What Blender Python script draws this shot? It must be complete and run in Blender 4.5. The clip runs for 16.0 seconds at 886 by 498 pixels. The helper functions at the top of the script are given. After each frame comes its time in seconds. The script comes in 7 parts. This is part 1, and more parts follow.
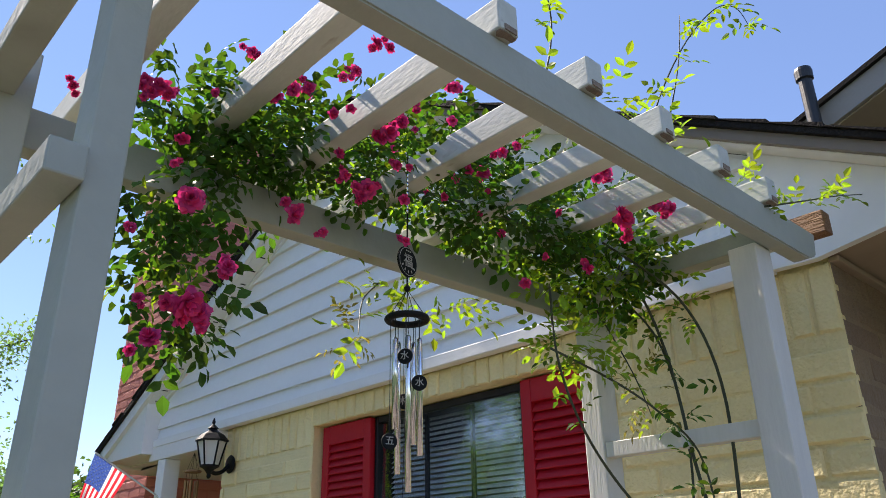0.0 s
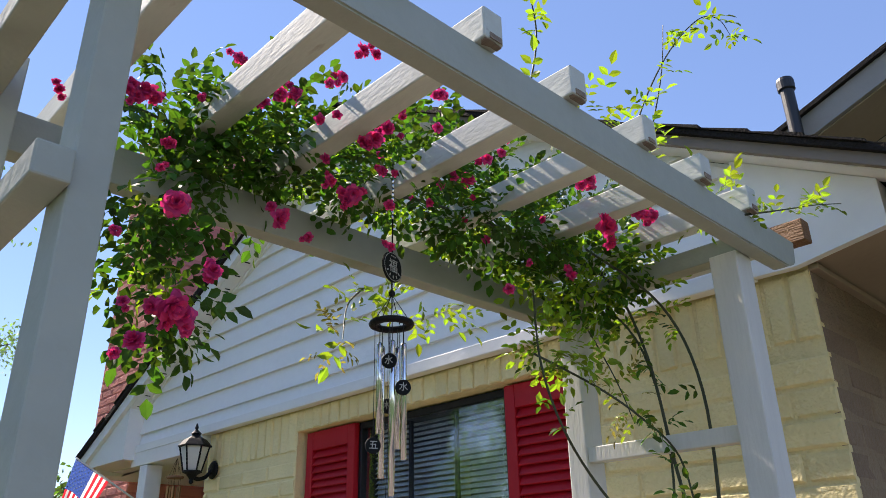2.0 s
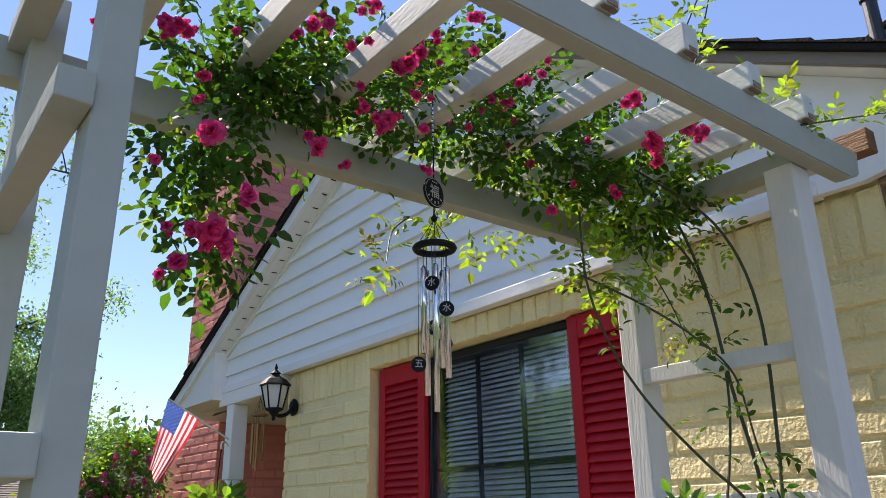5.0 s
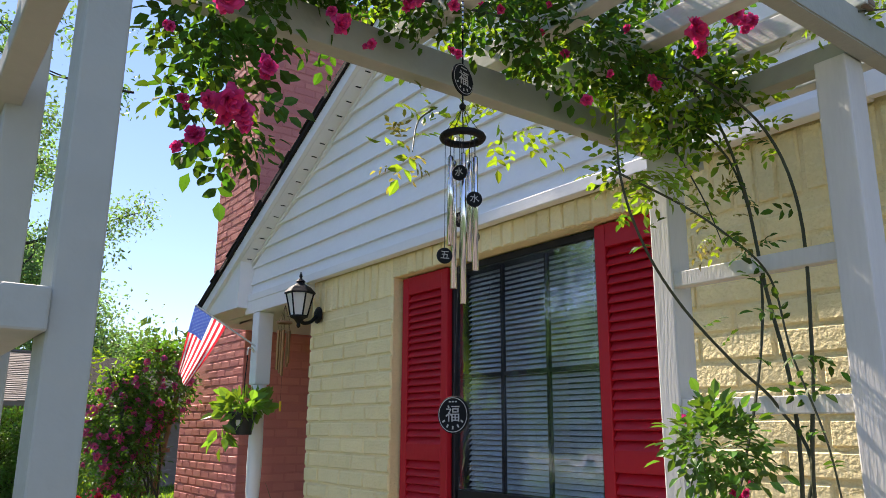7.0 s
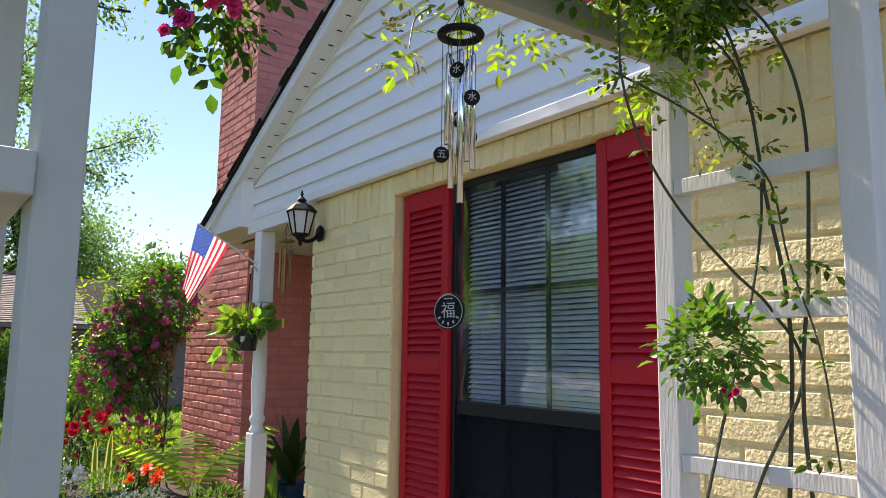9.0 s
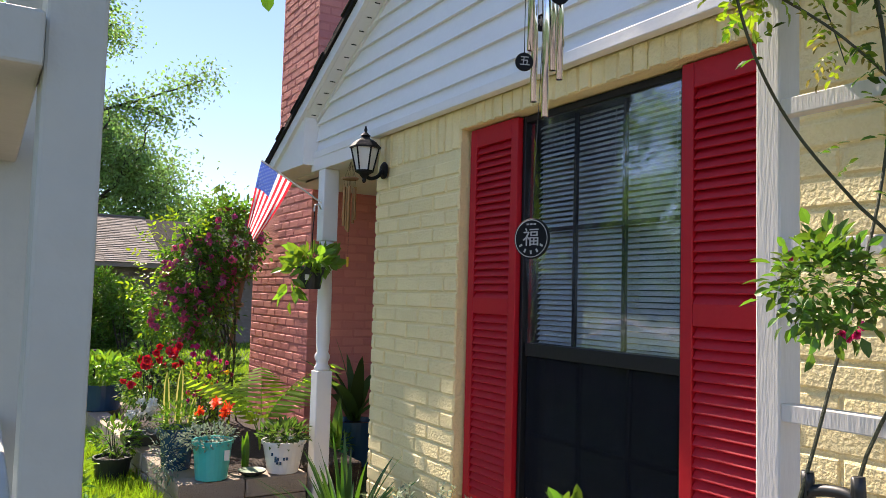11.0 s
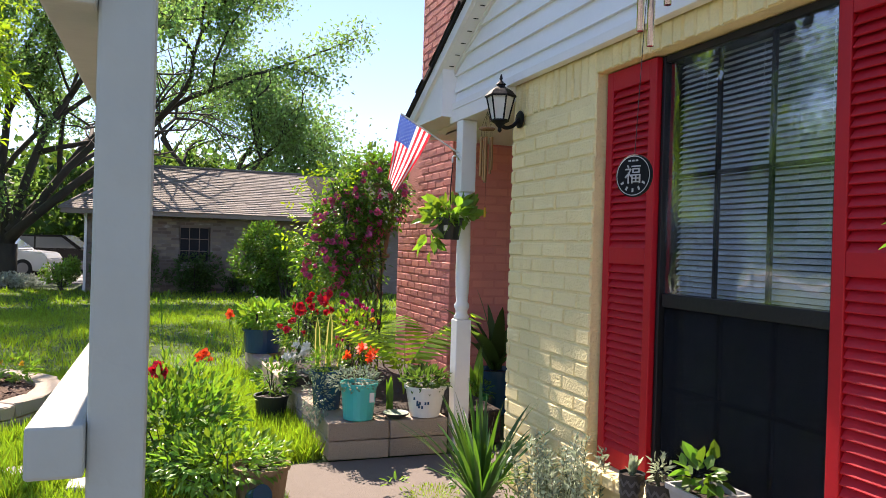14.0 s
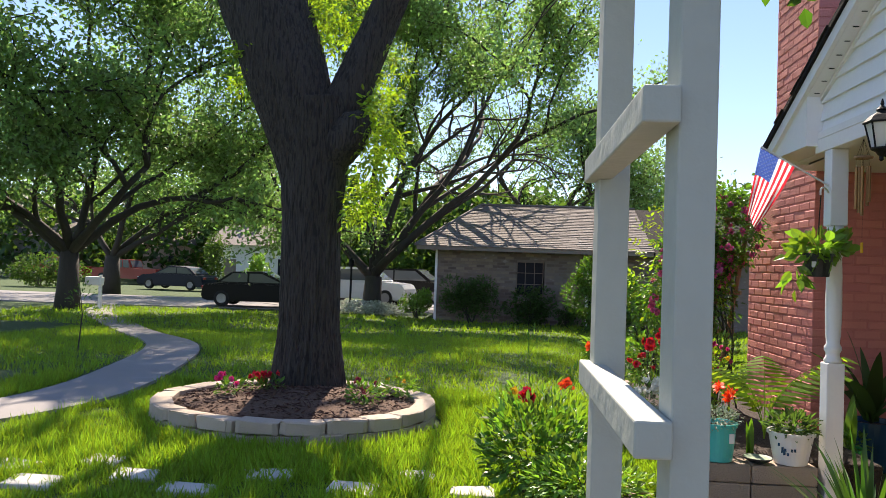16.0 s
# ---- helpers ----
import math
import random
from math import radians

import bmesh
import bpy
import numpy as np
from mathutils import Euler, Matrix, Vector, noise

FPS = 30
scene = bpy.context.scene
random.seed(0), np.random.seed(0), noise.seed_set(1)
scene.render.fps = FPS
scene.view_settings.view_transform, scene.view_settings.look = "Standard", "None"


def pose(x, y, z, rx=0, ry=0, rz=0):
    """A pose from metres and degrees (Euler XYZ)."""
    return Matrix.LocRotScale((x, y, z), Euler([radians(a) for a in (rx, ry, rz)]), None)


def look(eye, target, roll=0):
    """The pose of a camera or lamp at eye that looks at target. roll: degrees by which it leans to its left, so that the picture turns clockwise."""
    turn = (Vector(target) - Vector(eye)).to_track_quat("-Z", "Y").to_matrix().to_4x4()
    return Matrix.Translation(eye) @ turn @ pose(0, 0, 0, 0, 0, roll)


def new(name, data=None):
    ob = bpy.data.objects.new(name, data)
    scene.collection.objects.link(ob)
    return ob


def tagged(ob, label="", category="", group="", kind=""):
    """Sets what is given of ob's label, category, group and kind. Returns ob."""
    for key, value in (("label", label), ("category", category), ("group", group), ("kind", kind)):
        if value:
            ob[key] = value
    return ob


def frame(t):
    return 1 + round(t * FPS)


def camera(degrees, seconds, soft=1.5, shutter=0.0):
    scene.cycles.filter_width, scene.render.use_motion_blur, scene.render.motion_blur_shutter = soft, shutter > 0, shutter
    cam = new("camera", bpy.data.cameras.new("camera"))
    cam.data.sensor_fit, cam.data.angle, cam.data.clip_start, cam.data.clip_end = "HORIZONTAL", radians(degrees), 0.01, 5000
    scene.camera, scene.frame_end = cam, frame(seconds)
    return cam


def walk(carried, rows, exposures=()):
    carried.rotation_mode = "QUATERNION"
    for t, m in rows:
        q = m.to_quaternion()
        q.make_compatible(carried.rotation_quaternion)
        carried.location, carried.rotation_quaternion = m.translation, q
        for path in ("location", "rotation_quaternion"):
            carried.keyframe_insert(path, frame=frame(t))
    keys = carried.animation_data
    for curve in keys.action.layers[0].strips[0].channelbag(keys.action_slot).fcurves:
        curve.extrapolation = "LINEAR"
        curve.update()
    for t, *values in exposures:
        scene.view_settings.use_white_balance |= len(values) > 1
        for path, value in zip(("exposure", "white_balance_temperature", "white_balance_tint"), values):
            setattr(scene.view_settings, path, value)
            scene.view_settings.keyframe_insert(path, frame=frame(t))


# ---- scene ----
cam = camera(60.7, 16.0, soft=0.7)
PATH = [
    (0, (0.155, 0.123, 1.524), (1.412, 1.469, 2.306), -1.0),
    (0.5, (0.158, 0.128, 1.528), (1.415, 1.457, 2.337), -0.8),
    (1, (0.156, 0.131, 1.53), (1.423, 1.44, 2.356), -1.0),
    (1.5, (0.159, 0.129, 1.527), (1.435, 1.438, 2.338), -1.5),
    (2, (0.15, 0.115, 1.519), (1.43, 1.43, 2.315), -1.1),
    (2.5, (0.14, 0.092, 1.502), (1.41, 1.418, 2.295), -0.9),
    (3, (0.168, 0.074, 1.493), (1.423, 1.43, 2.259), -1.7),
    (3.5, (0.192, 0.066, 1.483), (1.408, 1.471, 2.223), -2.1),
    (4, (0.201, 0.068, 1.482), (1.379, 1.515, 2.203), -1.8),
    (4.2, (0.2, 0.068, 1.484), (1.369, 1.526, 2.195), -1.4),
    (6.3, (0.211, 0.102, 1.45), (1.355, 1.646, 2.004), -0.6),
    (6.5, (0.218, 0.108, 1.45), (1.361, 1.663, 1.975), -0.3),
    (7, (0.233, 0.127, 1.436), (1.378, 1.7, 1.902), 0.4),
    (7.5, (0.241, 0.129, 1.427), (1.393, 1.712, 1.839), 0.7),
    (8, (0.24, 0.128, 1.419), (1.402, 1.715, 1.781), 0.5),
    (10.3, (0.281, 0.156, 1.364), (1.409, 1.8, 1.521), 0.5),
    (10.5, (0.286, 0.182, 1.368), (1.393, 1.842, 1.51), 0.7),
    (11, (0.305, 0.255, 1.372), (1.34, 1.962, 1.499), 1.6),
    (11.5, (0.333, 0.311, 1.371), (1.307, 2.055, 1.481), 1.6),
    (12, (0.348, 0.299, 1.352), (1.274, 2.071, 1.42), 1.4),
    (12.5, (0.378, 0.261, 1.359), (1.242, 2.064, 1.389), 2.0),
    (13, (0.39, 0.242, 1.36), (1.196, 2.073, 1.361), 1.8),
    (13.5, (0.381, 0.233, 1.356), (1.128, 2.088, 1.346), 1.6),
    (14, (0.378, 0.23, 1.355), (1.063, 2.108, 1.348), 1.7),
    (14.5, (0.378, 0.203, 1.359), (0.947, 2.12, 1.37), 2.2),
    (15, (0.363, 0.163, 1.353), (0.734, 2.128, 1.371), 2.5),
    (15.5, (0.291, 0.118, 1.358), (0.41, 2.114, 1.397), 2.2),
    (16, (0.165, 0.063, 1.363), (0.014, 2.057, 1.418), 2.0),
]
walk(cam, [(t, look(eye, target, roll)) for t, eye, target, roll in PATH],
     exposures=[(0.0, 1.09, 7150, 17), (4.0, 1.10, 7150, 18), (8.0, 1.30, 7250, 19), (11.0, 1.34, 7350, 20), (14.0, 1.47, 7450, 21), (15.0, 1.62, 7250, 18), (15.5, 1.38, 7400, 17), (16.0, 1.24, 7450, 17)])

# ---- light ----
SUN_AZ, SUN_EL = -6.0, 47.0          # degrees from +y towards +x, and above the horizon
world = bpy.data.worlds.new("sky")
scene.world = world
world.use_nodes = True
wn = world.node_tree
sky = wn.nodes.new("ShaderNodeTexSky")
sky.sky_type = "NISHITA"
sky.sun_disc = False
sky.sun_elevation = radians(SUN_EL)
sky.sun_rotation = radians(SUN_AZ)
sky.air_density, sky.dust_density, sky.ozone_density = 0.85, 0.0, 1.3
deep = wn.nodes.new("ShaderNodeHueSaturation")
deep.inputs["Saturation"].default_value = 1.06
wn.links.new(sky.outputs[0], deep.inputs["Color"])
# a clear dry-air sky: less glare towards the horizon
even = wn.nodes.new("ShaderNodeMixRGB")
even.inputs[0].default_value = 0.40
even.inputs[2].default_value = (1.05, 1.85, 4.30, 1.0)
wn.links.new(deep.outputs[0], even.inputs[1])
wn.links.new(even.outputs[0], wn.nodes["Background"].inputs[0])
wn.nodes["Background"].inputs[1].default_value = 0.117
sun_data = bpy.data.lights.new("sun", "SUN")
sun_data.energy, sun_data.angle, sun_data.color = 5.0, radians(0.53), (1.0, 0.95, 0.86)
sun = new("sun", sun_data)
sa, se = radians(SUN_AZ), radians(SUN_EL)
sun.matrix_world = look((math.sin(sa) * math.cos(se) * 30, math.cos(sa) * math.cos(se) * 30, math.sin(se) * 30), (0, 0, 0))


# ---- materials ----
def mat(name, color, rough=0.7, var=0.12, scale=6.0, fine=60.0, bump=0.15, bump_scale=80.0, metal=0.0, spec=0.5,
        second=None, second_at=0.6, stretch=(1, 1, 1), island=0.0, obj_random=0.0, translucent=0.0, trans_col=None, coat=0.0, relief=0.02):
    """A node material: base colour with two scales of variation, a second stain colour, bump and gloss."""
    m = bpy.data.materials.new(name)
    m.use_nodes = True
    n, l = m.node_tree.nodes, m.node_tree.links
    p = n["Principled BSDF"]
    tc = n.new("ShaderNodeNewGeometry")
    mp = n.new("ShaderNodeMapping")
    mp.inputs["Scale"].default_value = stretch
    l.new(tc.outputs["Position"], mp.inputs[0])
    big = n.new("ShaderNodeTexNoise")
    big.inputs["Scale"].default_value, big.inputs["Detail"].default_value = scale, 5
    small = n.new("ShaderNodeTexNoise")
    small.inputs["Scale"].default_value, small.inputs["Detail"].default_value = fine, 3
    l.new(mp.outputs[0], big.inputs["Vector"])
    l.new(mp.outputs[0], small.inputs["Vector"])
    mix = n.new("ShaderNodeMix")
    mix.data_type = "RGBA"
    lo = tuple(c * (1 - var) for c in color)
    hi = tuple(min(1, c * (1 + var)) for c in color)
    mix.inputs[6].default_value, mix.inputs[7].default_value = (*lo, 1), (*hi, 1)
    add = n.new("ShaderNodeMath")
    add.operation = "ADD"
    half = n.new("ShaderNodeMath")
    half.operation = "MULTIPLY_ADD"
    half.inputs[1].default_value, half.inputs[2].default_value = 0.5, -0.25
    l.new(small.outputs[0], half.inputs[0])
    l.new(big.outputs[0], add.inputs[0])
    l.new(half.outputs[0], add.inputs[1])
    l.new(add.outputs[0], mix.inputs[0])
    out = mix.outputs[2]
    if second:
        ramp = n.new("ShaderNodeMapRange")
        ramp.inputs[1].default_value, ramp.inputs[2].default_value = second_at, second_at + 0.12
        l.new(big.outputs[0], ramp.inputs[0])
        m2 = n.new("ShaderNodeMix")
        m2.data_type = "RGBA"
        m2.inputs[7].default_value = (*second, 1)
        l.new(ramp.outputs[0], m2.inputs[0])
        l.new(out, m2.inputs[6])
        out = m2.outputs[2]
    if island or obj_random:
        g = n.new("ShaderNodeNewGeometry") if island else n.new("ShaderNodeObjectInfo")
        rnd = g.outputs["Random Per Island"] if island else g.outputs["Random"]
        hsv = n.new("ShaderNodeHueSaturation")
        mr = n.new("ShaderNodeMapRange")
        k = island or obj_random
        mr.inputs[3].default_value, mr.inputs[4].default_value = 1 - k, 1 + k
        l.new(rnd, mr.inputs[0])
        l.new(mr.outputs[0], hsv.inputs["Value"])
        if island:
            mh = n.new("ShaderNodeMapRange")
            mh.inputs[3].default_value, mh.inputs[4].default_value = 0.5 - 0.05 * k, 0.5 + 0.05 * k
            l.new(rnd, mh.inputs[0])
            l.new(mh.outputs[0], hsv.inputs["Hue"])
        l.new(out, hsv.inputs["Color"])
        out = hsv.outputs[0]
    l.new(out, p.inputs["Base Color"])
    p.inputs["Roughness"].default_value = rough
    p.inputs["Metallic"].default_value = metal
    p.inputs["Specular IOR Level"].default_value = spec
    p.inputs["Coat Weight"].default_value = coat
    if bump:
        bn = n.new("ShaderNodeTexNoise")
        bn.inputs["Scale"].default_value, bn.inputs["Detail"].default_value = bump_scale, 4
        l.new(mp.outputs[0], bn.inputs["Vector"])
        b = n.new("ShaderNodeBump")
        b.inputs["Strength"].default_value, b.inputs["Distance"].default_value = bump, relief
        l.new(bn.outputs[0], b.inputs["Height"])
        l.new(b.outputs[0], p.inputs["Normal"])
    if translucent:
        tr = n.new("ShaderNodeBsdfTranslucent")
        ms = n.new("ShaderNodeMixShader")
        ms.inputs[0].default_value = translucent
        if trans_col:
            mm = n.new("ShaderNodeMix")
            mm.data_type = "RGBA"
            mm.blend_type = "MULTIPLY"
            mm.inputs[0].default_value = 1.0
            mm.inputs[7].default_value = (*trans_col, 1)
            l.new(out, mm.inputs[6])
            l.new(mm.outputs[2], tr.inputs[0])
        else:
            l.new(out, tr.inputs[0])
        l.new(p.outputs[0], ms.inputs[1])
        l.new(tr.outputs[0], ms.inputs[2])
        l.new(ms.outputs[0], n["Material Output"].inputs[0])
    return m


def glass_mat(name, tint, alpha, rough=0.02):
    """A pane: mirror reflections by Fresnel over a tinted see-through body."""
    m = bpy.data.materials.new(name)
    m.use_nodes = True
    n, l = m.node_tree.nodes, m.node_tree.links
    gl, tr, ms, fr = (n.new("ShaderNodeBsdfGlossy"), n.new("ShaderNodeBsdfTransparent"), n.new("ShaderNodeMixShader"), n.new("ShaderNodeLayerWeight"))
    gl.inputs["Roughness"].default_value = rough
    tr.inputs[0].default_value = (*tint, 1)
    fr.inputs[0].default_value = 0.35
    boost = n.new("ShaderNodeMath")
    boost.operation = "MULTIPLY_ADD"
    boost.inputs[1].default_value, boost.inputs[2].default_value = 0.45, alpha
    wav = n.new("ShaderNodeTexNoise")
    wav.inputs["Scale"].default_value = 2.5
    b = n.new("ShaderNodeBump")
    b.inputs["Strength"].default_value, b.inputs["Distance"].default_value = 0.12, 0.05
    l.new(wav.outputs[0], b.inputs["Height"])
    l.new(b.outputs[0], gl.inputs["Normal"])
    l.new(fr.outputs["Facing"], boost.inputs[0])
    l.new(boost.outputs[0], ms.inputs[0])
    l.new(tr.outputs[0], ms.inputs[1])
    l.new(gl.outputs[0], ms.inputs[2])
    # pale patchy film: smudges, and hazy sky reflections painted onto the pane
    haze_film, haze_noise, dm, rg = (n.new("ShaderNodeBsdfDiffuse"), n.new("ShaderNodeTexNoise"), n.new("ShaderNodeMixShader"), n.new("ShaderNodeMapRange"))
    haze_film.inputs[0].default_value = (0.50, 0.57, 0.62, 1)
    haze_noise.inputs["Scale"].default_value, haze_noise.inputs["Detail"].default_value = 4.0, 6
    rg.inputs[1].default_value, rg.inputs[2].default_value, rg.inputs[3].default_value, rg.inputs[4].default_value = 0.48, 0.78, 0.0, 0.12
    l.new(haze_noise.outputs[0], rg.inputs[0])
    l.new(rg.outputs[0], dm.inputs[0])
    l.new(ms.outputs[0], dm.inputs[1])
    l.new(haze_film.outputs[0], dm.inputs[2])
    l.new(dm.outputs[0], n["Material Output"].inputs[0])
    return m


def screen_mat(name, color, cover):
    """Fine dark mesh: part of the light passes between the wires."""
    m = bpy.data.materials.new(name)
    m.use_nodes = True
    n, l = m.node_tree.nodes, m.node_tree.links
    p = n["Principled BSDF"]
    p.inputs["Base Color"].default_value = (*color, 1)
    p.inputs["Roughness"].default_value, p.inputs["Specular IOR Level"].default_value = 0.9, 0.1
    tr, ms = n.new("ShaderNodeBsdfTransparent"), n.new("ShaderNodeMixShader")
    ms.inputs[0].default_value = cover
    l.new(tr.outputs[0], ms.inputs[1])
    l.new(p.outputs[0], ms.inputs[2])
    l.new(ms.outputs[0], n["Material Output"].inputs[0])
    return m


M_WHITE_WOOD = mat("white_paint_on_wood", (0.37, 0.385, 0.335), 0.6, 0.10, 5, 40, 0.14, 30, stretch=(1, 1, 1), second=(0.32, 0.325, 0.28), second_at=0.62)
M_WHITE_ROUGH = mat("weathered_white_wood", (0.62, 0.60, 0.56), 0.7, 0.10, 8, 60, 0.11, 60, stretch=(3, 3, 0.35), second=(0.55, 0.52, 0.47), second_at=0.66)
M_RAFTER = mat("chipped_white_rafter_paint", (0.55, 0.565, 0.52), 0.7, 0.12, 14, 80, 0.06, 60, stretch=(2.5, 0.8, 2.5), second=(0.34, 0.29, 0.25), second_at=0.66)
M_STAIN = mat("bare_stained_wood", (0.22, 0.10, 0.045), 0.7, 0.35, 20, 90, 0.5, 60, stretch=(4, 0.4, 4))
M_SIDING = mat("white_painted_siding", (0.80, 0.79, 0.77), 0.55, 0.05, 3, 30, 0.12, 18, second=(0.66, 0.65, 0.62), second_at=0.70)
M_TRIM = mat("white_trim_paint", (0.78, 0.76, 0.73), 0.55, 0.05, 4, 40, 0.10, 20)
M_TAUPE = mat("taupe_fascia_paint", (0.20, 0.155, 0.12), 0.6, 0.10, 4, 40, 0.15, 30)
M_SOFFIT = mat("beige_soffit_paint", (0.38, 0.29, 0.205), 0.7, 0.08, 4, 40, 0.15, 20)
M_YBRICK = mat("cream_painted_brick", (0.82, 0.675, 0.35), 0.75, 0.10, 5, 90, 0.5, 75, second=(0.50, 0.40, 0.22), second_at=0.72, obj_random=0.05)
M_YMORTAR = mat("cream_painted_mortar", (0.81, 0.665, 0.35), 0.8, 0.12, 6, 80, 0.5, 90)
M_SBRICK = mat("brown_side_brick", (0.26, 0.175, 0.115), 0.85, 0.2, 5, 80, 0.8, 60, second=(0.16, 0.10, 0.07), second_at=0.62, island=0.15)
M_RBRICK = mat("red_painted_brick", (0.62, 0.20, 0.16), 0.7, 0.12, 4, 80, 0.25, 60, second=(0.58, 0.21, 0.17), second_at=0.64, obj_random=0.08)
M_RBRICK_I = mat("red_painted_brick_far", (0.62, 0.20, 0.16), 0.7, 0.12, 4, 80, 0.25, 60, second=(0.58, 0.21, 0.17), second_at=0.64, island=0.08)
M_RMORTAR = mat("red_painted_mortar", (0.60, 0.19, 0.15), 0.85, 0.15, 6, 80, 0.5, 90)
M_SHUTTER = mat("deep_red_shutter_paint", (0.42, 0.007, 0.016), 0.5, 0.10, 4, 50, 0.10, 30, spec=0.3)
M_FRAME = mat("dark_bronze_window_metal", (0.012, 0.012, 0.014), 0.45, 0.2, 8, 60, 0.05, 60, spec=0.25)
M_SCREEN = mat("charcoal_dark_glass", (0.006, 0.008, 0.012), 0.5, 0.2, 2, 200, 0.0, 60, spec=0.2)
M_MESH = screen_mat("insect_screen_mesh", (0.008, 0.010, 0.013), 0.66)
M_BLIND = mat("white_vinyl_blind", (0.80, 0.83, 0.86), 0.5, 0.04, 6, 60, 0.0, 60)
M_GLASS = glass_mat("window_glass", (0.93, 0.96, 0.97), 0.10)
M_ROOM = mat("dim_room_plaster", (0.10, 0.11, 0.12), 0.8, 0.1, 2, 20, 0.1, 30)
M_SHINGLE = mat("dark_asphalt_shingle", (0.028, 0.025, 0.024), 0.9, 0.3, 10, 120, 0.6, 120, island=0.3, spec=0.08)
M_NSHINGLE = mat("weathered_grey_shingle", (0.165, 0.138, 0.12), 0.9, 0.18, 3, 90, 0.4, 90, island=0.22)
M_PIPE = mat("black_vent_pipe", (0.02, 0.02, 0.022), 0.45, 0.2, 8, 60, 0.1, 60)
M_BLACK = mat("black_powder_coat", (0.006, 0.006, 0.007), 0.5, 0.2, 10, 70, 0.15, 90, spec=0.2)
M_FROST = mat("frosted_lamp_glass", (0.85, 0.84, 0.80), 0.35, 0.05, 8, 60, 0.05, 60, translucent=0.4)
M_CONCRETE = mat("worn_concrete", (0.145, 0.118, 0.10), 0.9, 0.18, 2.5, 90, 0.4, 120, second=(0.12, 0.098, 0.083), second_at=0.62)
M_WALK = mat("pale_concrete_walk", (0.22, 0.205, 0.195), 0.9, 0.12, 1.5, 60, 0.3, 90, second=(0.28, 0.26, 0.24), second_at=0.62)
M_STREET = mat("asphalt_street", (0.20, 0.19, 0.19), 0.9, 0.12, 1.0, 60, 0.3, 90)
M_BLOCK = mat("tan_concrete_block", (0.35, 0.27, 0.205), 0.9, 0.12, 5, 100, 0.6, 110, obj_random=0.12)
M_EDGE = mat("tan_edging_stone", (0.42, 0.34, 0.26), 0.9, 0.12, 6, 110, 0.6, 100, obj_random=0.14)
M_GRASS = mat("lawn_soil_and_thatch", (0.032, 0.066, 0.010), 0.95, 0.35, 0.7, 22, 0.8, 60, second=(0.05, 0.07, 0.015), second_at=0.62)
M_BLADE = mat("grass_blade", (0.19, 0.31, 0.036), 0.6, 0.25, 2, 30, 0.0, 30, island=0.35, spec=0.25, translucent=0.5, trans_col=(1.45, 1.4, 0.55))
M_MULCH = mat("dark_bark_mulch", (0.070, 0.032, 0.021), 0.95, 0.5, 16, 80, 1.0, 60, island=0.4)
M_BARK = mat("ridged_grey_bark", (0.055, 0.045, 0.037), 0.95, 0.5, 55, 120, 1.0, 40, stretch=(1, 1, 0.10), second=(0.018, 0.015, 0.013), second_at=0.48, relief=0.07)
M_BARK2 = mat("dark_branch_bark", (0.045, 0.038, 0.031), 0.9, 0.3, 9, 50, 0.8, 30, stretch=(1, 1, 0.3))
M_LEAF = mat("rose_leaf", (0.042, 0.105, 0.016), 0.5, 0.2, 3, 40, 0.0, 40, island=0.45, translucent=0.40, trans_col=(2.2, 2.0, 0.7), spec=0.25)
M_LEAF_NEW = mat("young_rose_leaf", (0.17, 0.28, 0.033), 0.42, 0.2, 3, 40, 0.0, 40, island=0.4, spec=0.3, translucent=0.50, trans_col=(1.8, 1.65, 0.5))
M_LEAF_RED = mat("bronze_young_leaf", (0.34, 0.30, 0.05), 0.42, 0.2, 3, 40, 0.0, 40, island=0.4, translucent=0.5, spec=0.25)
M_TREE = mat("tree_leaf", (0.135, 0.22, 0.085), 0.5, 0.2, 0.4, 10, 0.0, 40, island=0.5, spec=0.32, translucent=0.50, trans_col=(1.7, 1.85, 1.05))
M_TREE_D = mat("dark_tree_leaf", (0.050, 0.095, 0.032), 0.55, 0.2, 0.4, 10, 0.0, 40, island=0.4, spec=0.25, translucent=0.45, trans_col=(2.0, 2.0, 0.7))
M_BUSH = mat("shrub_leaf", (0.075, 0.165, 0.03), 0.4, 0.2, 1.0, 20, 0.0, 40, island=0.45, spec=0.45, translucent=0.42, trans_col=(1.8, 1.7, 0.6))
M_LIME = mat("lime_green_leaf", (0.16, 0.31, 0.05), 0.36, 0.15, 2, 20, 0.0, 40, island=0.35, spec=0.45, translucent=0.42, trans_col=(1.4, 1.3, 0.5))
M_SPROUT = mat("bright_sprout_leaf", (0.22, 0.36, 0.045), 0.4, 0.15, 2, 20, 0.0, 40, island=0.3, spec=0.3, translucent=0.55, trans_col=(1.4, 1.3, 0.5))
M_STRAP = mat("strap_leaf", (0.075, 0.18, 0.03), 0.35, 0.2, 3, 30, 0.1, 60, island=0.25, translucent=0.42, trans_col=(2.0, 1.9, 0.5))
M_STRAP_D = mat("dark_strap_leaf", (0.045, 0.12, 0.028), 0.35, 0.2, 3, 30, 0.1, 60, island=0.3, translucent=0.35, trans_col=(2.0, 1.9, 0.5))
M_SILVER = mat("silver_green_leaf", (0.22, 0.28, 0.19), 0.6, 0.15, 3, 30, 0.0, 40, island=0.3, translucent=0.25)
M_SUCC = mat("pale_succulent_leaf", (0.36, 0.42, 0.27), 0.5, 0.15, 12, 60, 0.0, 40, island=0.25, translucent=0.25)
M_NEEDLE = mat("grey_green_needle", (0.30, 0.36, 0.24), 0.6, 0.15, 6, 60, 0.0, 40, island=0.3, translucent=0.3)
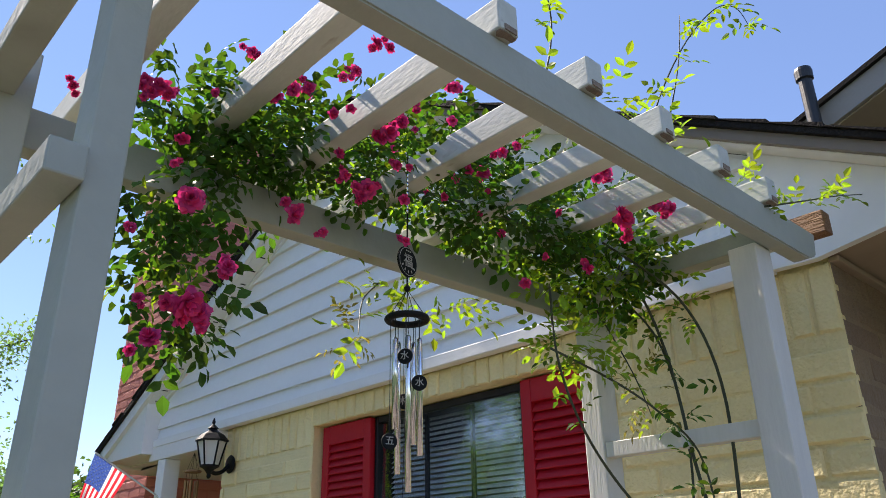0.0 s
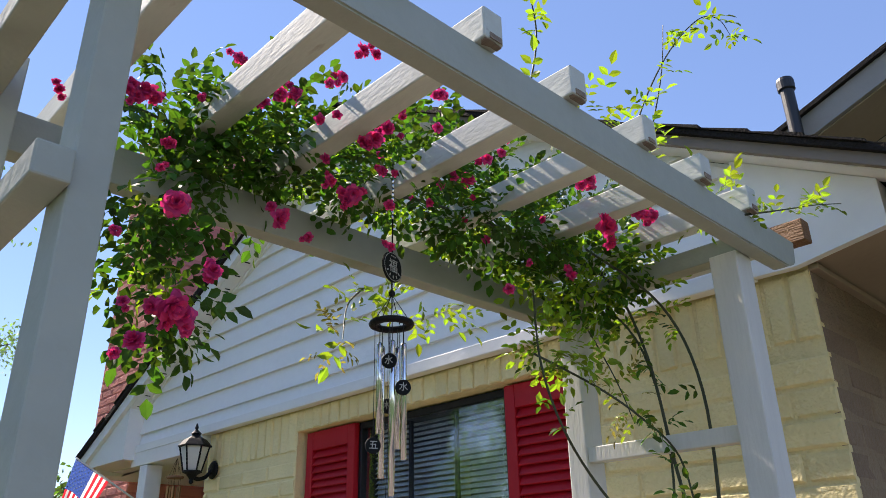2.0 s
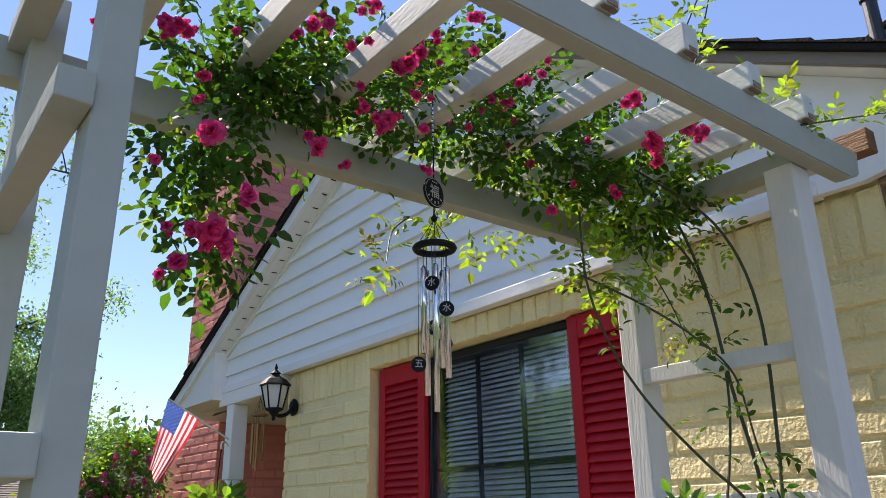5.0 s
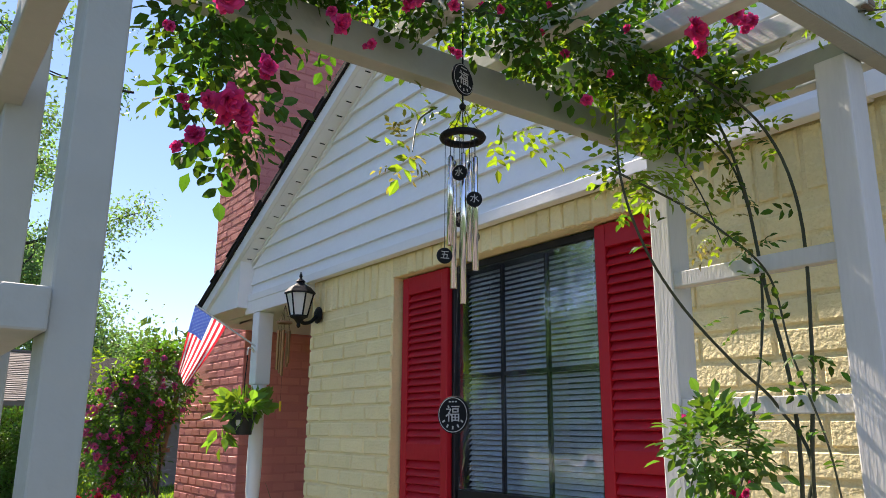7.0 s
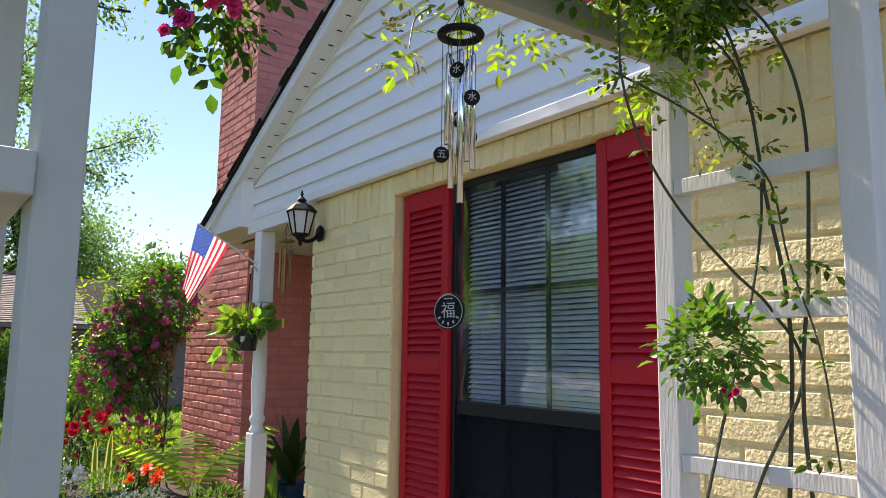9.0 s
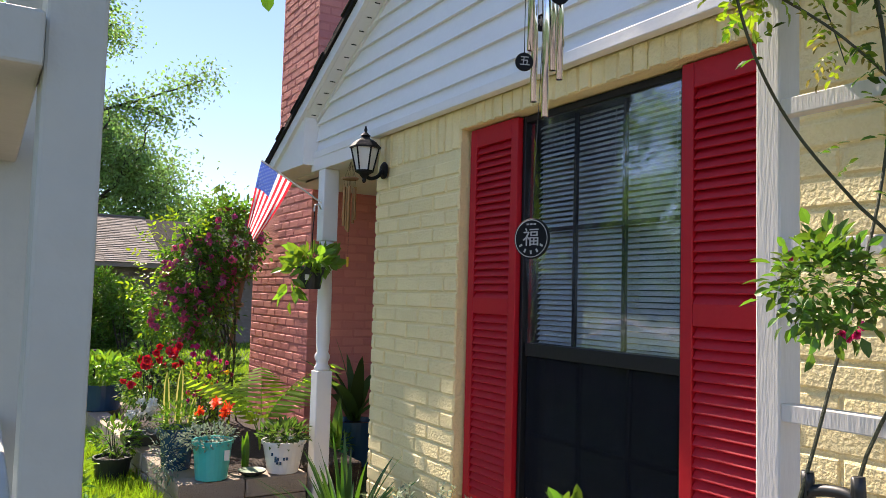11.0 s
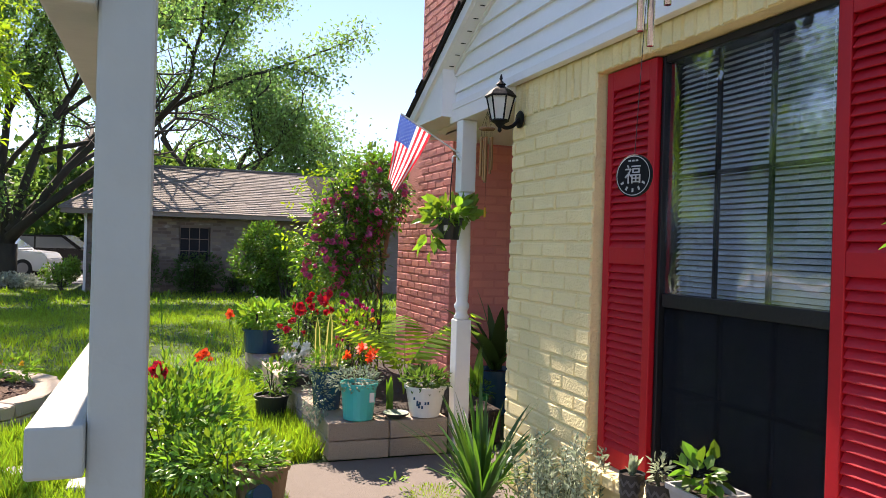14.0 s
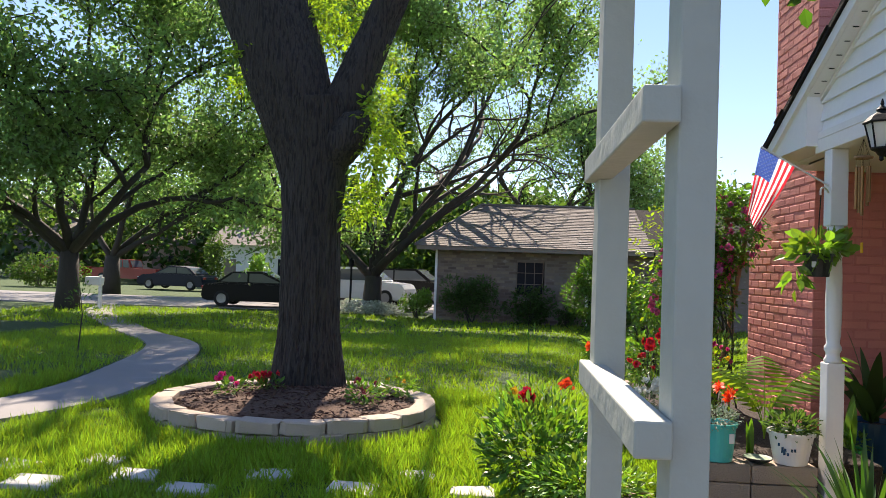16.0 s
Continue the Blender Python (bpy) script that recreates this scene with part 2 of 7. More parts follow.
M_ROSE = mat("pink_rose_petal", (0.72, 0.040, 0.215), 0.55, 0.2, 9, 60, 0.0, 40, island=0.25, translucent=0.35)
M_ROSE_M = mat("magenta_rose_petal", (0.70, 0.11, 0.28), 0.55, 0.25, 9, 60, 0.0, 40, island=0.35, translucent=0.35)
M_ROSE_R = mat("red_flower_petal", (0.60, 0.012, 0.03), 0.55, 0.2, 9, 60, 0.0, 40, island=0.25, translucent=0.3)
M_WINE = mat("wine_red_leaf", (0.22, 0.02, 0.05), 0.5, 0.25, 9, 60, 0.0, 40, island=0.3, translucent=0.3)
M_ORANGE = mat("orange_flower_petal", (0.85, 0.085, 0.02), 0.55, 0.2, 9, 60, 0.0, 40, island=0.25, translucent=0.3)
M_YELLOW = mat("yellow_flower_petal", (0.75, 0.42, 0.02), 0.55, 0.2, 9, 60, 0.0, 40, island=0.25, translucent=0.3)
M_WHITE_F = mat("white_flower_petal", (0.75, 0.75, 0.70), 0.55, 0.1, 9, 60, 0.0, 40, island=0.1, translucent=0.3)
M_STEM = mat("rose_cane", (0.040, 0.045, 0.020), 0.6, 0.3, 12, 60, 0.3, 60)
M_SILVERMETAL = mat("polished_aluminium_tube", (0.75, 0.76, 0.78), 0.13, 0.03, 6, 60, 0.0, 60, metal=1.0)
M_TEAL = mat("teal_glazed_pot", (0.02, 0.42, 0.40), 0.3, 0.08, 4, 40, 0.06, 20)
M_NAVY = mat("dark_blue_glazed_pot", (0.015, 0.055, 0.11), 0.25, 0.15, 4, 40, 0.06, 20)
M_WHITEPOT = mat("white_glazed_pot", (0.72, 0.70, 0.66), 0.25, 0.04, 4, 40, 0.03, 20)
M_BLACKPOT = mat("black_plastic_pot", (0.012, 0.014, 0.014), 0.45, 0.2, 5, 50, 0.05, 30)
M_GREENPOT = mat("green_plastic_pot", (0.01, 0.25, 0.06), 0.4, 0.1, 5, 50, 0.05, 30)
M_GREYPOT = mat("grey_planter_plastic", (0.30, 0.30, 0.30), 0.6, 0.1, 5, 50, 0.1, 30)
M_DARKGREY = mat("dark_grey_pot_pattern", (0.07, 0.07, 0.07), 0.6, 0.1, 5, 50, 0.1, 30)
M_SOIL = mat("potting_soil", (0.035, 0.022, 0.015), 0.95, 0.4, 20, 90, 1.0, 90)
M_WOODPOT = mat("trellis_wood", (0.26, 0.15, 0.08), 0.75, 0.2, 8, 60, 0.4, 40, stretch=(3, 3, 0.5))
M_BRONZE = mat("bronze_chime_tube", (0.25, 0.13, 0.05), 0.35, 0.15, 8, 60, 0.05, 60, metal=0.8)


# ---- mesh helpers ----
def thing(name, label, category, group="", kind="", at=(0, 0, 0)):
    ob = new(name)
    ob.location = at
    ob.empty_display_size = 0.1
    return tagged(ob, label, category, group, kind)


def part(name, bm, material, parent=None, label="", smooth=False):
    me = bpy.data.meshes.new(name)
    bm.to_mesh(me)
    bm.free()
    return place(name, me, material, parent, label, smooth)


def place(name, me, material, parent=None, label="", smooth=False):
    if material is not None and not me.materials:
        me.materials.append(material)
    if smooth:
        for p in me.polygons:
            p.use_smooth = True
    ob = new(name, me)
    if parent is not None:
        ob.parent = parent
        if parent.type == "EMPTY" or parent.location.length:
            ob.matrix_parent_inverse = world_of(parent).inverted()
    return tagged(ob, label)


def world_of(ob):
    m = ob.matrix_basis.copy()
    return world_of(ob.parent) @ ob.matrix_parent_inverse @ m if ob.parent else m


def box(bm, a, b, bevel=0.0, m=None):
    v = bmesh.ops.create_cube(bm, size=1.0)["verts"]
    sx, sy, sz = (b[i] - a[i] for i in range(3))
    cx, cy, cz = ((b[i] + a[i]) / 2 for i in range(3))
    for q in v:
        q.co = Vector((q.co.x * sx + cx, q.co.y * sy + cy, q.co.z * sz + cz))
    if bevel:
        es = list({e for q in v for e in q.link_edges})
        r = bmesh.ops.bevel(bm, geom=es, offset=bevel, segments=2, affect="EDGES", profile=0.5)
        v = list({q for f in r["faces"] for q in f.verts} | {q for q in v if q.is_valid})
    if m is not None:
        for q in v:
            q.co = m @ q.co
    return v


def bx(a, b, bevel=0.0, m=None):
    bm = bmesh.new()
    box(bm, a, b, bevel, m)
    return bm


def prism(bm, outline, axis, lo, hi):
    """A closed prism: the outline (pairs) swept along the axis 'x', 'y' or 'z' from lo to hi."""
    def at(p, d):
        return {"x": (d, p[0], p[1]), "y": (p[0], d, p[1]), "z": (p[0], p[1], d)}[axis]
    a = [bm.verts.new(at(p, lo)) for p in outline]
    b = [bm.verts.new(at(p, hi)) for p in outline]
    bm.faces.new(a), bm.faces.new(b[::-1])
    for i in range(len(outline)):
        j = (i + 1) % len(outline)
        bm.faces.new((a[j], a[i], b[i], b[j]))
    bmesh.ops.recalc_face_normals(bm, faces=bm.faces[:])


def px(outline, axis, lo, hi):
    bm = bmesh.new()
    prism(bm, outline, axis, lo, hi)
    return bm


def tube(bm, pts, radii, seg=8):
    pts = [Vector(p) for p in pts]
    rings = []
    up = Vector((0.31, 0.17, 0.93))
    for i, p in enumerate(pts):
        d = (pts[min(i + 1, len(pts) - 1)] - pts[max(i - 1, 0)]).normalized()
        u = d.cross(up)
        u = u.normalized() if u.length > 1e-3 else d.orthogonal().normalized()
        w = d.cross(u)
        r = radii[i] if isinstance(radii, (list, tuple)) else radii
        rings.append([bm.verts.new(p + r * (math.cos(a) * u + math.sin(a) * w)) for a in (2 * math.pi * k / seg for k in range(seg))])
    for a, b in zip(rings, rings[1:]):
        for k in range(seg):
            bm.faces.new((a[k], a[(k + 1) % seg], b[(k + 1) % seg], b[k]))
    bm.faces.new(rings[0][::-1])
    bm.faces.new(rings[-1])


def tb(pts, radii, seg=8):
    bm = bmesh.new()
    tube(bm, pts, radii, seg)
    return bm


def lathe(bm, profile, seg=24, at=(0, 0, 0), square=False):
    rings = []
    for r, z in profile:
        rings.append([bm.verts.new((at[0] + r * math.cos(a), at[1] + r * math.sin(a), at[2] + z)) for a in
                      (2 * math.pi * (k + 0.5) / seg for k in range(seg))])
    for a, b in zip(rings, rings[1:]):
        for k in range(seg):
            bm.faces.new((a[k], a[(k + 1) % seg], b[(k + 1) % seg], b[k]))
    bm.faces.new(rings[0][::-1])
    bm.faces.new(rings[-1])


def lt(profile, seg=24, at=(0, 0, 0)):
    bm = bmesh.new()
    lathe(bm, profile, seg, at)
    return bm


LEAF = np.array([(0, 0, 0), (-0.32, 0.35, 0.10), (0, 0.45, 0), (0.32, 0.35, 0.10), (-0.24, 0.72, 0.05), (0.24, 0.72, 0.05), (0, 1, -0.08)])
LEAF_F = ((0, 2, 1), (0, 3, 2), (1, 2, 4), (2, 3, 5), (2, 6, 4), (2, 5, 6))
SIMPLE = np.array([(0, 0, 0), (-0.3, 0.45, 0.07), (0, 1, -0.05), (0.3, 0.45, 0.07)])
SIMPLE_F = ((0, 3, 1), (1, 3, 2))
BLADE = np.array([(-0.5, 0, 0), (0.5, 0, 0), (0.0, 1.0, 0.0)])
BLADE_F = ((0, 1, 2),)


def scatter(name, pos, direction, size, width, material, parent=None, label="", shape="leaf", seed=0, up=None):
    """One mesh of many leaves: each starts at pos and points along direction, turned at random about it unless up is given."""
    rng = np.random.default_rng(seed)
    tpl, faces = {"leaf": (LEAF, LEAF_F), "simple": (SIMPLE, SIMPLE_F), "blade": (BLADE, BLADE_F)}[shape]
    pos, d = np.asarray(pos, float), np.asarray(direction, float)
    n = len(pos)
    size = np.broadcast_to(np.asarray(size, float), (n,))
    d = d / (np.linalg.norm(d, axis=1, keepdims=True) + 1e-9)
    ref = rng.normal(size=(n, 3)) if up is None else np.asarray(up, float) + rng.normal(size=(n, 3)) * 0.25
    s = np.cross(d, ref)
    s /= np.linalg.norm(s, axis=1, keepdims=True) + 1e-9
    u = np.cross(s, d)
    v = pos[:, None, :] + size[:, None, None] * (tpl[None, :, 0:1] * width * s[:, None, :] + tpl[None, :, 1:2] * d[:, None, :] + tpl[None, :, 2:3] * u[:, None, :])
    f = (np.array(faces)[None] + (np.arange(n) * len(tpl))[:, None, None]).reshape(-1, 3)
    me = bpy.data.meshes.new(name)
    me.from_pydata(v.reshape(-1, 3).tolist(), [], f.tolist())
    return place(name, me, material, parent, label)


# ---- ground ----
def ground_z(x, y):
    """Level by the house, falling gently to the street."""
    t = min(1.0, max(0.0, (math.hypot(x, y) - 10.0) / 12.0))
    return -0.45 * t * t * (3 - 2 * t)


def ground_sheet():
    xs = sorted({*np.linspace(-14, 8, 56).round(2).tolist(), *(-3000, -800, -250, -90, -50, -36, -26, -19, 12, 18, 26, 40, 90, 250, 800, 3000)})
    ys = sorted({*np.linspace(-4, 30, 69).round(2).tolist(), *(-3000, -800, -250, -60, -20, -10, 38, 50, 80, 150, 400, 1000, 3000)})
    bm = bmesh.new()
    grid = [[bm.verts.new((x, y, ground_z(x, y) + (0.012 * noise.noise((x * 1.3, y * 1.3, 0)) if abs(x) < 15 and abs(y) < 31 else 0) - 0.01)) for x in xs] for y in ys]
    for a, b in zip(grid, grid[1:]):
        for i in range(len(xs) - 1):
            bm.faces.new((a[i], a[i + 1], b[i + 1], b[i]))
    return tagged(part("ground", bm, M_GRASS, smooth=True), "sunlit green lawn under scattered tree shade", "lawn", kind="structure")


ground_sheet()


def ribbon(name, centre, widths, material, label, category, lift=0.02, kind="structure"):
    bm = bmesh.new()
    pts = [Vector((*p, 0)) for p in centre]
    rows = []
    for i, p in enumerate(pts):
        d = (pts[min(i + 1, len(pts) - 1)] - pts[max(0, i - 1)]).normalized()
        s = Vector((-d.y, d.x, 0)) * widths[i] / 2
        rows.append([bm.verts.new((q.x, q.y, ground_z(q.x, q.y) + lift + dz)) for q, dz in ((p + s, -0.08), (p + s, 0), (p - s, 0), (p - s, -0.08))])
    for a, b in zip(rows, rows[1:]):
        for k in range(3):
            bm.faces.new((a[k], b[k], b[k + 1], a[k + 1]))
    bmesh.ops.recalc_face_normals(bm, faces=bm.faces[:])
    return tagged(part(name, bm, material), label, category, kind=kind)


def spline(pts, n=6):
    """Catmull-Rom through the points, n steps a span."""
    p = [Vector(q) for q in (pts[0], *pts, pts[-1])]
    out = []
    for i in range(1, len(p) - 2):
        for k in range(n):
            t = k / n
            a, b, c, d = p[i - 1:i + 3]
            out.append(0.5 * ((2 * b) + (c - a) * t + (2 * a - 5 * b + 4 * c - d) * t * t + (3 * b - a - 3 * c + d) * t ** 3))
    out.append(p[-2])
    return out


way = [(q.x, q.y) for q in spline([(-7.0, 2.5, 0), (-5.6, 4.2, 0), (-4.5, 5.7, 0), (-4.0, 7.1, 0), (-4.2, 9.0, 0), (-5.0, 11.8, 0), (-6.6, 15.0, 0), (-9.3, 19.0, 0), (-13.2, 24.5, 0), (-15, 29, 0)])]
ribbon("pavement_walk", way, [0.85] * len(way), M_WALK, "curving pale concrete front walk dappled with shade", "walkway")
ribbon("road", [(-90, 30), (-40, 31.5), (-15, 32.5), (0, 36), (30, 44), (90, 60)], [8] * 6, M_STREET, "sunlit grey residential street", "road", 0.03)
ribbon("road_drive", [(-9.0, 32.0), (-6.5, 34.5), (-3.5, 38)], [4.5] * 3, M_WALK, "pale concrete driveway of the neighbouring house", "driveway", 0.05)

tagged(part("pavement_entry", bx((-1.3, -5.0, -0.1), (1.015, 3.15, -0.004), 0.01), M_CONCRETE), "worn concrete entry walk before the arbor", "walkway", kind="structure")
patio = part("pavement_patio", bx((1.02, -5.0, -0.1), (3.9, 4.86, 0.0), 0.01), M_CONCRETE)
tagged(patio, "worn brown-grey concrete patio slab by the house", "patio", kind="structure")


# ---- brickwork ----
def brick_mesh(length, height, depth, seed, rugged=1.0):
    rng = random.Random(seed)
    me = bpy.data.meshes.new("brick")
    bm = bmesh.new()
    l, h, c = length / 2, height / 2, min(0.006, height * 0.1)
    j = lambda k=0.0022: rng.uniform(-k, k) * rugged
    rear = [bm.verts.new((x, depth, z)) for x, z in ((-l, -h), (l, -h), (l, h), (-l, h))]
    mid = [bm.verts.new((x + j(), c + j(), z + j())) for x, z in ((-l, -h), (l, -h), (l, h), (-l, h))]
    front = [bm.verts.new((x + j(), j(0.003), z + j())) for x, z in ((-l + c, -h + c), (l - c, -h + c), (l - c, h - c), (-l + c, h - c))]
    bm.faces.new(front)
    for a, b in ((rear, mid), (mid, front)):
        for k in range(4):
            bm.faces.new((a[k], a[(k + 1) % 4], b[(k + 1) % 4], b[k]))
    bmesh.ops.recalc_face_normals(bm, faces=bm.faces[:])
    bm.to_mesh(me)
    bm.free()
    return me


def brick_set(length, height, depth, material, seed, rugged=1.0):
    out = []
    for k in range(6):
        me = brick_mesh(length, height, depth, seed * 10 + k, rugged)
        me.materials.append(material)
        out.append(me)
    return out


def courses(u0, u1, z0, z1, length, course, joint, shift=0.0):
    """Centre, width of every brick of a running bond between u0..u1 and z0..z1."""
    k, z = 0, z0
    while z + course <= z1 + 0.01:
        u = u0 - (length + joint) * (0.5 if k % 2 else 0.0) - shift
        while u < u1:
            a, b = max(u, u0), min(u + length, u1)
            if b - a > 0.035:
                yield (a + b) / 2, z + course / 2, b - a
            u += length + joint
        z += course
        k += 1


def lay(parent, meshes, facing, face, u, z, scale, rng, name="brick", upright=False):
    turn = {"-x": -90.0, "-y": 0.0, "+y": 180.0}[facing]
    out = face + rng.uniform(-0.002, 0.002)
    at = (out, u, z) if facing == "-x" else (u, out, z)
    ob = new(name, rng.choice(meshes))
    ob.matrix_world = pose(*at, 0, 0, turn) @ (pose(0, 0, 0, 0, 90, 0) if upright else Matrix()) @ Matrix.Diagonal((scale, 1, 1, 1))
    ob.parent = parent
    return ob


def joined_bricks(name, parent, items, meshes, facing, material, label, rng):
    """Many bricks as one mesh of real pieces. items: face, u, z, scale."""
    vs, fs = [], []
    turn = {"-x": -90.0, "-y": 0.0, "+y": 180.0}[facing]
    for face, u, z, s in items:
        me = rng.choice(meshes)
        out = face + rng.uniform(-0.002, 0.002)
        at = (out, u, z) if facing == "-x" else (u, out, z)
        m = pose(*at, 0, 0, turn) @ Matrix.Diagonal((s, 1, 1, 1))
        base = len(vs)
        vs.extend(tuple(m @ v.co) for v in me.vertices)
        fs.extend([base + i for i in p.vertices] for p in me.polygons)
    me = bpy.data.meshes.new(name)
    me.from_pydata(vs, [], fs)
    return tagged(place(name, me, material, parent, label), kind="stuff")


COURSE, BL, JOINT = 0.0820, 0.235, 0.011
WX = 2.24                        # face of the cream brick
rng = random.Random(5)

# ---- cream front wall ----
bm = bmesh.new()
box(bm, (WX + 0.008, 3.315, 0), (WX + 0.20, 4.215, 2.30))
box(bm, (WX + 0.008, 0.8115, 0), (WX + 0.20, 1.60, 2.30))
box(bm, (WX + 0.008, 1.60, 0), (WX + 0.20, 3.315, 0.30))
box(bm, (WX + 0.008, 1.60, 2.185), (WX + 0.20, 3.315, 2.30))
wall_front = tagged(part("wall_front", bm, M_YMORTAR), "cream painted brick front wall with a window opening", "wall", kind="structure")

ybricks = brick_set(BL, COURSE - JOINT, 0.02, M_YBRICK, 1, 0.55)
soldier = brick_set(0.19, 0.062, 0.02, M_YBRICK, 2)


def cream_course_wall(u0, u1, z0, z1):
    for u, z, w in courses(u0, u1, z0, z1, BL, COURSE, JOINT):
        lay(wall_front, ybricks, "-x", WX, u, z, w / BL, rng)


# ---- porch side and side return ----
bm = bmesh.new()
box(bm, (WX + 0.20, 4.05, 0), (5.0, 4.208, 2.30))
wall_porch = tagged(part("wall_porch_side", bm, M_YMORTAR), "cream painted porch side wall", "wall", kind="structure")
bm = bmesh.new()
box(bm, (WX + 0.20, 0.8115, 0), (7.0, 0.98, 2.30))
box(bm, (WX + 0.030, 0.8102, 0), (WX + 0.2, 0.82, 2.3))
wall_side = tagged(part("wall_side", bm, M_SBRICK), "brown brick side wall in shade", "wall", kind="structure")

# interior behind the window, its dimness put into the dark plaster colour
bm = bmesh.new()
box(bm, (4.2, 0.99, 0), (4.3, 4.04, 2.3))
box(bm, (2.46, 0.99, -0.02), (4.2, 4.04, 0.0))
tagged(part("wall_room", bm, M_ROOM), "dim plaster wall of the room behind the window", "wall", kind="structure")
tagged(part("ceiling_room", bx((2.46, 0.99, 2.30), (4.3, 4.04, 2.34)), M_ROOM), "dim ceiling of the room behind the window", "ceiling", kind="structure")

# ---- gable ----
PEAK_Y, PEAK_Z, PITCH, PITCH_R = 2.88, 3.794, 0.507, 0.562
RAKE_X = 2.09
roof_z = lambda y, drop=0.0: PEAK_Z - (PITCH if y > PEAK_Y else PITCH_R) * abs(y - PEAK_Y) - drop

gable = tagged(part("wall_gable", px([(0.83, 2.32), (5.10, 2.32), (5.10, roof_z(5.10, 0.06)), (PEAK_Y, PEAK_Z - 0.04), (0.58, roof_z(0.58, 0.04)), (0.58, 2.345)], "x", 2.225, 2.32), M_SIDING),
               "white painted gable wall clad in lapped boards", "wall", kind="structure")
EXPO = 0.1165
z = 2.29
while z < PEAK_Z - 0.16:
    z1 = min(z + EXPO, PEAK_Z - 0.13)
    lo = PEAK_Y + (PEAK_Z - 0.125 - z) / PITCH
    hi = PEAK_Y + (PEAK_Z - 0.125 - z1) / PITCH
    lo, hi = min(lo, 5.10), min(hi, 5.10)
    rlo, rhi = (max(PEAK_Y - (PEAK_Z - 0.040 - q) / PITCH_R, 0.95) for q in (z, z1))
    bm = bmesh.new()
    vs = [bm.verts.new(c) for c in ((2.203, lo, z), (2.203, rlo, z), (2.2235, rhi, z1 + 0.004), (2.2235, hi, z1 + 0.004), (2.2245, lo, z), (2.2245, rlo, z))]
    bm.faces.new((vs[0], vs[1], vs[2], vs[3]))
    bm.faces.new((vs[0], vs[4], vs[5], vs[1]))
    bm.faces.new((vs[4], vs[3], vs[2], vs[5]))
    bm.faces.new((vs[0], vs[3], vs[4])), bm.faces.new((vs[1], vs[5], vs[2]))
    bmesh.ops.recalc_face_normals(bm, faces=bm.faces[:])
    part("board", bm, M_SIDING, gable)
    z += EXPO
# plain board field and rising end of the gable by the side eave
part("board", px([(0.955, 2.29), (0.83, 2.287), (0.58, 2.330), (0.58, roof_z(0.58, 0.0395)), (0.955, roof_z(0.955, 0.0395))], "x", 2.196, 2.2245), M_SIDING, gable)
part("bottom_trim", bx((2.185, 0.95, 2.285), (2.235, 5.10, 2.335), 0.004), M_TRIM, gable, "white ledge board under the gable cladding")
part("porch_beam", bx((2.19, 4.20, 2.20), (2.30, 5.14, 2.30), 0.004), M_TRIM, gable, "white porch beam")


def rake(y_out, label):
    """One slope's overhang: boards, soffit with vents, roof edge."""
    s = 1 if y_out > PEAK_Y else -1
    root = thing("roof_rake", label, "roof edge", kind="structure")
    z_out = roof_z(y_out)
    def strip(d0, d1):
        return [(PEAK_Y, PEAK_Z - d0), (y_out, z_out - d0), (y_out, z_out - d1), (PEAK_Y, PEAK_Z - d1)]
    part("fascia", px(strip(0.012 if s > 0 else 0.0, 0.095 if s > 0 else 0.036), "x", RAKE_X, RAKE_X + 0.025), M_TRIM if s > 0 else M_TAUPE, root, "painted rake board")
    part("soffit", px(strip(0.085 if s > 0 else 0.026, 0.10 if s > 0 else 0.038), "x", RAKE_X + 0.025, 2.226), M_TRIM, root, "white overhang soffit")
    if s > 0:
        part("frieze", px(strip(0.1005, 0.125), "x", 2.198, 2.2245), M_TRIM, root)
    part("roof_edge", px(strip(-0.022 if s > 0 else -0.020, 0.0115 if s > 0 else -0.0005), "x", RAKE_X - 0.02, RAKE_X + 0.06), M_SHINGLE, root, "dark shingle edge")
    ln = math.hypot(y_out - PEAK_Y, z_out - PEAK_Z)
    n = int(ln / 0.115) if s > 0 else 0
    slot = bmesh.new()
    box(slot, (2.150, -0.004, -0.002), (2.182, 0.004, 0.002))
    me = bpy.data.meshes.new("vent_slot")
    slot.to_mesh(me)
    slot.free()
    me.materials.append(M_BLACK)
    for k in range(1, n):
        f = k / n
        ob = new("vent_slot", me)
        ob.matrix_world = pose(0.0, PEAK_Y + (y_out - PEAK_Y) * f, PEAK_Z + (z_out - PEAK_Z) * f - 0.1015, 0, 0, 0)
        ob.parent = root
    return root


rake(5.80, "white boxed rake overhang with vent slots and dark shingle edge")
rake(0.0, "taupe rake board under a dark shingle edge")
# box return by the porch
ret = part("eave_return", px([(5.101, 2.245), (5.72, 2.245), (5.785, 2.31), (5.785, roof_z(5.785, 0.097)), (5.101, roof_z(5.101, 0.097))], "x", RAKE_X + 0.027, 2.40), M_TRIM)
tagged(ret, "white boxed eave return at the porch corner", "eave", kind="structure")
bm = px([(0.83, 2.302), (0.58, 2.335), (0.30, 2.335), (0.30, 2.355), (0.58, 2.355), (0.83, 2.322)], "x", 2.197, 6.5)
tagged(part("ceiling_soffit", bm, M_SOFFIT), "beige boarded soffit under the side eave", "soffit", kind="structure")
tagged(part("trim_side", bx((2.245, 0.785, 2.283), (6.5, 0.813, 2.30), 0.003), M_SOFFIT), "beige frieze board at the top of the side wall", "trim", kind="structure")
tagged(part("ceiling_porch", bx((2.31, 4.215, 2.24), (5.0, 6.19, 2.27)), M_TRIM), "white painted porch ceiling", "ceiling", kind="structure")

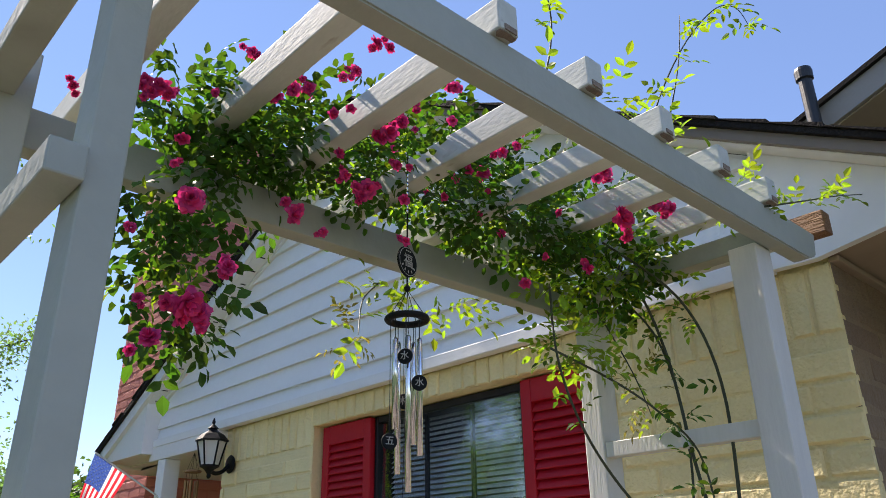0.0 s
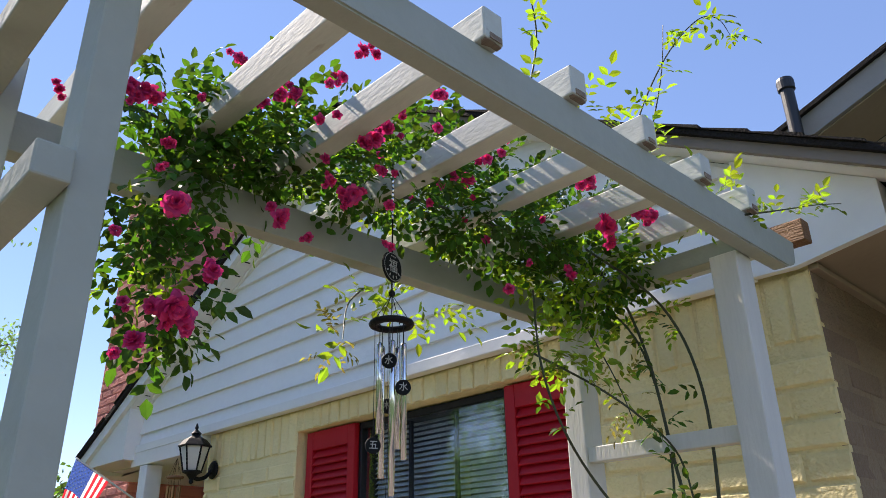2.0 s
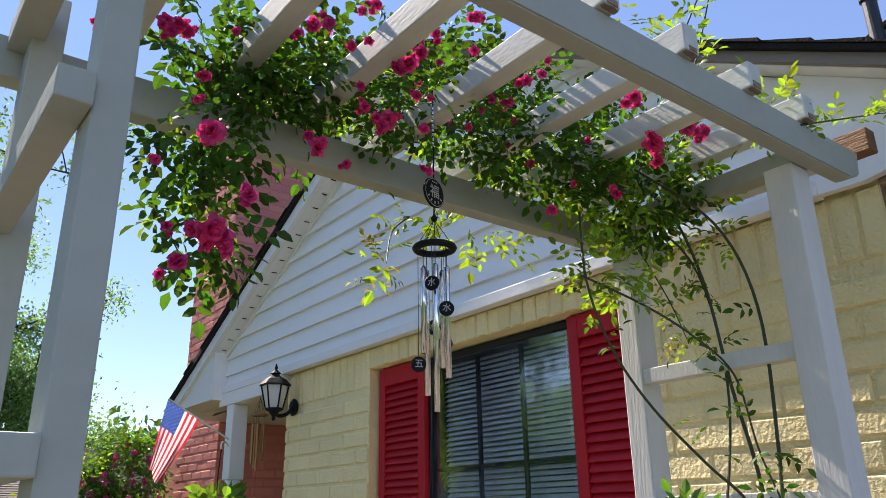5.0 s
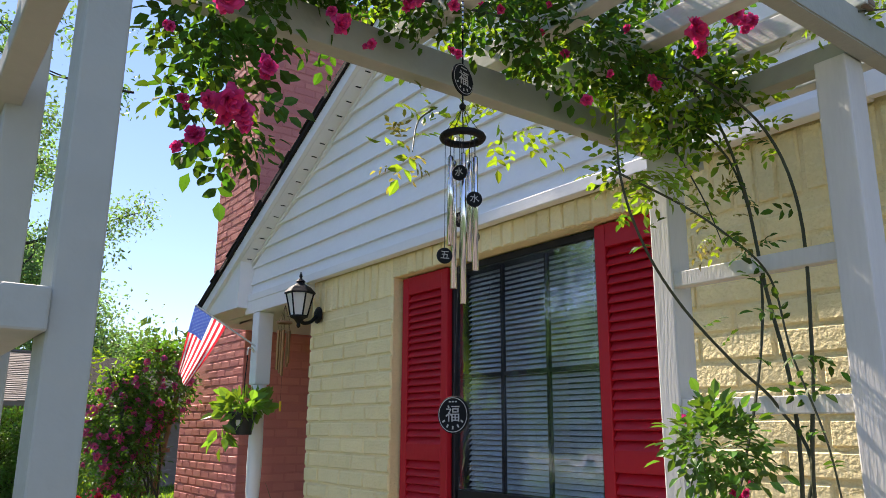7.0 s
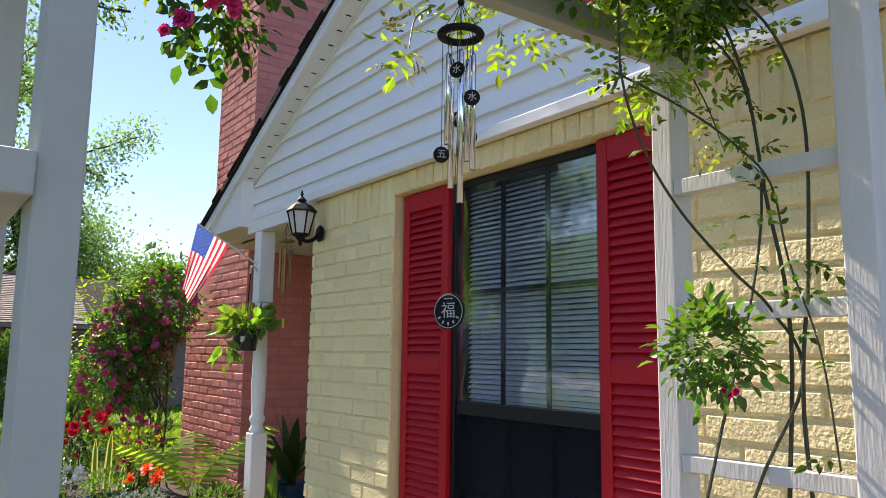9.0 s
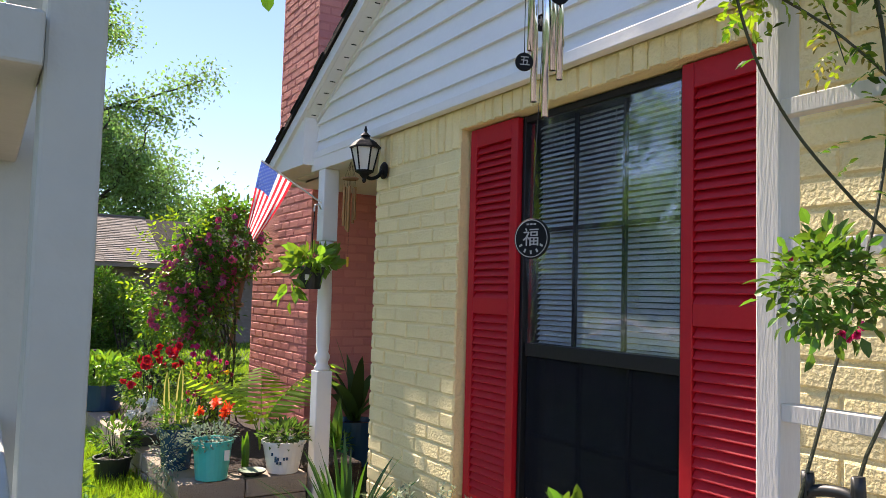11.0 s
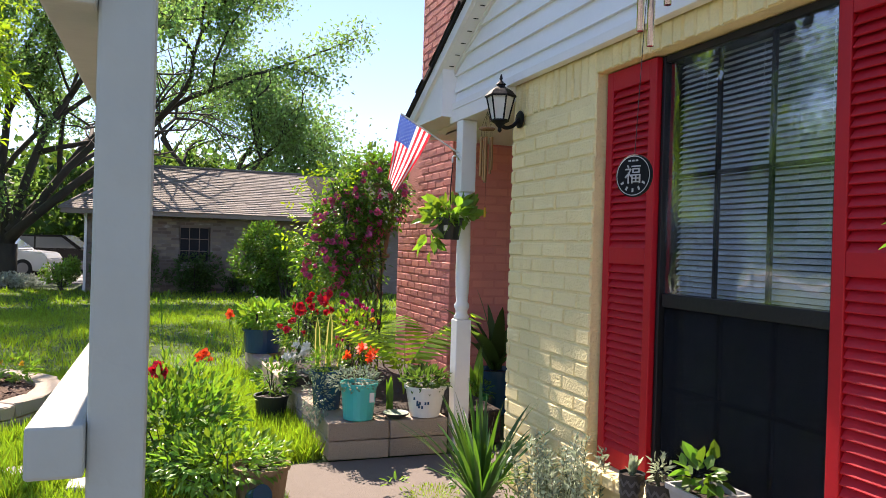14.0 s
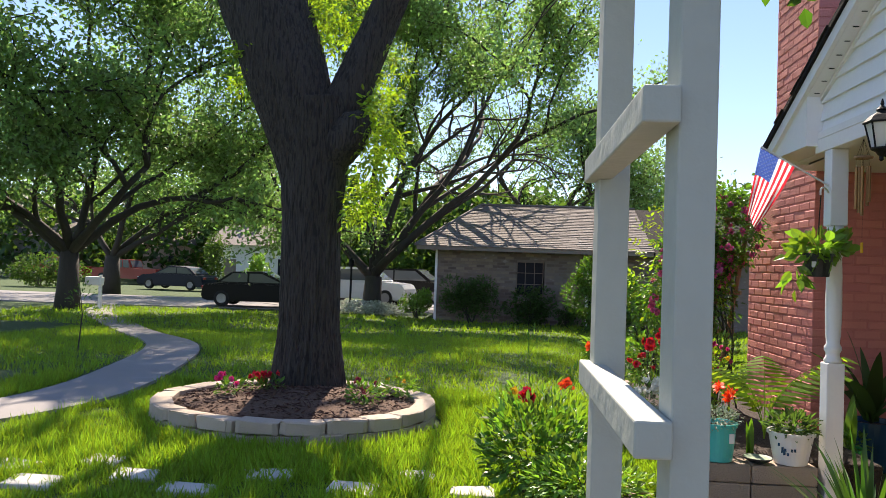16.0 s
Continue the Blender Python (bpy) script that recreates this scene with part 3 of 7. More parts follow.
# roof slopes
roof = thing("roof", "dark shingled gable roof of the house", "roof", kind="structure")
for y_out in (5.81, -0.01):
    z_out = roof_z(y_out)
    part("slope", px([(PEAK_Y, PEAK_Z - 0.004), (y_out, z_out - 0.004), (y_out, z_out + 0.016), (PEAK_Y, PEAK_Z + 0.018)], "x", RAKE_X + 0.061, 9.0), M_SHINGLE, roof)
    s = 1 if y_out > PEAK_Y else -1
    # uneven shingle tabs along the rake edge
    bm = bmesh.new()
    r2 = random.Random(3)
    ln = abs(y_out - PEAK_Y)
    d = 0.0
    while d < ln - 0.1:
        y = y_out - s * d
        y2 = y - s * 0.14
        h = r2.uniform(0.004, 0.013)
        w = r2.uniform(-0.012, 0.006)
        prism(bm, [(y, roof_z(y) + 0.022), (y2, roof_z(y2) + 0.022), (y2, roof_z(y2) + 0.026), (y, roof_z(y) + 0.024 + h)], "x", RAKE_X - 0.022 + w, RAKE_X + 0.3)
        d += 0.14
    part("shingle_tabs", bm, M_SHINGLE, roof)

# higher gable behind, with its overhang
upper = thing("upper_gable", "higher roof gable behind the front one with brown boards", "roof", kind="structure")
up = lambda y, d=0.0: 3.915 + 0.375 * (1.543 - y) - d
part("roof_edge", px([(1.68, up(1.68)), (-3.0, up(-3.0)), (-3.0, up(-3.0, 0.03)), (1.68, up(1.68, 0.03))], "x", 4.28, 9.0), M_SHINGLE, upper)
part("fascia", px([(1.62, up(1.62, 0.031)), (-3.0, up(-3.0, 0.031)), (-3.0, up(-3.0, 0.18)), (1.30, up(1.30, 0.18))], "x", 4.31, 4.34), mat("pale_taupe_board_paint", (0.34, 0.30, 0.26), 0.6, 0.08, 4, 40, 0.12, 30), upper)
part("gable_face", px([(1.32, up(1.32, 0.19)), (-3.0, up(-3.0, 0.19)), (-3.0, 3.0), (1.32, 3.0)], "x", 4.8, 4.9), M_SOFFIT, upper)
part("soffit", px([(1.30, up(1.30, 0.18)), (-3.0, up(-3.0, 0.18)), (-3.0, up(-3.0, 0.19)), (1.30, up(1.30, 0.19))], "x", 4.341, 4.79), M_SOFFIT, upper)
vent = thing("vent_pipe", "black plumbing vent pipe with a collar on the roof", "vent pipe", at=(4.2, 1.36, 2.965))
part("pipe", lt([(0.038, 0), (0.038, 1.18)], 20, (4.2, 1.36, 2.965)), M_PIPE, vent, smooth=False)
part("collar", lt([(0.040, 0), (0.049, 0.008), (0.051, 0.06), (0.046, 0.08), (0.03, 0.08)], 20, (4.2, 1.36, 4.095)), M_PIPE, vent, "flared rim")

# ---- red chimney wall ----
CX, CY = 2.62, 6.2
bm = bmesh.new()
box(bm, (CX + 0.003, CY + 0.003, 0), (3.7, CY + 0.90, 5.6))
prism(bm, [(CY + 0.85, 0), (CY + 1.55, 0), (CY + 1.55, 1.7), (CY + 0.85, 2.5)], "x", CX + 0.006, 3.7)
box(bm, (3.6, CY + 0.006, 0), (7.0, CY + 0.2, 3.0))
wall_red = tagged(part("wall_red", bm, M_RMORTAR), "red painted brick chimney and porch end wall", "chimney", kind="structure")

# ---- window ----
win = thing("window_1", "double window with dark bronze frame and closed white blinds", "window", kind="structure", at=(2.33, 2.455, 0.40))
YA, YB, ZA, ZM, ZB = 2.005, 2.905, 0.40, 1.16, 2.18
def bar(name, a, b, mat_, bevel=0.003, parent=win, label=""):
    return part(name, bx(a, b, bevel), mat_, parent, label)
bar("window_frame", (2.318, YB - 0.010, ZA), (2.42, YB + 0.012, ZB), M_FRAME)
bar("window_frame", (2.318, YA - 0.008, ZA), (2.42, YA + 0.022, ZB), M_FRAME)
bar("window_frame", (2.32, YA + 0.0225, ZB - 0.03), (2.42, YB - 0.0105, ZB), M_FRAME)
bar("window_frame", (2.32, YA + 0.0225, ZA), (2.42, YB - 0.0225, ZA + 0.05), M_FRAME)
bar("meeting_rail", (2.325, YA + 0.0225, ZM - 0.03), (2.40, YB - 0.0225, ZM + 0.025), M_FRAME, label="dark meeting rail")
for k in (1, 2):
    y = YA + 0.035 + (YB - YA - 0.07) * k / 3
    bar("muntin", (2.342, y - 0.009, ZM + 0.026), (2.358, y + 0.009, ZB - 0.036), M_FRAME)
    bar("muntin", (2.372, y - 0.009, ZA + 0.051), (2.388, y + 0.009, ZM - 0.031), M_FRAME)
for z in (ZM + 0.51,):
    bar("muntin", (2.3435, YA + 0.024, z - 0.009), (2.3565, YB - 0.012, z + 0.009), M_FRAME)
bar("muntin", (2.3735, YA + 0.024, ZA + 0.38), (2.3865, YB - 0.024, ZA + 0.398), M_FRAME)
pane = part("pane", bx((2.334, YA + 0.02, ZM + 0.026), (2.338, YB - 0.008, ZB - 0.031)), M_GLASS, win, "reflecting upper pane")
pane.visible_shadow = False
pane2 = part("pane", bx((2.390, YA + 0.02, ZA + 0.04), (2.394, YB - 0.02, ZM - 0.02)), M_GLASS, win, "lower pane")
pane2.visible_shadow = False
part("screen", bx((2.338, YA + 0.024, ZA + 0.051), (2.341, YB - 0.024, ZM - 0.031)), M_MESH, win, "dark insect screen")
blind = thing("window_blind", "closed white horizontal slat blind behind the window", "blind", at=(2.44, 2.455, ZB))
bm0 = bx((-0.0125, -0.435, -0.0006), (0.0125, 0.435, 0.0006), 0, Matrix.Rotation(radians(-42), 4, "Y"))
me = bpy.data.meshes.new("slat")
bm0.to_mesh(me)
bm0.free()
me.materials.append(M_BLIND)
for k in range(46):
    s_ob = new("slat", me)
    s_ob.parent = blind
    s_ob.matrix_parent_inverse = blind.matrix_basis.inverted()
    s_ob.matrix_basis = pose(2.405, 2.455, ZM - 0.02 + k * 0.0222)
for k in range(33):
    s_ob = new("slat", me)
    s_ob.parent = blind
    s_ob.matrix_parent_inverse = blind.matrix_basis.inverted()
    s_ob.matrix_basis = pose(2.445, 2.455, ZA + 0.02 + k * 0.0222)
for y in (2.14, 2.455, 2.77):
    part("cord", bx((2.43, y - 0.001, ZA), (2.432, y + 0.001, ZB)), M_BLIND, blind)


def shutter(y0, y1, label):
    root = thing("shutter", label, "shutter", "window shutters", at=(2.315, (y0 + y1) / 2, 0.385))
    x0, x1 = 2.288, 2.318
    part("stile", bx((x0, y0, 0.385), (x1, y0 + 0.05, 2.178), 0.004), M_SHUTTER, root)
    part("stile", bx((x0, y1 - 0.05, 0.385), (x1, y1, 2.178), 0.004), M_SHUTTER, root)
    for a, b in ((0.385, 0.47), (1.30, 1.375), (2.09, 2.178)):
        part("rail", bx((x0 + 0.001, y0 + 0.0505, a), (x1 - 0.001, y1 - 0.0505, b), 0.003), M_SHUTTER, root)
    w = (y1 - y0 - 0.10) / 2 - 0.001
    b = bx((-0.024, -w, -0.004), (0.024, w, 0.004), 0.002, Matrix.Rotation(radians(-58), 4, "Y"))
    lv = bpy.data.meshes.new("louver")
    b.to_mesh(lv)
    b.free()
    lv.materials.append(M_SHUTTER)
    for lo, hi, n in ((0.47, 1.30, 24), (1.375, 2.09, 21)):
        for k in range(n):
            o = new("louver", lv)
            o.parent = root
            o.matrix_parent_inverse = root.matrix_basis.inverted()
            o.matrix_basis = pose(x0 + 0.018, (y0 + y1) / 2, lo + (hi - lo) * (k + 0.5) / n)
    part("backing", bx((x1 + 0.004, y0 + 0.01, 0.39), (x1 + 0.008, y1 - 0.01, 2.17)), M_SHUTTER, root)
    return root


shutter(2.915, 3.292, "deep red louvered shutter beside the window")
shutter(1.615, 1.998, "deep red louvered shutter beside the window")
sill_set = brick_set(0.085, 0.052, 0.19, M_YBRICK, 4)
bm = bx((2.255, 1.605, 0.30), (2.43, 3.31, 0.34))
sill = tagged(part("window_sill_1", bm, M_YMORTAR), "cream painted brick rowlock window sill", "sill", kind="structure")

# ---- arbor ----
M_PEEL = mat("peeled_weathered_wood", (0.27, 0.20, 0.15), 0.8, 0.3, 20, 90, 0.4, 60, stretch=(4, 0.4, 4))
arbor = thing("arbor", "white painted wooden garden arbor with rose canopy", "arbor", at=(1.03, 1.0, 0))


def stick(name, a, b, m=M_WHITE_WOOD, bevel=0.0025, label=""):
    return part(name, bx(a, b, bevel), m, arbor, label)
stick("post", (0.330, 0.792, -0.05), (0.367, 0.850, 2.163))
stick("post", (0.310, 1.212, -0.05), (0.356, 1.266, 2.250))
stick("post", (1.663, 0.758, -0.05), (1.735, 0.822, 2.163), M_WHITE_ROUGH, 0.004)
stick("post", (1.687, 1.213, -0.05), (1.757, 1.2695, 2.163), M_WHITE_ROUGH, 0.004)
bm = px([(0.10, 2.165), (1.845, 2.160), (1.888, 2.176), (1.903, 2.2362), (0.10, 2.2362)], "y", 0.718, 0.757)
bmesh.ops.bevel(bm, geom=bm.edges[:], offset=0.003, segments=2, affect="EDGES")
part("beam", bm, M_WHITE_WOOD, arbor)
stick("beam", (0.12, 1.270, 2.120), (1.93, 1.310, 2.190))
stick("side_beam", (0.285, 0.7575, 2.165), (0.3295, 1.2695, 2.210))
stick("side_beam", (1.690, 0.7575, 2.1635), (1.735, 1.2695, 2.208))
for x in (0.45, 0.645, 0.832, 1.040, 1.256, 1.462, 1.665):
    stick("rafter", (x - 0.020, 0.700, 2.2372), (x + 0.021, 1.45, 2.2935), M_RAFTER, 0.003)
    rp0 = random.Random(int(x * 100))
    part("bare_patch", px([(x - 0.017, 0.702), (x - 0.004 + rp0.uniform(-0.01, 0.01), 0.700), (x + 0.019, 0.703), (x + 0.019, 0.716 - rp0.uniform(0, 0.004)), (x + 0.004, 0.712), (x - 0.010, 0.717 - rp0.uniform(0, 0.006)), (x - 0.017, 0.710)], "z", 2.2350, 2.2367), M_PEEL, arbor, "peeled brown end grain")
    part("bare_patch", bx((x - 0.015 + rp0.uniform(0, 0.015), 0.6982, 2.2385), (x + 0.016 - rp0.uniform(0, 0.008), 0.6998, 2.243 + rp0.uniform(0.001, 0.008))), M_PEEL, arbor, "peeled brown end grain")
stick("rafter", (1.899, 0.782, 2.2372), (1.942, 1.45, 2.2935), M_RAFTER, 0.003)
stick("rafter_stub", (1.905, 0.690, 2.2372), (1.948, 0.7818, 2.2935), M_STAIN, 0.003, "bare brown-stained rafter end")
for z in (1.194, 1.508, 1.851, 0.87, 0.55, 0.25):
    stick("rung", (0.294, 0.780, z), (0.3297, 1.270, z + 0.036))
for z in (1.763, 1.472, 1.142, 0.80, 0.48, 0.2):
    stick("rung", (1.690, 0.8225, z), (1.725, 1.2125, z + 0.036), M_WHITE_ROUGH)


# ---- plants: helpers ----
def unit(v):
    v = np.asarray(v, float)
    return v / (np.linalg.norm(v, axis=-1, keepdims=True) + 1e-9)


def sprigs(pos, d, leaflet, rng, pairs=2, droop=0.25):
    """Compound leaves: pairs of leaflets and an end one on a short stalk. Returns places, directions, sizes, ups."""
    pos, d = np.asarray(pos, float), unit(d)
    n = len(pos)
    side = unit(np.cross(d, rng.normal(size=(n, 3)) * 0.5 + np.array([0, 0, 1.0])))
    up = np.cross(side, d)
    size = leaflet * rng.uniform(0.75, 1.25, n)
    P, D, S, U = [], [], [], []
    for k in range(pairs):
        f = (0.6 + 0.75 * k)
        at = pos + d * (size * f)[:, None]
        for s in (-1, 1):
            P.append(at), D.append(unit(d * 0.55 + s * side - up * droop)), S.append(size * (0.85 + 0.1 * k)), U.append(up)
    P.append(pos + d * (size * (0.6 + 0.75 * pairs))[:, None]), D.append(unit(d - up * droop)), S.append(size * 1.1), U.append(up)
    return np.concatenate(P), np.concatenate(D), np.concatenate(S), np.concatenate(U)


def ball(rng, n, c, r, inner=0.0):
    v = unit(rng.normal(size=(n, 3)))
    rad = rng.uniform(inner ** 3, 1, n) ** (1 / 3)
    return np.asarray(c) + v * rad[:, None] * np.asarray(r), v


def rose_mesh(name, material, seed, petals=42, open_=1.0):
    """A double flower of unit radius facing +z: petals in rings, each a cupped quad."""
    r = np.random.default_rng(seed)
    vs, fs = [], []
    for k in range(petals):
        ring = k / petals
        a = k * 2.399 + r.uniform(-0.2, 0.2)
        rad = 0.18 + 0.75 * ring
        lift = (1 - ring) * 0.55 - 0.15 * ring * open_ + r.uniform(-0.28, 0.28)
        w = 0.15 + 0.17 * ring
        c, s = math.cos(a), math.sin(a)
        def p(out, side, z):
            return (c * out - s * side, s * out + c * side, z)
        b = len(vs)
        vs += [p(0.05, -w * 0.4, -0.1), p(0.05, w * 0.4, -0.1), p(rad * 0.7, w, lift * 0.7 + 0.06), p(rad, w * 0.45, lift + r.uniform(-0.05, 0.1)),
               p(rad, -w * 0.45, lift + r.uniform(-0.05, 0.1)), p(rad * 0.7, -w, lift * 0.7 + 0.06)]
        fs += [(b, b + 1, b + 2, b + 5), (b + 5, b + 2, b + 3, b + 4)]
    me = bpy.data.meshes.new(name)
    me.from_pydata(vs, [], fs)
    me.materials.append(material)
    return me


ROSES = [rose_mesh("flower", M_ROSE, k) for k in range(4)]
MAGENTAS = [rose_mesh("flower", M_ROSE_M, 50 + k, 26) for k in range(3)]
REDS = [rose_mesh("flower", M_ROSE_R, 10 + k) for k in range(3)]
ORANGES = [rose_mesh("flower", M_ORANGE, 20 + k, 12) for k in range(2)]
YELLOWS = [rose_mesh("flower", M_YELLOW, 30 + k, 14) for k in range(2)]
WINES = [rose_mesh("flower", M_WINE, 60 + k, 20) for k in range(2)]
WHITES = [rose_mesh("flower", M_WHITE_F, 40 + k, 14) for k in range(2)]


def flower(parent, meshes, at, r, rng_, facing=None, name="flower"):
    d = Vector(facing) if facing is not None else Vector((rng_.uniform(-1, 1), rng_.uniform(-1.2, 0.4), rng_.uniform(-0.3, 0.8)))
    ob = new(name, rng_.choice(meshes))
    ob.parent = parent
    ob.matrix_parent_inverse = world_of(parent).inverted()
    ob.matrix_basis = Matrix.Translation(at) @ d.normalized().to_track_quat("Z", "Y").to_matrix().to_4x4() @ Matrix.Rotation(rng_.uniform(0, 6.28), 4, "Z") @ Matrix.Diagonal((r, r, r, 1))
    return ob


# ---- climbing rose over the arbor ----
rose = thing("climbing_rose", "pink climbing rose in bloom trained over the white arbor", "climbing rose", at=(1.75, 1.0, 0))
R = np.random.default_rng(11)
rr = random.Random(11)
path = np.array([p[:] for p in spline([(0.60, 1.24, 2.17), (0.68, 1.24, 2.21), (0.80, 1.25, 2.27), (1.05, 1.25, 2.37), (1.30, 1.24, 2.39), (1.55, 1.20, 2.36), (1.78, 1.12, 2.33)], 10)])


def along(n, thick_y, thick_z):
    k = R.uniform(0, len(path) - 1.001, n)
    i = k.astype(int)
    c = path[i] + (path[i + 1] - path[i]) * (k - i)[:, None]
    off = np.stack([R.normal(0, 0.03, n), R.normal(0, thick_y, n), R.normal(0, thick_z, n)], 1)
    return c + off, off


P1, O1 = along(1500, 0.080, 0.062)
dirs = unit(O1 * np.array([1, 1, 1.2]) + R.normal(size=P1.shape) * 0.10 + np.array([-0.01, -0.03, 0.0]))
clumps = [((0.54, 1.12, 2.04), (0.07, 0.08, 0.10), 80), ((0.55, 1.10, 1.88), (0.06, 0.06, 0.09), 60), ((0.525, 1.18, 2.24), (0.035, 0.05, 0.06), 45),
          ((0.98, 1.08, 2.20), (0.16, 0.10, 0.05), 60), ((1.26, 1.08, 2.20), (0.15, 0.10, 0.07), 150), ((1.40, 1.08, 2.12), (0.08, 0.06, 0.08), 90), ((1.54, 1.06, 2.17), (0.12, 0.12, 0.07), 110)]
parts_p, parts_d = [P1], [dirs]
for c, r, n in clumps:
    q, v = ball(R, n, c, r, 0.2)
    parts_p.append(q), parts_d.append(unit(v + R.normal(size=v.shape) * 0.4 + np.array([0, -0.2, -0.4])))
P, D = np.concatenate(parts_p), np.concatenate(parts_d)
open_ = ((P[:, 0] > 0.64) & (P[:, 0] < 1.5) & (P[:, 2] < 2.17)) | ((P[:, 0] < 0.57) & (P[:, 2] > 2.06) & (P[:, 2] < 2.19))
P, D = P[~open_], D[~open_]
p, d, s, u = sprigs(P, D, 0.0225, R)
tagged(scatter("foliage", p, d, s, 0.98, M_LEAF, rose, "dense mature green rose leaves", seed=1, up=u), kind="stuff")

# bright young growth on the sunny side and loose sprays
young = [((1.58, 1.02, 2.20), (0.11, 0.10, 0.08), 60), ((1.68, 0.98, 2.10), (0.04, 0.10, 0.09), 18), ((1.42, 1.06, 2.14), (0.10, 0.06, 0.06), 30), ((1.15, 1.36, 2.40), (0.40, 0.10, 0.08), 150), ((1.48, 1.26, 2.28), (0.22, 0.12, 0.08), 120), ((1.62, 1.12, 2.20), (0.12, 0.10, 0.07), 50), ((1.25, 1.34, 2.12), (0.16, 0.06, 0.04), 30), ((1.45, 1.10, 1.99), (0.10, 0.08, 0.035), 32),
         ((1.40, 1.02, 1.95), (0.07, 0.05, 0.035), 20), ((0.52, 1.10, 1.94), (0.05, 0.05, 0.08), 16), ((1.25, 0.80, 2.36), (0.10, 0.06, 0.07), 22), ((1.62, 0.76, 2.28), (0.12, 0.05, 0.04), 22)]
parts_p, parts_d = [], []
for c, r, n in young:
    q, v = ball(R, n, c, r)
    parts_p.append(q), parts_d.append(unit(v + R.normal(size=v.shape) * 0.4))
canes = []


def cane(pts, r0, r1, name="cane", n=6, m=M_STEM):
    c = spline(pts, n)
    k = len(c) - 1
    ob = part(name, tb(c, [r0 + (r1 - r0) * i / k for i in range(k + 1)], 7), m, rose)
    canes.append([tuple(q) for q in c])
    return c


def spray(pts, n, mat_parts):
    c = [Vector(q) for q in cane(pts, 0.0022, 0.0009)]
    for i in range(n):
        k = rr.uniform(0.1, len(c) - 1.01)
        a, b = c[int(k)], c[int(k) + 1]
        q = a.lerp(b, k - int(k))
        dd = (b - a).normalized() * 0.4 + Vector((rr.uniform(-1, 1), rr.uniform(-1, 1), rr.uniform(-0.6, 0.9)))
        mat_parts[0].append([tuple(q)]), mat_parts[1].append([tuple(dd.normalized())])


lists = ([], [])
spray([(1.33, 0.80, 2.28), (1.40, 0.78, 2.46), (1.52, 0.76, 2.66), (1.68, 0.75, 2.84), (1.80, 0.75, 2.91), (1.86, 0.75, 2.89)], 24, lists)
spray([(1.40, 0.80, 2.30), (1.47, 0.77, 2.55), (1.50, 0.76, 2.72)], 9, lists)
spray([(1.02, 0.80, 2.27), (1.04, 0.78, 2.42), (1.03, 0.78, 2.52), (1.00, 0.78, 2.56)], 12, lists)
spray([(1.58, 0.68, 2.22), (1.75, 0.66, 2.285), (1.95, 0.65, 2.365), (2.28, 0.64, 2.485)], 24, lists)
spray([(1.02, 1.24, 2.06), (0.94, 1.18, 1.99), (0.89, 1.12, 1.90)], 7, lists)
spray([(1.55, 1.10, 2.1), (1.60, 1.05, 1.95), (1.62, 1.02, 1.84)], 10, lists)
YP = np.concatenate(parts_p + [np.array(q) for q in lists[0]])
YD = np.concatenate(parts_d + [np.array(q) for q in lists[1]])
p, d, s, u = sprigs(YP, YD, 0.0245, R, pairs=2, droop=0.1)
tagged(scatter("young_foliage", p, d, s, 0.80, M_LEAF_NEW, rose, "bright yellow-green leaf tips coloured lighter as sunlit", seed=2, up=u), kind="stuff")
q, v = ball(R, 12, (0.89, 1.14, 1.90), (0.03, 0.03, 0.06))
q2, v2 = ball(R, 18, (1.60, 1.02, 1.90), (0.04, 0.05, 0.08))
p, d, s, u = sprigs(np.concatenate([q, q2]), np.concatenate([v, v2]), 0.016, R)
tagged(scatter("bronze_foliage", p, d, s, 0.6, M_LEAF_RED, rose, "bronze new leaf tips", seed=3, up=u), kind="stuff")

# canes up the trellis side
cane([(1.80, 0.98, 0.0), (1.74, 0.97, 0.9), (1.72, 0.93, 1.45), (1.70, 0.96, 1.75), (1.71, 1.00, 2.0), (1.66, 1.04, 2.18), (1.55, 1.1, 2.26)], 0.0053, 0.0026)
cane([(1.82, 0.95, 0.0), (1.75, 0.90, 0.8), (1.70, 0.90, 1.3), (1.71, 0.88, 1.6), (1.70, 0.87, 1.9), (1.66, 0.92, 2.1), (1.50, 1.0, 2.22)], 0.0053, 0.0026)
cane([(1.62, 1.05, 0.35), (1.57, 1.09, 0.85), (1.61, 1.04, 1.2), (1.69, 0.99, 1.55), (1.72, 0.98, 1.8), (1.70, 1.02, 2.05), (1.60, 1.12, 2.2)], 0.0040, 0.0023)
cane([(1.60, 1.08, 0.40), (1.67, 1.02, 1.05), (1.70, 0.90, 1.36), (1.69, 0.95, 1.50), (1.62, 0.99, 1.58), (1.50, 1.02, 1.69), (1.39, 1.02, 1.80), (1.33, 1.02, 1.93), (1.36, 1.05, 2.10)], 0.0040, 0.0023)
cane([(1.36, 1.06, 1.96), (1.48, 1.00, 1.90), (1.58, 0.96, 1.84), (1.67, 0.93, 1.76), (1.69, 0.91, 1.60), (1.68, 0.85, 1.42), (1.69, 0.83, 1.2)], 0.0026, 0.0020)
cane([(0.45, 1.18, 2.22), (0.8, 1.22, 2.24), (1.2, 1.16, 2.27), (1.6, 1.05, 2.2)], 0.0026, 0.0040)
tw = ([], [])
for c in canes[-6:-1]:
    for i in range(10):
        k = rr.randrange(len(c) // 3, len(c))
        if c[k][2] > 1.15:
            tw[0].append([c[k]]), tw[1].append([(rr.uniform(-1, 0.6), rr.uniform(-1, 1), rr.uniform(-0.6, 0.5))])
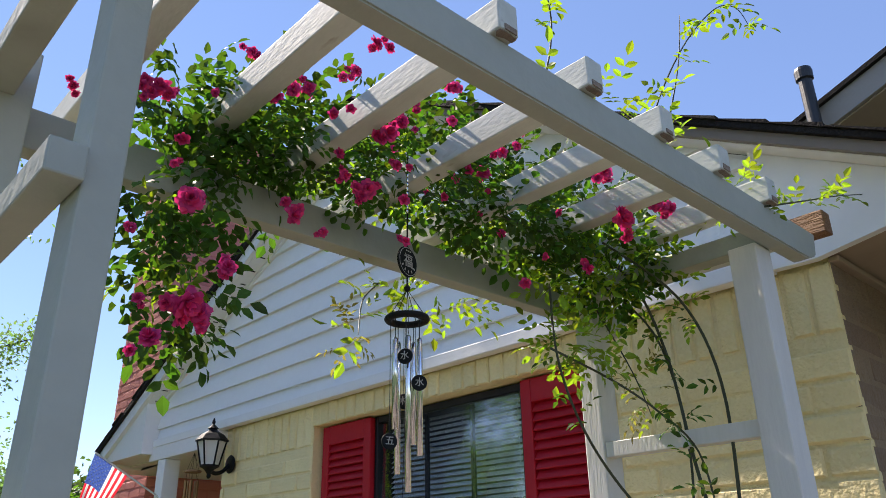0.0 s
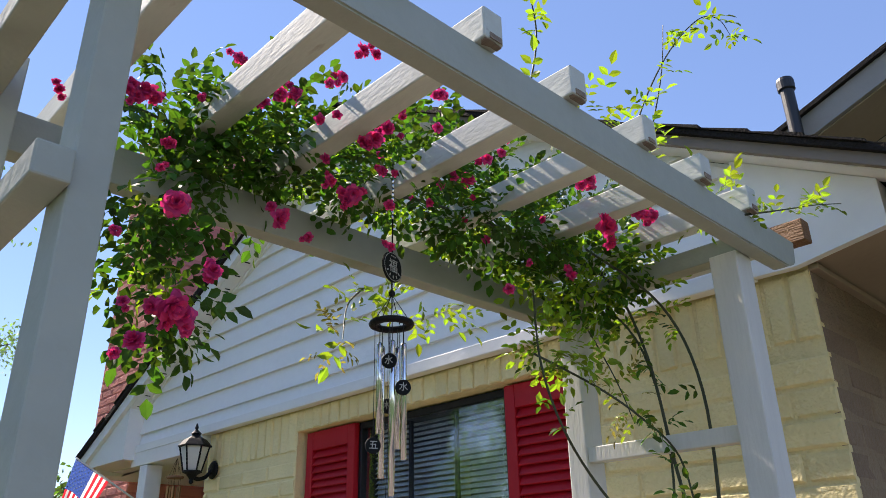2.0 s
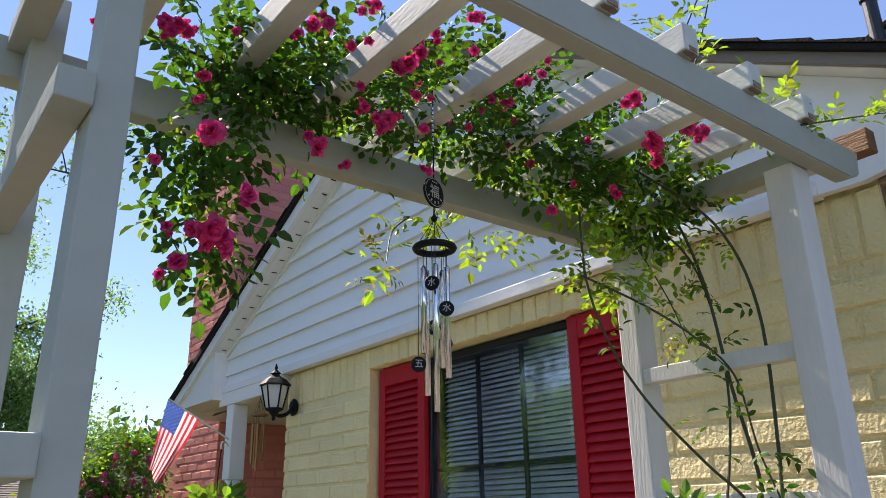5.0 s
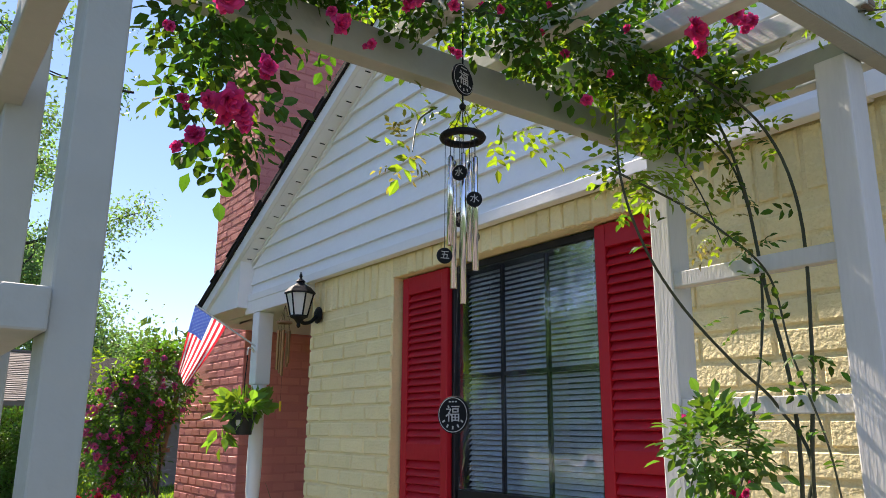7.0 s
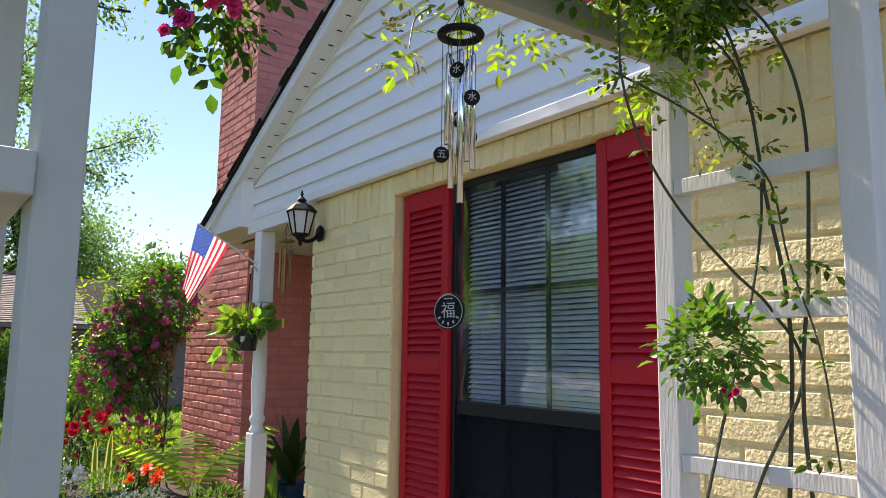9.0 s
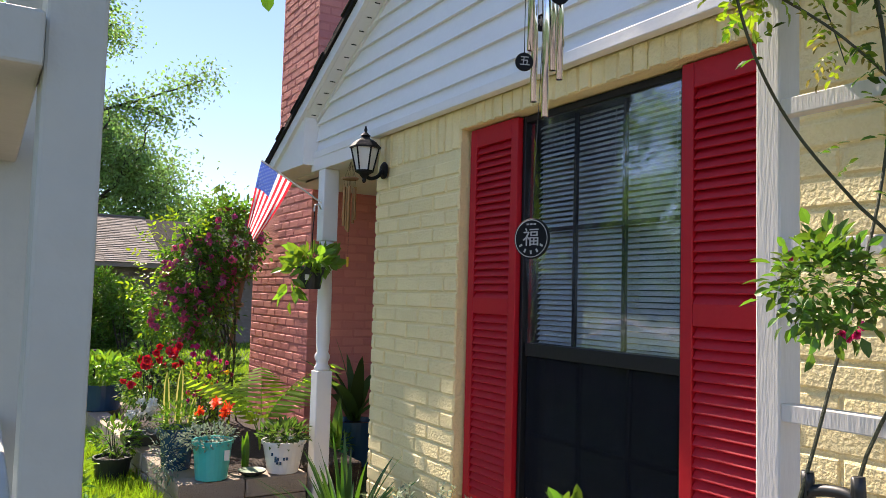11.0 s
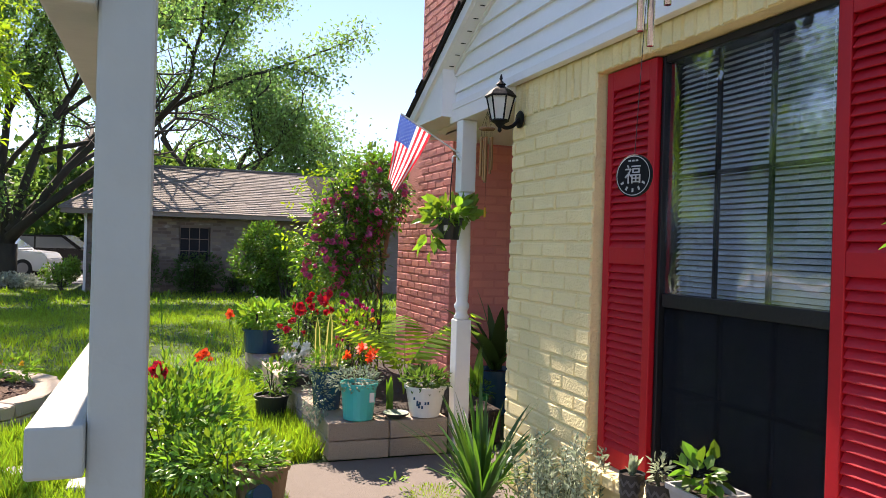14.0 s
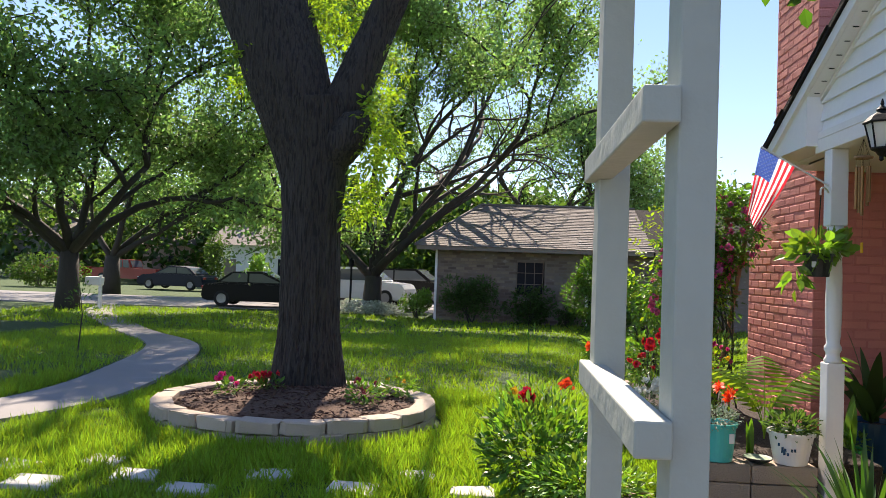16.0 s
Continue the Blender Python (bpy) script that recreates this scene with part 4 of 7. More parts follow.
p, d, s, u = sprigs(np.concatenate([np.array(q) for q in tw[0]]), np.concatenate([np.array(q) for q in tw[1]]), 0.023, R)
tagged(scatter("cane_leaves", p, d, s, 0.72, M_LEAF, rose, "leaf sprigs along the canes", seed=4, up=u), kind="stuff")
# the canopy lies over the far beam, the canes stand against the trellis
lie = Matrix(((1.0286, -0.0162, 0.0195, -0.0072), (-0.008, 1.0151, -0.0104, 0.0642), (-0.0248, -0.0017, 1.035, -0.0302), (0, 0, 0, 1)))
for ob in rose.children:
    ob.data.transform(Matrix.Translation((0.002, 0.033, -0.014)) if ob.name.startswith("cane") and min(v.co.z for v in ob.data.vertices) < 1.5 else lie)
# low bushy growth by the trellis
q, v = ball(R, 120, (1.49, 0.99, 1.405), (0.06, 0.06, 0.046))
p, d, s, u = sprigs(q, unit(v + R.normal(size=v.shape) * 0.3), 0.026, R)
tagged(scatter("lower_foliage", p, d, s, 0.8, M_BUSH, rose, "bright green leaf cluster at mid height", seed=5, up=u), kind="stuff")
for at, r in (((1.50, 1.065, 1.46), 0.012), ((1.49, 0.955, 1.325), 0.010), ((1.49, 0.942, 1.332), 0.011), ((1.49, 0.930, 1.345), 0.010), ((1.49, 0.965, 1.330), 0.009)):
    flower(rose, ROSES, at, r, rr, (-0.4, -1, 0.1))

# blooms: the hanging end, the crest and the sunny end
hanging = [(0.529, 1.022, 1.992, 0.024), (0.535, 1.003, 1.840, 0.026), (0.555, 1.013, 1.835, 0.020), (0.507, 1.040, 1.798, 0.019), (0.496, 1.068, 1.855, 0.011), (0.584, 1.003, 1.901, 0.016), (0.483, 1.068, 2.177, 0.019), (0.471, 1.068, 2.160, 0.014), (0.497, 1.068, 2.171, 0.014),
           (0.464, 1.040, 1.936, 0.009), (0.538, 1.095, 2.122, 0.012), (0.529, 1.095, 2.077, 0.009), (0.381, 1.114, 2.154, 0.010), (0.386, 1.114, 2.144, 0.008)]
crest = [(0.744, 1.114, 2.069, 0.021), (0.803, 1.114, 2.054, 0.011), (0.652, 1.132, 2.360, 0.014), (0.593, 1.132, 2.248, 0.009), (0.674, 1.114, 2.276, 0.014), (0.696, 1.114, 2.277, 0.015), (0.727, 1.114, 2.309, 0.018), (0.759, 1.114, 2.327, 0.016), (0.920, 1.132, 2.521, 0.018),
         (0.956, 1.132, 2.526, 0.016), (0.860, 1.114, 2.412, 0.016), (0.839, 1.040, 2.119, 0.021), (0.828, 1.040, 2.105, 0.015), (0.792, 1.040, 2.129, 0.014), (0.869, 1.022, 2.234, 0.022), (0.899, 1.022, 2.270, 0.016), (0.888, 1.022, 2.176, 0.013), (0.889, 1.003, 2.101, 0.013)]
sunny = [(0.946, 1.068, 2.062, 0.012), (0.946, 1.040, 2.340, 0.014), (1.052, 1.040, 2.424, 0.016), (1.110, 1.022, 2.238, 0.017), (1.163, 1.022, 2.307, 0.017), (1.212, 1.022, 2.342, 0.013), (1.067, 1.022, 2.230, 0.011), (1.426, 0.921, 2.201, 0.028), (1.414, 0.948, 2.322, 0.022),
         (1.546, 0.911, 2.275, 0.024), (1.606, 0.911, 2.282, 0.021), (1.356, 0.976, 2.088, 0.017), (1.222, 1.031, 2.039, 0.015), (1.290, 1.031, 2.113, 0.010), (1.233, 1.022, 2.382, 0.011)]
for x, y, z, r in hanging + crest + sunny:
    flower(rose, ROSES, (x, y, z), r, rr, (rr.uniform(-0.8, 0.2), rr.uniform(-1.2, -0.5), rr.uniform(-0.5, 0.4)))
    for k in range(2 if r > 0.0135 else 1):
        flower(rose, ROSES, (x + rr.uniform(-1.1, 1.1) * r, y + rr.uniform(0, 0.6) * r, z + rr.uniform(-1.1, 1.1) * r), r * rr.uniform(0.55, 0.8), rr, (rr.uniform(-1, 0.5), rr.uniform(-1.2, -0.3), rr.uniform(-0.8, 0.5)))
for k in range(30):
    x = rr.uniform(0.75, 1.62)
    flower(rose, ROSES, (x, rr.uniform(1.02, 1.16), 2.22 + rr.uniform(-0.03, 0.16)), rr.uniform(0.008, 0.014), rr, (rr.uniform(-0.8, 0.2), rr.uniform(-1.2, -0.5), rr.uniform(-0.7, 0.3)))

# ---- wind chime ----
chime = thing("wind_chime", "silver tube wind chime with round black tags hanging from the arbor", "wind chime", at=(0.925, 1.0, 2.18))
CXY = (0.925, 1.0)
bm = bmesh.new()
seg, sec = 32, 8
rings = []
for i in range(seg):
    a = 2 * math.pi * i / seg
    rings.append([bm.verts.new((CXY[0] + (0.031 + 0.0075 * math.cos(b)) * math.cos(a), CXY[1] + (0.031 + 0.0075 * math.cos(b)) * math.sin(a), 1.902 + 0.006 * math.sin(b))) for b in (2 * math.pi * k / sec for k in range(sec))])
for i in range(seg):
    for k in range(sec):
        bm.faces.new((rings[i][k], rings[(i + 1) % seg][k], rings[(i + 1) % seg][(k + 1) % sec], rings[i][(k + 1) % sec]))
part("ring", bm, M_BLACK, chime, "black wooden ring", smooth=True)
part("cord", tb([(CXY[0], 1.0, 2.21), (CXY[0], 1.0, 1.955)], 0.0016, 6), M_BLACK, chime)
bm = bmesh.new()
lathe(bm, [(0.001, 0), (0.005, 0.003), (0.006, 0.008), (0.002, 0.013)], 10, (CXY[0], 1.0, 1.95))
part("knot", bm, M_BLACK, chime)
bm = bmesh.new()
for k in range(9):
    bm2 = bmesh.ops.create_uvsphere(bm, u_segments=6, v_segments=4, radius=0.0028)["verts"]
    for v in bm2:
        v.co = Vector((v.co.x, v.co.y, v.co.z * 1.5)) + Vector((CXY[0], 1.0, 2.10 + k * 0.009))
part("chain", bm, M_SILVERMETAL, chime, "small silver link chain")
tubes = ((20, 0.0, 1.70), (95, 0.0, 1.655), (165, 0.0, 1.72), (235, 0.0, 1.625), (305, 0.0, 1.68))
for a, _, zb in tubes:
    x, y = CXY[0] + 0.021 * math.cos(radians(a)), CXY[1] + 0.021 * math.sin(radians(a))
    part("string", tb([(CXY[0], 1.0, 1.955), (CXY[0] + 0.031 * math.cos(radians(a)), 1.0 + 0.031 * math.sin(radians(a)), 1.905)], 0.0007, 4), M_BLACK, chime)
    part("string", tb([(x, y, 1.9), (x, y, 1.86)], 0.0007, 4), M_BLACK, chime)
    bm = lt([(0.0040, zb), (0.0048, zb), (0.0048, 1.865), (0.003, 1.868)], 16, (x, y, 0))
    part("tube", bm, M_SILVERMETAL, chime, "polished aluminium tube", smooth=True)


def text_mesh(body, size):
    c = bpy.data.curves.new("writing", "FONT")
    c.body, c.size, c.align_x, c.align_y, c.extrude = body, size, "CENTER", "CENTER", 0.0004
    o = new("writing", c)
    dg = bpy.context.evaluated_depsgraph_get()
    me = bpy.data.meshes.new_from_object(o.evaluated_get(dg))
    bpy.data.objects.remove(o)
    return me


M_TAGWHITE = mat("white_printed_ink", (0.40, 0.40, 0.385), 0.6, 0.05, 6, 60, 0.0)
M_TAGBLACK = mat("black_lacquered_tag", (0.006, 0.007, 0.008), 0.6, 0.2, 20, 90, 0.1, 60, spec=0.15)


def tag(at, r, yaw, body, big):
    m = pose(*at, 90, 0, yaw)
    bm = lt([(r * 0.94, -0.0022), (r, -0.0014), (r, 0.0014), (r * 0.94, 0.0022)], 32)
    bm.transform(m)
    disc = part("tag", bm, M_TAGBLACK, chime, "round black tag with white writing")
    me = text_mesh(body, r * (0.95 if big else 1.2))
    me.materials.clear()
    me.materials.append(M_TAGWHITE)
    for side, turn in ((0.0026, 0), (-0.0026, 180)):
        ob = new("writing", me)
        ob.parent = disc
        ob.matrix_basis = m @ pose(0, 0, 0, 0, turn, 0) @ pose(0, 0.0, 0.0026)
    if big:
        for sgn, turn in ((1, 0), (-1, 180)):
            bm = bmesh.new()
            n = 40
            vs = [[bm.verts.new((q * r * math.cos(2 * math.pi * i / n), q * r * math.sin(2 * math.pi * i / n), 0)) for i in range(n)] for q in (0.89, 0.93)]
            for i in range(n):
                bm.faces.new((vs[0][i], vs[0][(i + 1) % n], vs[1][(i + 1) % n], vs[1][i]))
            for i in range(5):
                a = -150 + i * 30
                box(bm, (-0.05 * r, -0.09 * r, -0.0001), (0.05 * r, 0.09 * r, 0.0001), 0, pose(0.68 * r * math.cos(radians(a)), 0.68 * r * math.sin(radians(a)), 0, 0, 0, a + 90))
            for i in (-1, 0, 1):
                box(bm, (-0.07 * r, -0.04 * r, -0.0001), (0.07 * r, 0.04 * r, 0.0001), 0, pose(i * 0.2 * r, 0.70 * r, 0))
            bm.transform(m @ pose(0, 0, 0, 0, turn, 0) @ pose(0, 0, 0.0026))
            part("printed_border", bm, M_TAGWHITE, disc)
    return disc


tag((0.925, 1.0, 2.005), 0.0275, 14, "\u798f", True)
tag((0.890, 0.975, 1.460), 0.0265, -70, "\u798f", True)
part("string", tb([(0.925, 1.0, 1.955), (0.912, 0.99, 1.72), (0.890, 0.975, 1.487)], 0.0006, 4), M_BLACK, chime)
for x, y, z, yaw, b in ((0.900, 0.975, 1.83, -60, "\u6c34"), (0.925, 0.97, 1.79, -30, "\u6c34"), (0.960, 1.02, 1.745, -40, "\u6728"), (0.935, 1.02, 1.77, -75, "\u6728"), (0.89, 1.0, 1.70, -20, "\u4e94")):
    tag((x, y, z), 0.0125, yaw, b, False)
    part("string", tb([(x, y, 1.9), (x, y, z + 0.0125)], 0.0006, 4), M_BLACK, chime)

# the whole chime at its true size under the far beam
chime.matrix_basis = Matrix.Translation((1.02, 1.15, 1.953)) @ Matrix.Scale(1.115, 4) @ Matrix.Translation((-0.925, -1.0, -1.902)) @ chime.matrix_basis


# ---- porch: post, lantern, hanging basket, flag, bamboo chime ----
PX, PY = 2.245, 4.95
pp = thing("porch_post", "white turned wooden porch post with square base and top", "post", at=(PX, PY, 0.1))
part("base_block", bx((PX - 0.053, PY - 0.053, 0.0), (PX + 0.053, PY + 0.053, 0.87), 0.006), M_TRIM, pp)
part("top_block", bx((PX - 0.053, PY - 0.053, 1.72), (PX + 0.053, PY + 0.053, 2.198), 0.006), M_TRIM, pp)
prof = [(0.050, 0.871), (0.052, 0.89), (0.040, 0.91), (0.040, 0.93), (0.050, 0.95), (0.050, 0.97), (0.038, 0.99), (0.044, 1.05), (0.048, 1.2), (0.046, 1.4), (0.042, 1.52), (0.050, 1.54), (0.050, 1.56),
        (0.042, 1.58), (0.042, 1.62), (0.051, 1.64), (0.051, 1.66), (0.044, 1.68), (0.050, 1.719)]
part("turned_shaft", lt(prof, 28, (PX, PY, 0)), M_TRIM, pp, smooth=True)

lan = thing("wall_lantern", "black wall lantern with frosted glass panes on a curved arm", "wall lantern", at=(2.238, 4.11, 2.09))
LX, LY = 2.105, 4.10
part("wall_plate", lt([(0.001, 0), (0.045, 0.0), (0.05, 0.008), (0.04, 0.016), (0.02, 0.02)], 20), M_BLACK, lan).matrix_basis = pose(2.238, 4.11, 2.085, 0, -90, 0)
part("arm", tb(spline([(2.225, 4.11, 2.085), (2.19, 4.108, 2.045), (2.14, 4.103, 2.03), (LX, LY, 2.05)], 5), 0.011, 10), M_BLACK, lan, smooth=True)
part("bottom_cup", lt([(0.004, 2.0), (0.012, 2.01), (0.010, 2.025), (0.03, 2.05), (0.052, 2.062), (0.052, 2.07)], 20, (LX, LY, 0)), M_BLACK, lan)
part("roof_cap", lt([(0.088, 2.195), (0.09, 2.203), (0.060, 2.235), (0.025, 2.255), (0.022, 2.262), (0.03, 2.268), (0.006, 2.29), (0.010, 2.30), (0.003, 2.325)], 6, (LX, LY, 0)), M_BLACK, lan)
for k in range(6):
    a, b = (2 * math.pi * (k + 0.5) / 6, 2 * math.pi * (k + 1.5) / 6)
    lo = (LX + 0.048 * math.cos(a), LY + 0.048 * math.sin(a), 2.07)
    hi = (LX + 0.078 * math.cos(a), LY + 0.078 * math.sin(a), 2.198)
    part("rib", tb([lo, hi], 0.005, 6), M_BLACK, lan)
    bm = bmesh.new()
    q = [(LX + r * math.cos(t), LY + r * math.sin(t), zz) for r, zz, t in ((0.046, 2.071, a), (0.046, 2.071, b), (0.075, 2.196, b), (0.075, 2.196, a))]
    q2 = [(LX + (c[0] - LX) * 0.95, LY + (c[1] - LY) * 0.95, c[2]) for c in q]
    va, vb = [bm.verts.new(c) for c in q], [bm.verts.new(c) for c in q2]
    bm.faces.new(va), bm.faces.new(vb[::-1])
    for i in range(4):
        bm.faces.new((va[i], vb[i], vb[(i + 1) % 4], va[(i + 1) % 4]))
    part("pane", bm, M_FROST, lan, "frosted glass pane")

bam = thing("bamboo_chime", "bamboo wind chime hanging under the porch beam", "wind chime", at=(2.20, 4.50, 2.20))
part("disc", lt([(0.045, 0), (0.05, 0.004), (0.05, 0.012), (0.03, 0.016)], 18, (2.20, 4.50, 2.075)), M_WOODPOT, bam)
for k, l in enumerate((0.22, 0.26, 0.24, 0.28, 0.2)):
    a = 2 * math.pi * k / 5 + 0.4
    x, y = 2.20 + 0.034 * math.cos(a), 4.50 + 0.034 * math.sin(a)
    part("string", tb([(x, y, 2.08), (x, y, 2.03)], 0.001, 4), M_BLACK, bam)
    part("string", tb([(x, y, 2.09), (2.20, 4.50, 2.19)], 0.001, 4), M_BLACK, bam)
    part("tube", lt([(0.007, 2.03 - l), (0.009, 2.03 - l), (0.009, 1.95), (0.010, 1.952), (0.009, 1.955), (0.009, 2.03)], 12, (x, y, 0)), M_BRONZE, bam)
part("string", tb([(2.20, 4.50, 2.07), (2.20, 4.50, 1.60)], 0.0008, 4), M_BLACK, bam)
part("sail", bx((2.197, 4.488, 1.54), (2.203, 4.512, 1.60), 0.002), M_YELLOW, bam, "small yellow sail")

bas = thing("hanging_basket", "black hanging pot with trailing green leaves by the porch post", "hanging plant", at=(2.085, 4.80, 1.40))
part("pot", lt([(0.058, 1.405), (0.062, 1.40), (0.083, 1.525), (0.090, 1.527), (0.090, 1.54), (0.08, 1.538), (0.075, 1.52)], 22, (2.085, 4.80, 0)), M_BLACKPOT, bas, "black plastic pot")
part("label", bx((2.02, 4.727, 1.455), (2.045, 4.731, 1.49)), M_WHITEPOT, bas, "small white pot label")
part("hanger", tb([(2.085, 4.80, 1.53), (2.09, 4.81, 1.75), (2.11, 4.84, 1.90)], 0.0035, 6), M_BLACK, bas)
part("hook", tb(spline([(2.19, 4.93, 1.93), (2.15, 4.88, 1.95), (2.11, 4.84, 1.94), (2.105, 4.835, 1.90)], 4), 0.006, 6), M_TRIM, bas, "white bracket hook")
R2 = np.random.default_rng(23)
q, v = ball(R2, 120, (2.085, 4.80, 1.575), (0.145, 0.14, 0.075))
tagged(scatter("leaves", q, unit(v + np.array([0, 0, 0.2]) + R2.normal(size=v.shape) * 0.4), R2.uniform(0.065, 0.12, 120), 0.85, M_LIME, bas, "glossy light green leaves", seed=6), kind="stuff")
q, v = ball(R2, 13, (1.95, 4.80, 1.45), (0.05, 0.06, 0.15))
tagged(scatter("trailing_leaves", q, unit(v + np.array([0, 0, -0.8])), R2.uniform(0.08, 0.13, 13), 0.8, M_LIME, bas, "trailing leaves", seed=7), kind="stuff")

# flag on a short pole: stripes run from the pole to the free edge
flag = thing("flag", "small American flag drooping from a short pole on the porch post", "flag", at=(2.19, 4.92, 1.96))
tip, foot = Vector((1.765, 4.90, 2.20)), Vector((2.195, 4.93, 1.97))
part("pole", tb([foot, tip], 0.006, 8), M_WHITEPOT, flag)
M_FRED = mat("flag_red_cloth", (0.68, 0.03, 0.05), 0.8, 0.06, 10, 90, 0.2, 90, translucent=0.62)
M_FWHITE = mat("flag_white_cloth", (0.84, 0.84, 0.84), 0.8, 0.05, 10, 90, 0.2, 90, translucent=0.62)
M_FBLUE = mat("flag_blue_cloth", (0.05, 0.10, 0.36), 0.8, 0.06, 10, 90, 0.2, 90, translucent=0.62)
hoist = (foot - tip).normalized() * 0.245
fall = Vector((-0.085, 0.0, -0.435))


def cloth(u, v, lift=0.0):
    """u down the pole from its tip, v along the fly; both 0..1."""
    sway = 0.020 * math.sin(u * 9 + v * 3) * v + 0.012 * math.sin(u * 17 + 1.3) * v
    sag = -0.06 * v * v * (u - 0.2)
    return tip + hoist * (u * (1 - 0.45 * v)) + fall * v + Vector((0.25 * sway + sag, sway + lift, 0.02 * math.sin(u * 6) * v))


def patch(name, u0, u1, v0, v1, material, lift=0.0, label=""):
    bm = bmesh.new()
    n, k = 4, 14
    g = [[bm.verts.new(cloth(u0 + (u1 - u0) * i / n, v0 + (v1 - v0) * j / k, lift)) for j in range(k + 1)] for i in range(n + 1)]
    for i in range(n):
        for j in range(k):
            bm.faces.new((g[i][j], g[i][j + 1], g[i + 1][j + 1], g[i + 1][j]))
    return part(name, bm, material, flag, label, smooth=True)


for i in range(13):
    patch("stripe", i / 13, (i + 1) / 13, 0.40 if i < 7 else 0.0, 1.0, M_FRED if i % 2 == 0 else M_FWHITE)
canton = patch("canton", 0.0, 7 / 13, 0.0, 0.40, M_FBLUE, label="blue canton with white stars")
for lift in (-0.002, 0.002):
    bm = bmesh.new()
    for r_ in range(9):
        for c_ in range(6 if r_ % 2 == 0 else 5):
            u, v = (r_ + 0.7) / 9.6 * 7 / 13, ((c_ + (0.5 if r_ % 2 == 0 else 1.0)) / 6.2) * 0.40
            o = cloth(u, v, lift)
            eu, ev = (cloth(u + 0.02, v, lift) - o).normalized(), (cloth(u, v + 0.02, lift) - o).normalized()
            vs = []
            for k in range(10):
                rad = 0.0062 if k % 2 == 0 else 0.0026
                a = 2 * math.pi * k / 10
                vs.append(bm.verts.new(o + rad * (math.cos(a) * eu + math.sin(a) * ev)))
            bm.faces.new(vs)
    part("star_field", bm, M_FWHITE, canton)

# ---- raised bed by the porch ----
bed = thing("raised_bed", "raised garden bed edged with tan concrete blocks", "garden bed", kind="structure", at=(1.7, 6, 0))
part("soil", bx((1.52, 5.02, 0.0), (2.60, 8.25, 0.235), 0.02), M_SOIL, bed, "dark potting soil")
blk = []
for k in range(3):
    r3 = random.Random(k)
    bmb = bx((-0.195, -0.085, -0.058), (0.195, 0.085, 0.058), 0.008)
    for v in bmb.verts:
        v.co += Vector((r3.uniform(-1, 1), r3.uniform(-1, 1), r3.uniform(-1, 1))) * 0.003
    me = bpy.data.meshes.new("block")
    bmb.to_mesh(me)
    bmb.free()
    me.materials.append(M_BLOCK)
    blk.append(me)
r4 = random.Random(8)
def block(at, turn, name="block"):
    ob = new(name, r4.choice(blk))
    ob.matrix_world = pose(*at, 0, 0, turn + r4.uniform(-1, 1))
    ob.parent = bed
    ob.matrix_parent_inverse = bed.matrix_basis.inverted()
    return ob
for z in (0.059, 0.178):
    for k in range(2):
        block((1.545 + k * 0.398, 4.95, z), 0)
    for k in range(8):
        block((1.435 - 0.025 * k, 5.24 + k * 0.397, z), 90 + 3.5)
    block((1.40, 8.35, z), 0)


def pot(name, label, at, r, h, material, taper=0.78, rim=True, soil=True, handle=False):
    root = thing(name, label, "flower pot", at=at)
    x, y, z = at
    pr = [(r * taper * 0.97, z + 0.001), (r * taper, z + 0.004), (r * 0.97, z + h * 0.9)]
    pr += [(r * 1.04, z + h * 0.905), (r * 1.05, z + h), (r * 0.95, z + h), (r * 0.92, z + h * 0.9)] if rim else [(r, z + h), (r * 0.95, z + h), (r * 0.93, z + h * 0.9)]
    bm = bmesh.new()
    lathe(bm, pr, 28, (x, y, 0))
    part("body", bm, material, root, smooth=False)
    if soil:
        part("soil", lt([(r * 0.90, z + h * 0.86), (r * 0.915, z + h * 0.895), (r * 0.3, z + h * 0.91)], 20, (x, y, 0)), M_SOIL, root, "dark soil")
    return root


def leafy(root, name, c, r, n, size, material, seed, width=0.7, up=0.5, shape="leaf", label="", stems=0, inner=0.3):
    g = np.random.default_rng(seed)
    q, v = ball(g, n, c, r, inner)
    d = unit(v + np.array([0, 0, up * 0.6]) + g.normal(size=v.shape) * 0.35)
    ob = scatter(name, q, d, g.uniform(0.6, 1.3, n) * size, width, material, root, label, shape, seed, np.array([0, 0, 1.0]) + v * 0.4 + g.normal(size=v.shape) * 0.25)
    tagged(ob, kind="stuff")
    if stems:
        rs = random.Random(seed)
        bm = bmesh.new()
        for k in range(stems):
            a = g.integers(0, n)
            b = Vector((c[0] + rs.uniform(-0.2, 0.2) * r[0], c[1] + rs.uniform(-0.2, 0.2) * r[1], max(0.0, c[2] - r[2] * 1.15)))
            e = Vector(q[a])
            tube(bm, [b, b.lerp(e, 0.5) + Vector((0, 0, 0.1 * r[2])), e], [0.006, 0.004, 0.002], 5)
        tagged(part("stem", bm, M_STEM, root), kind="stuff")
    return q, v


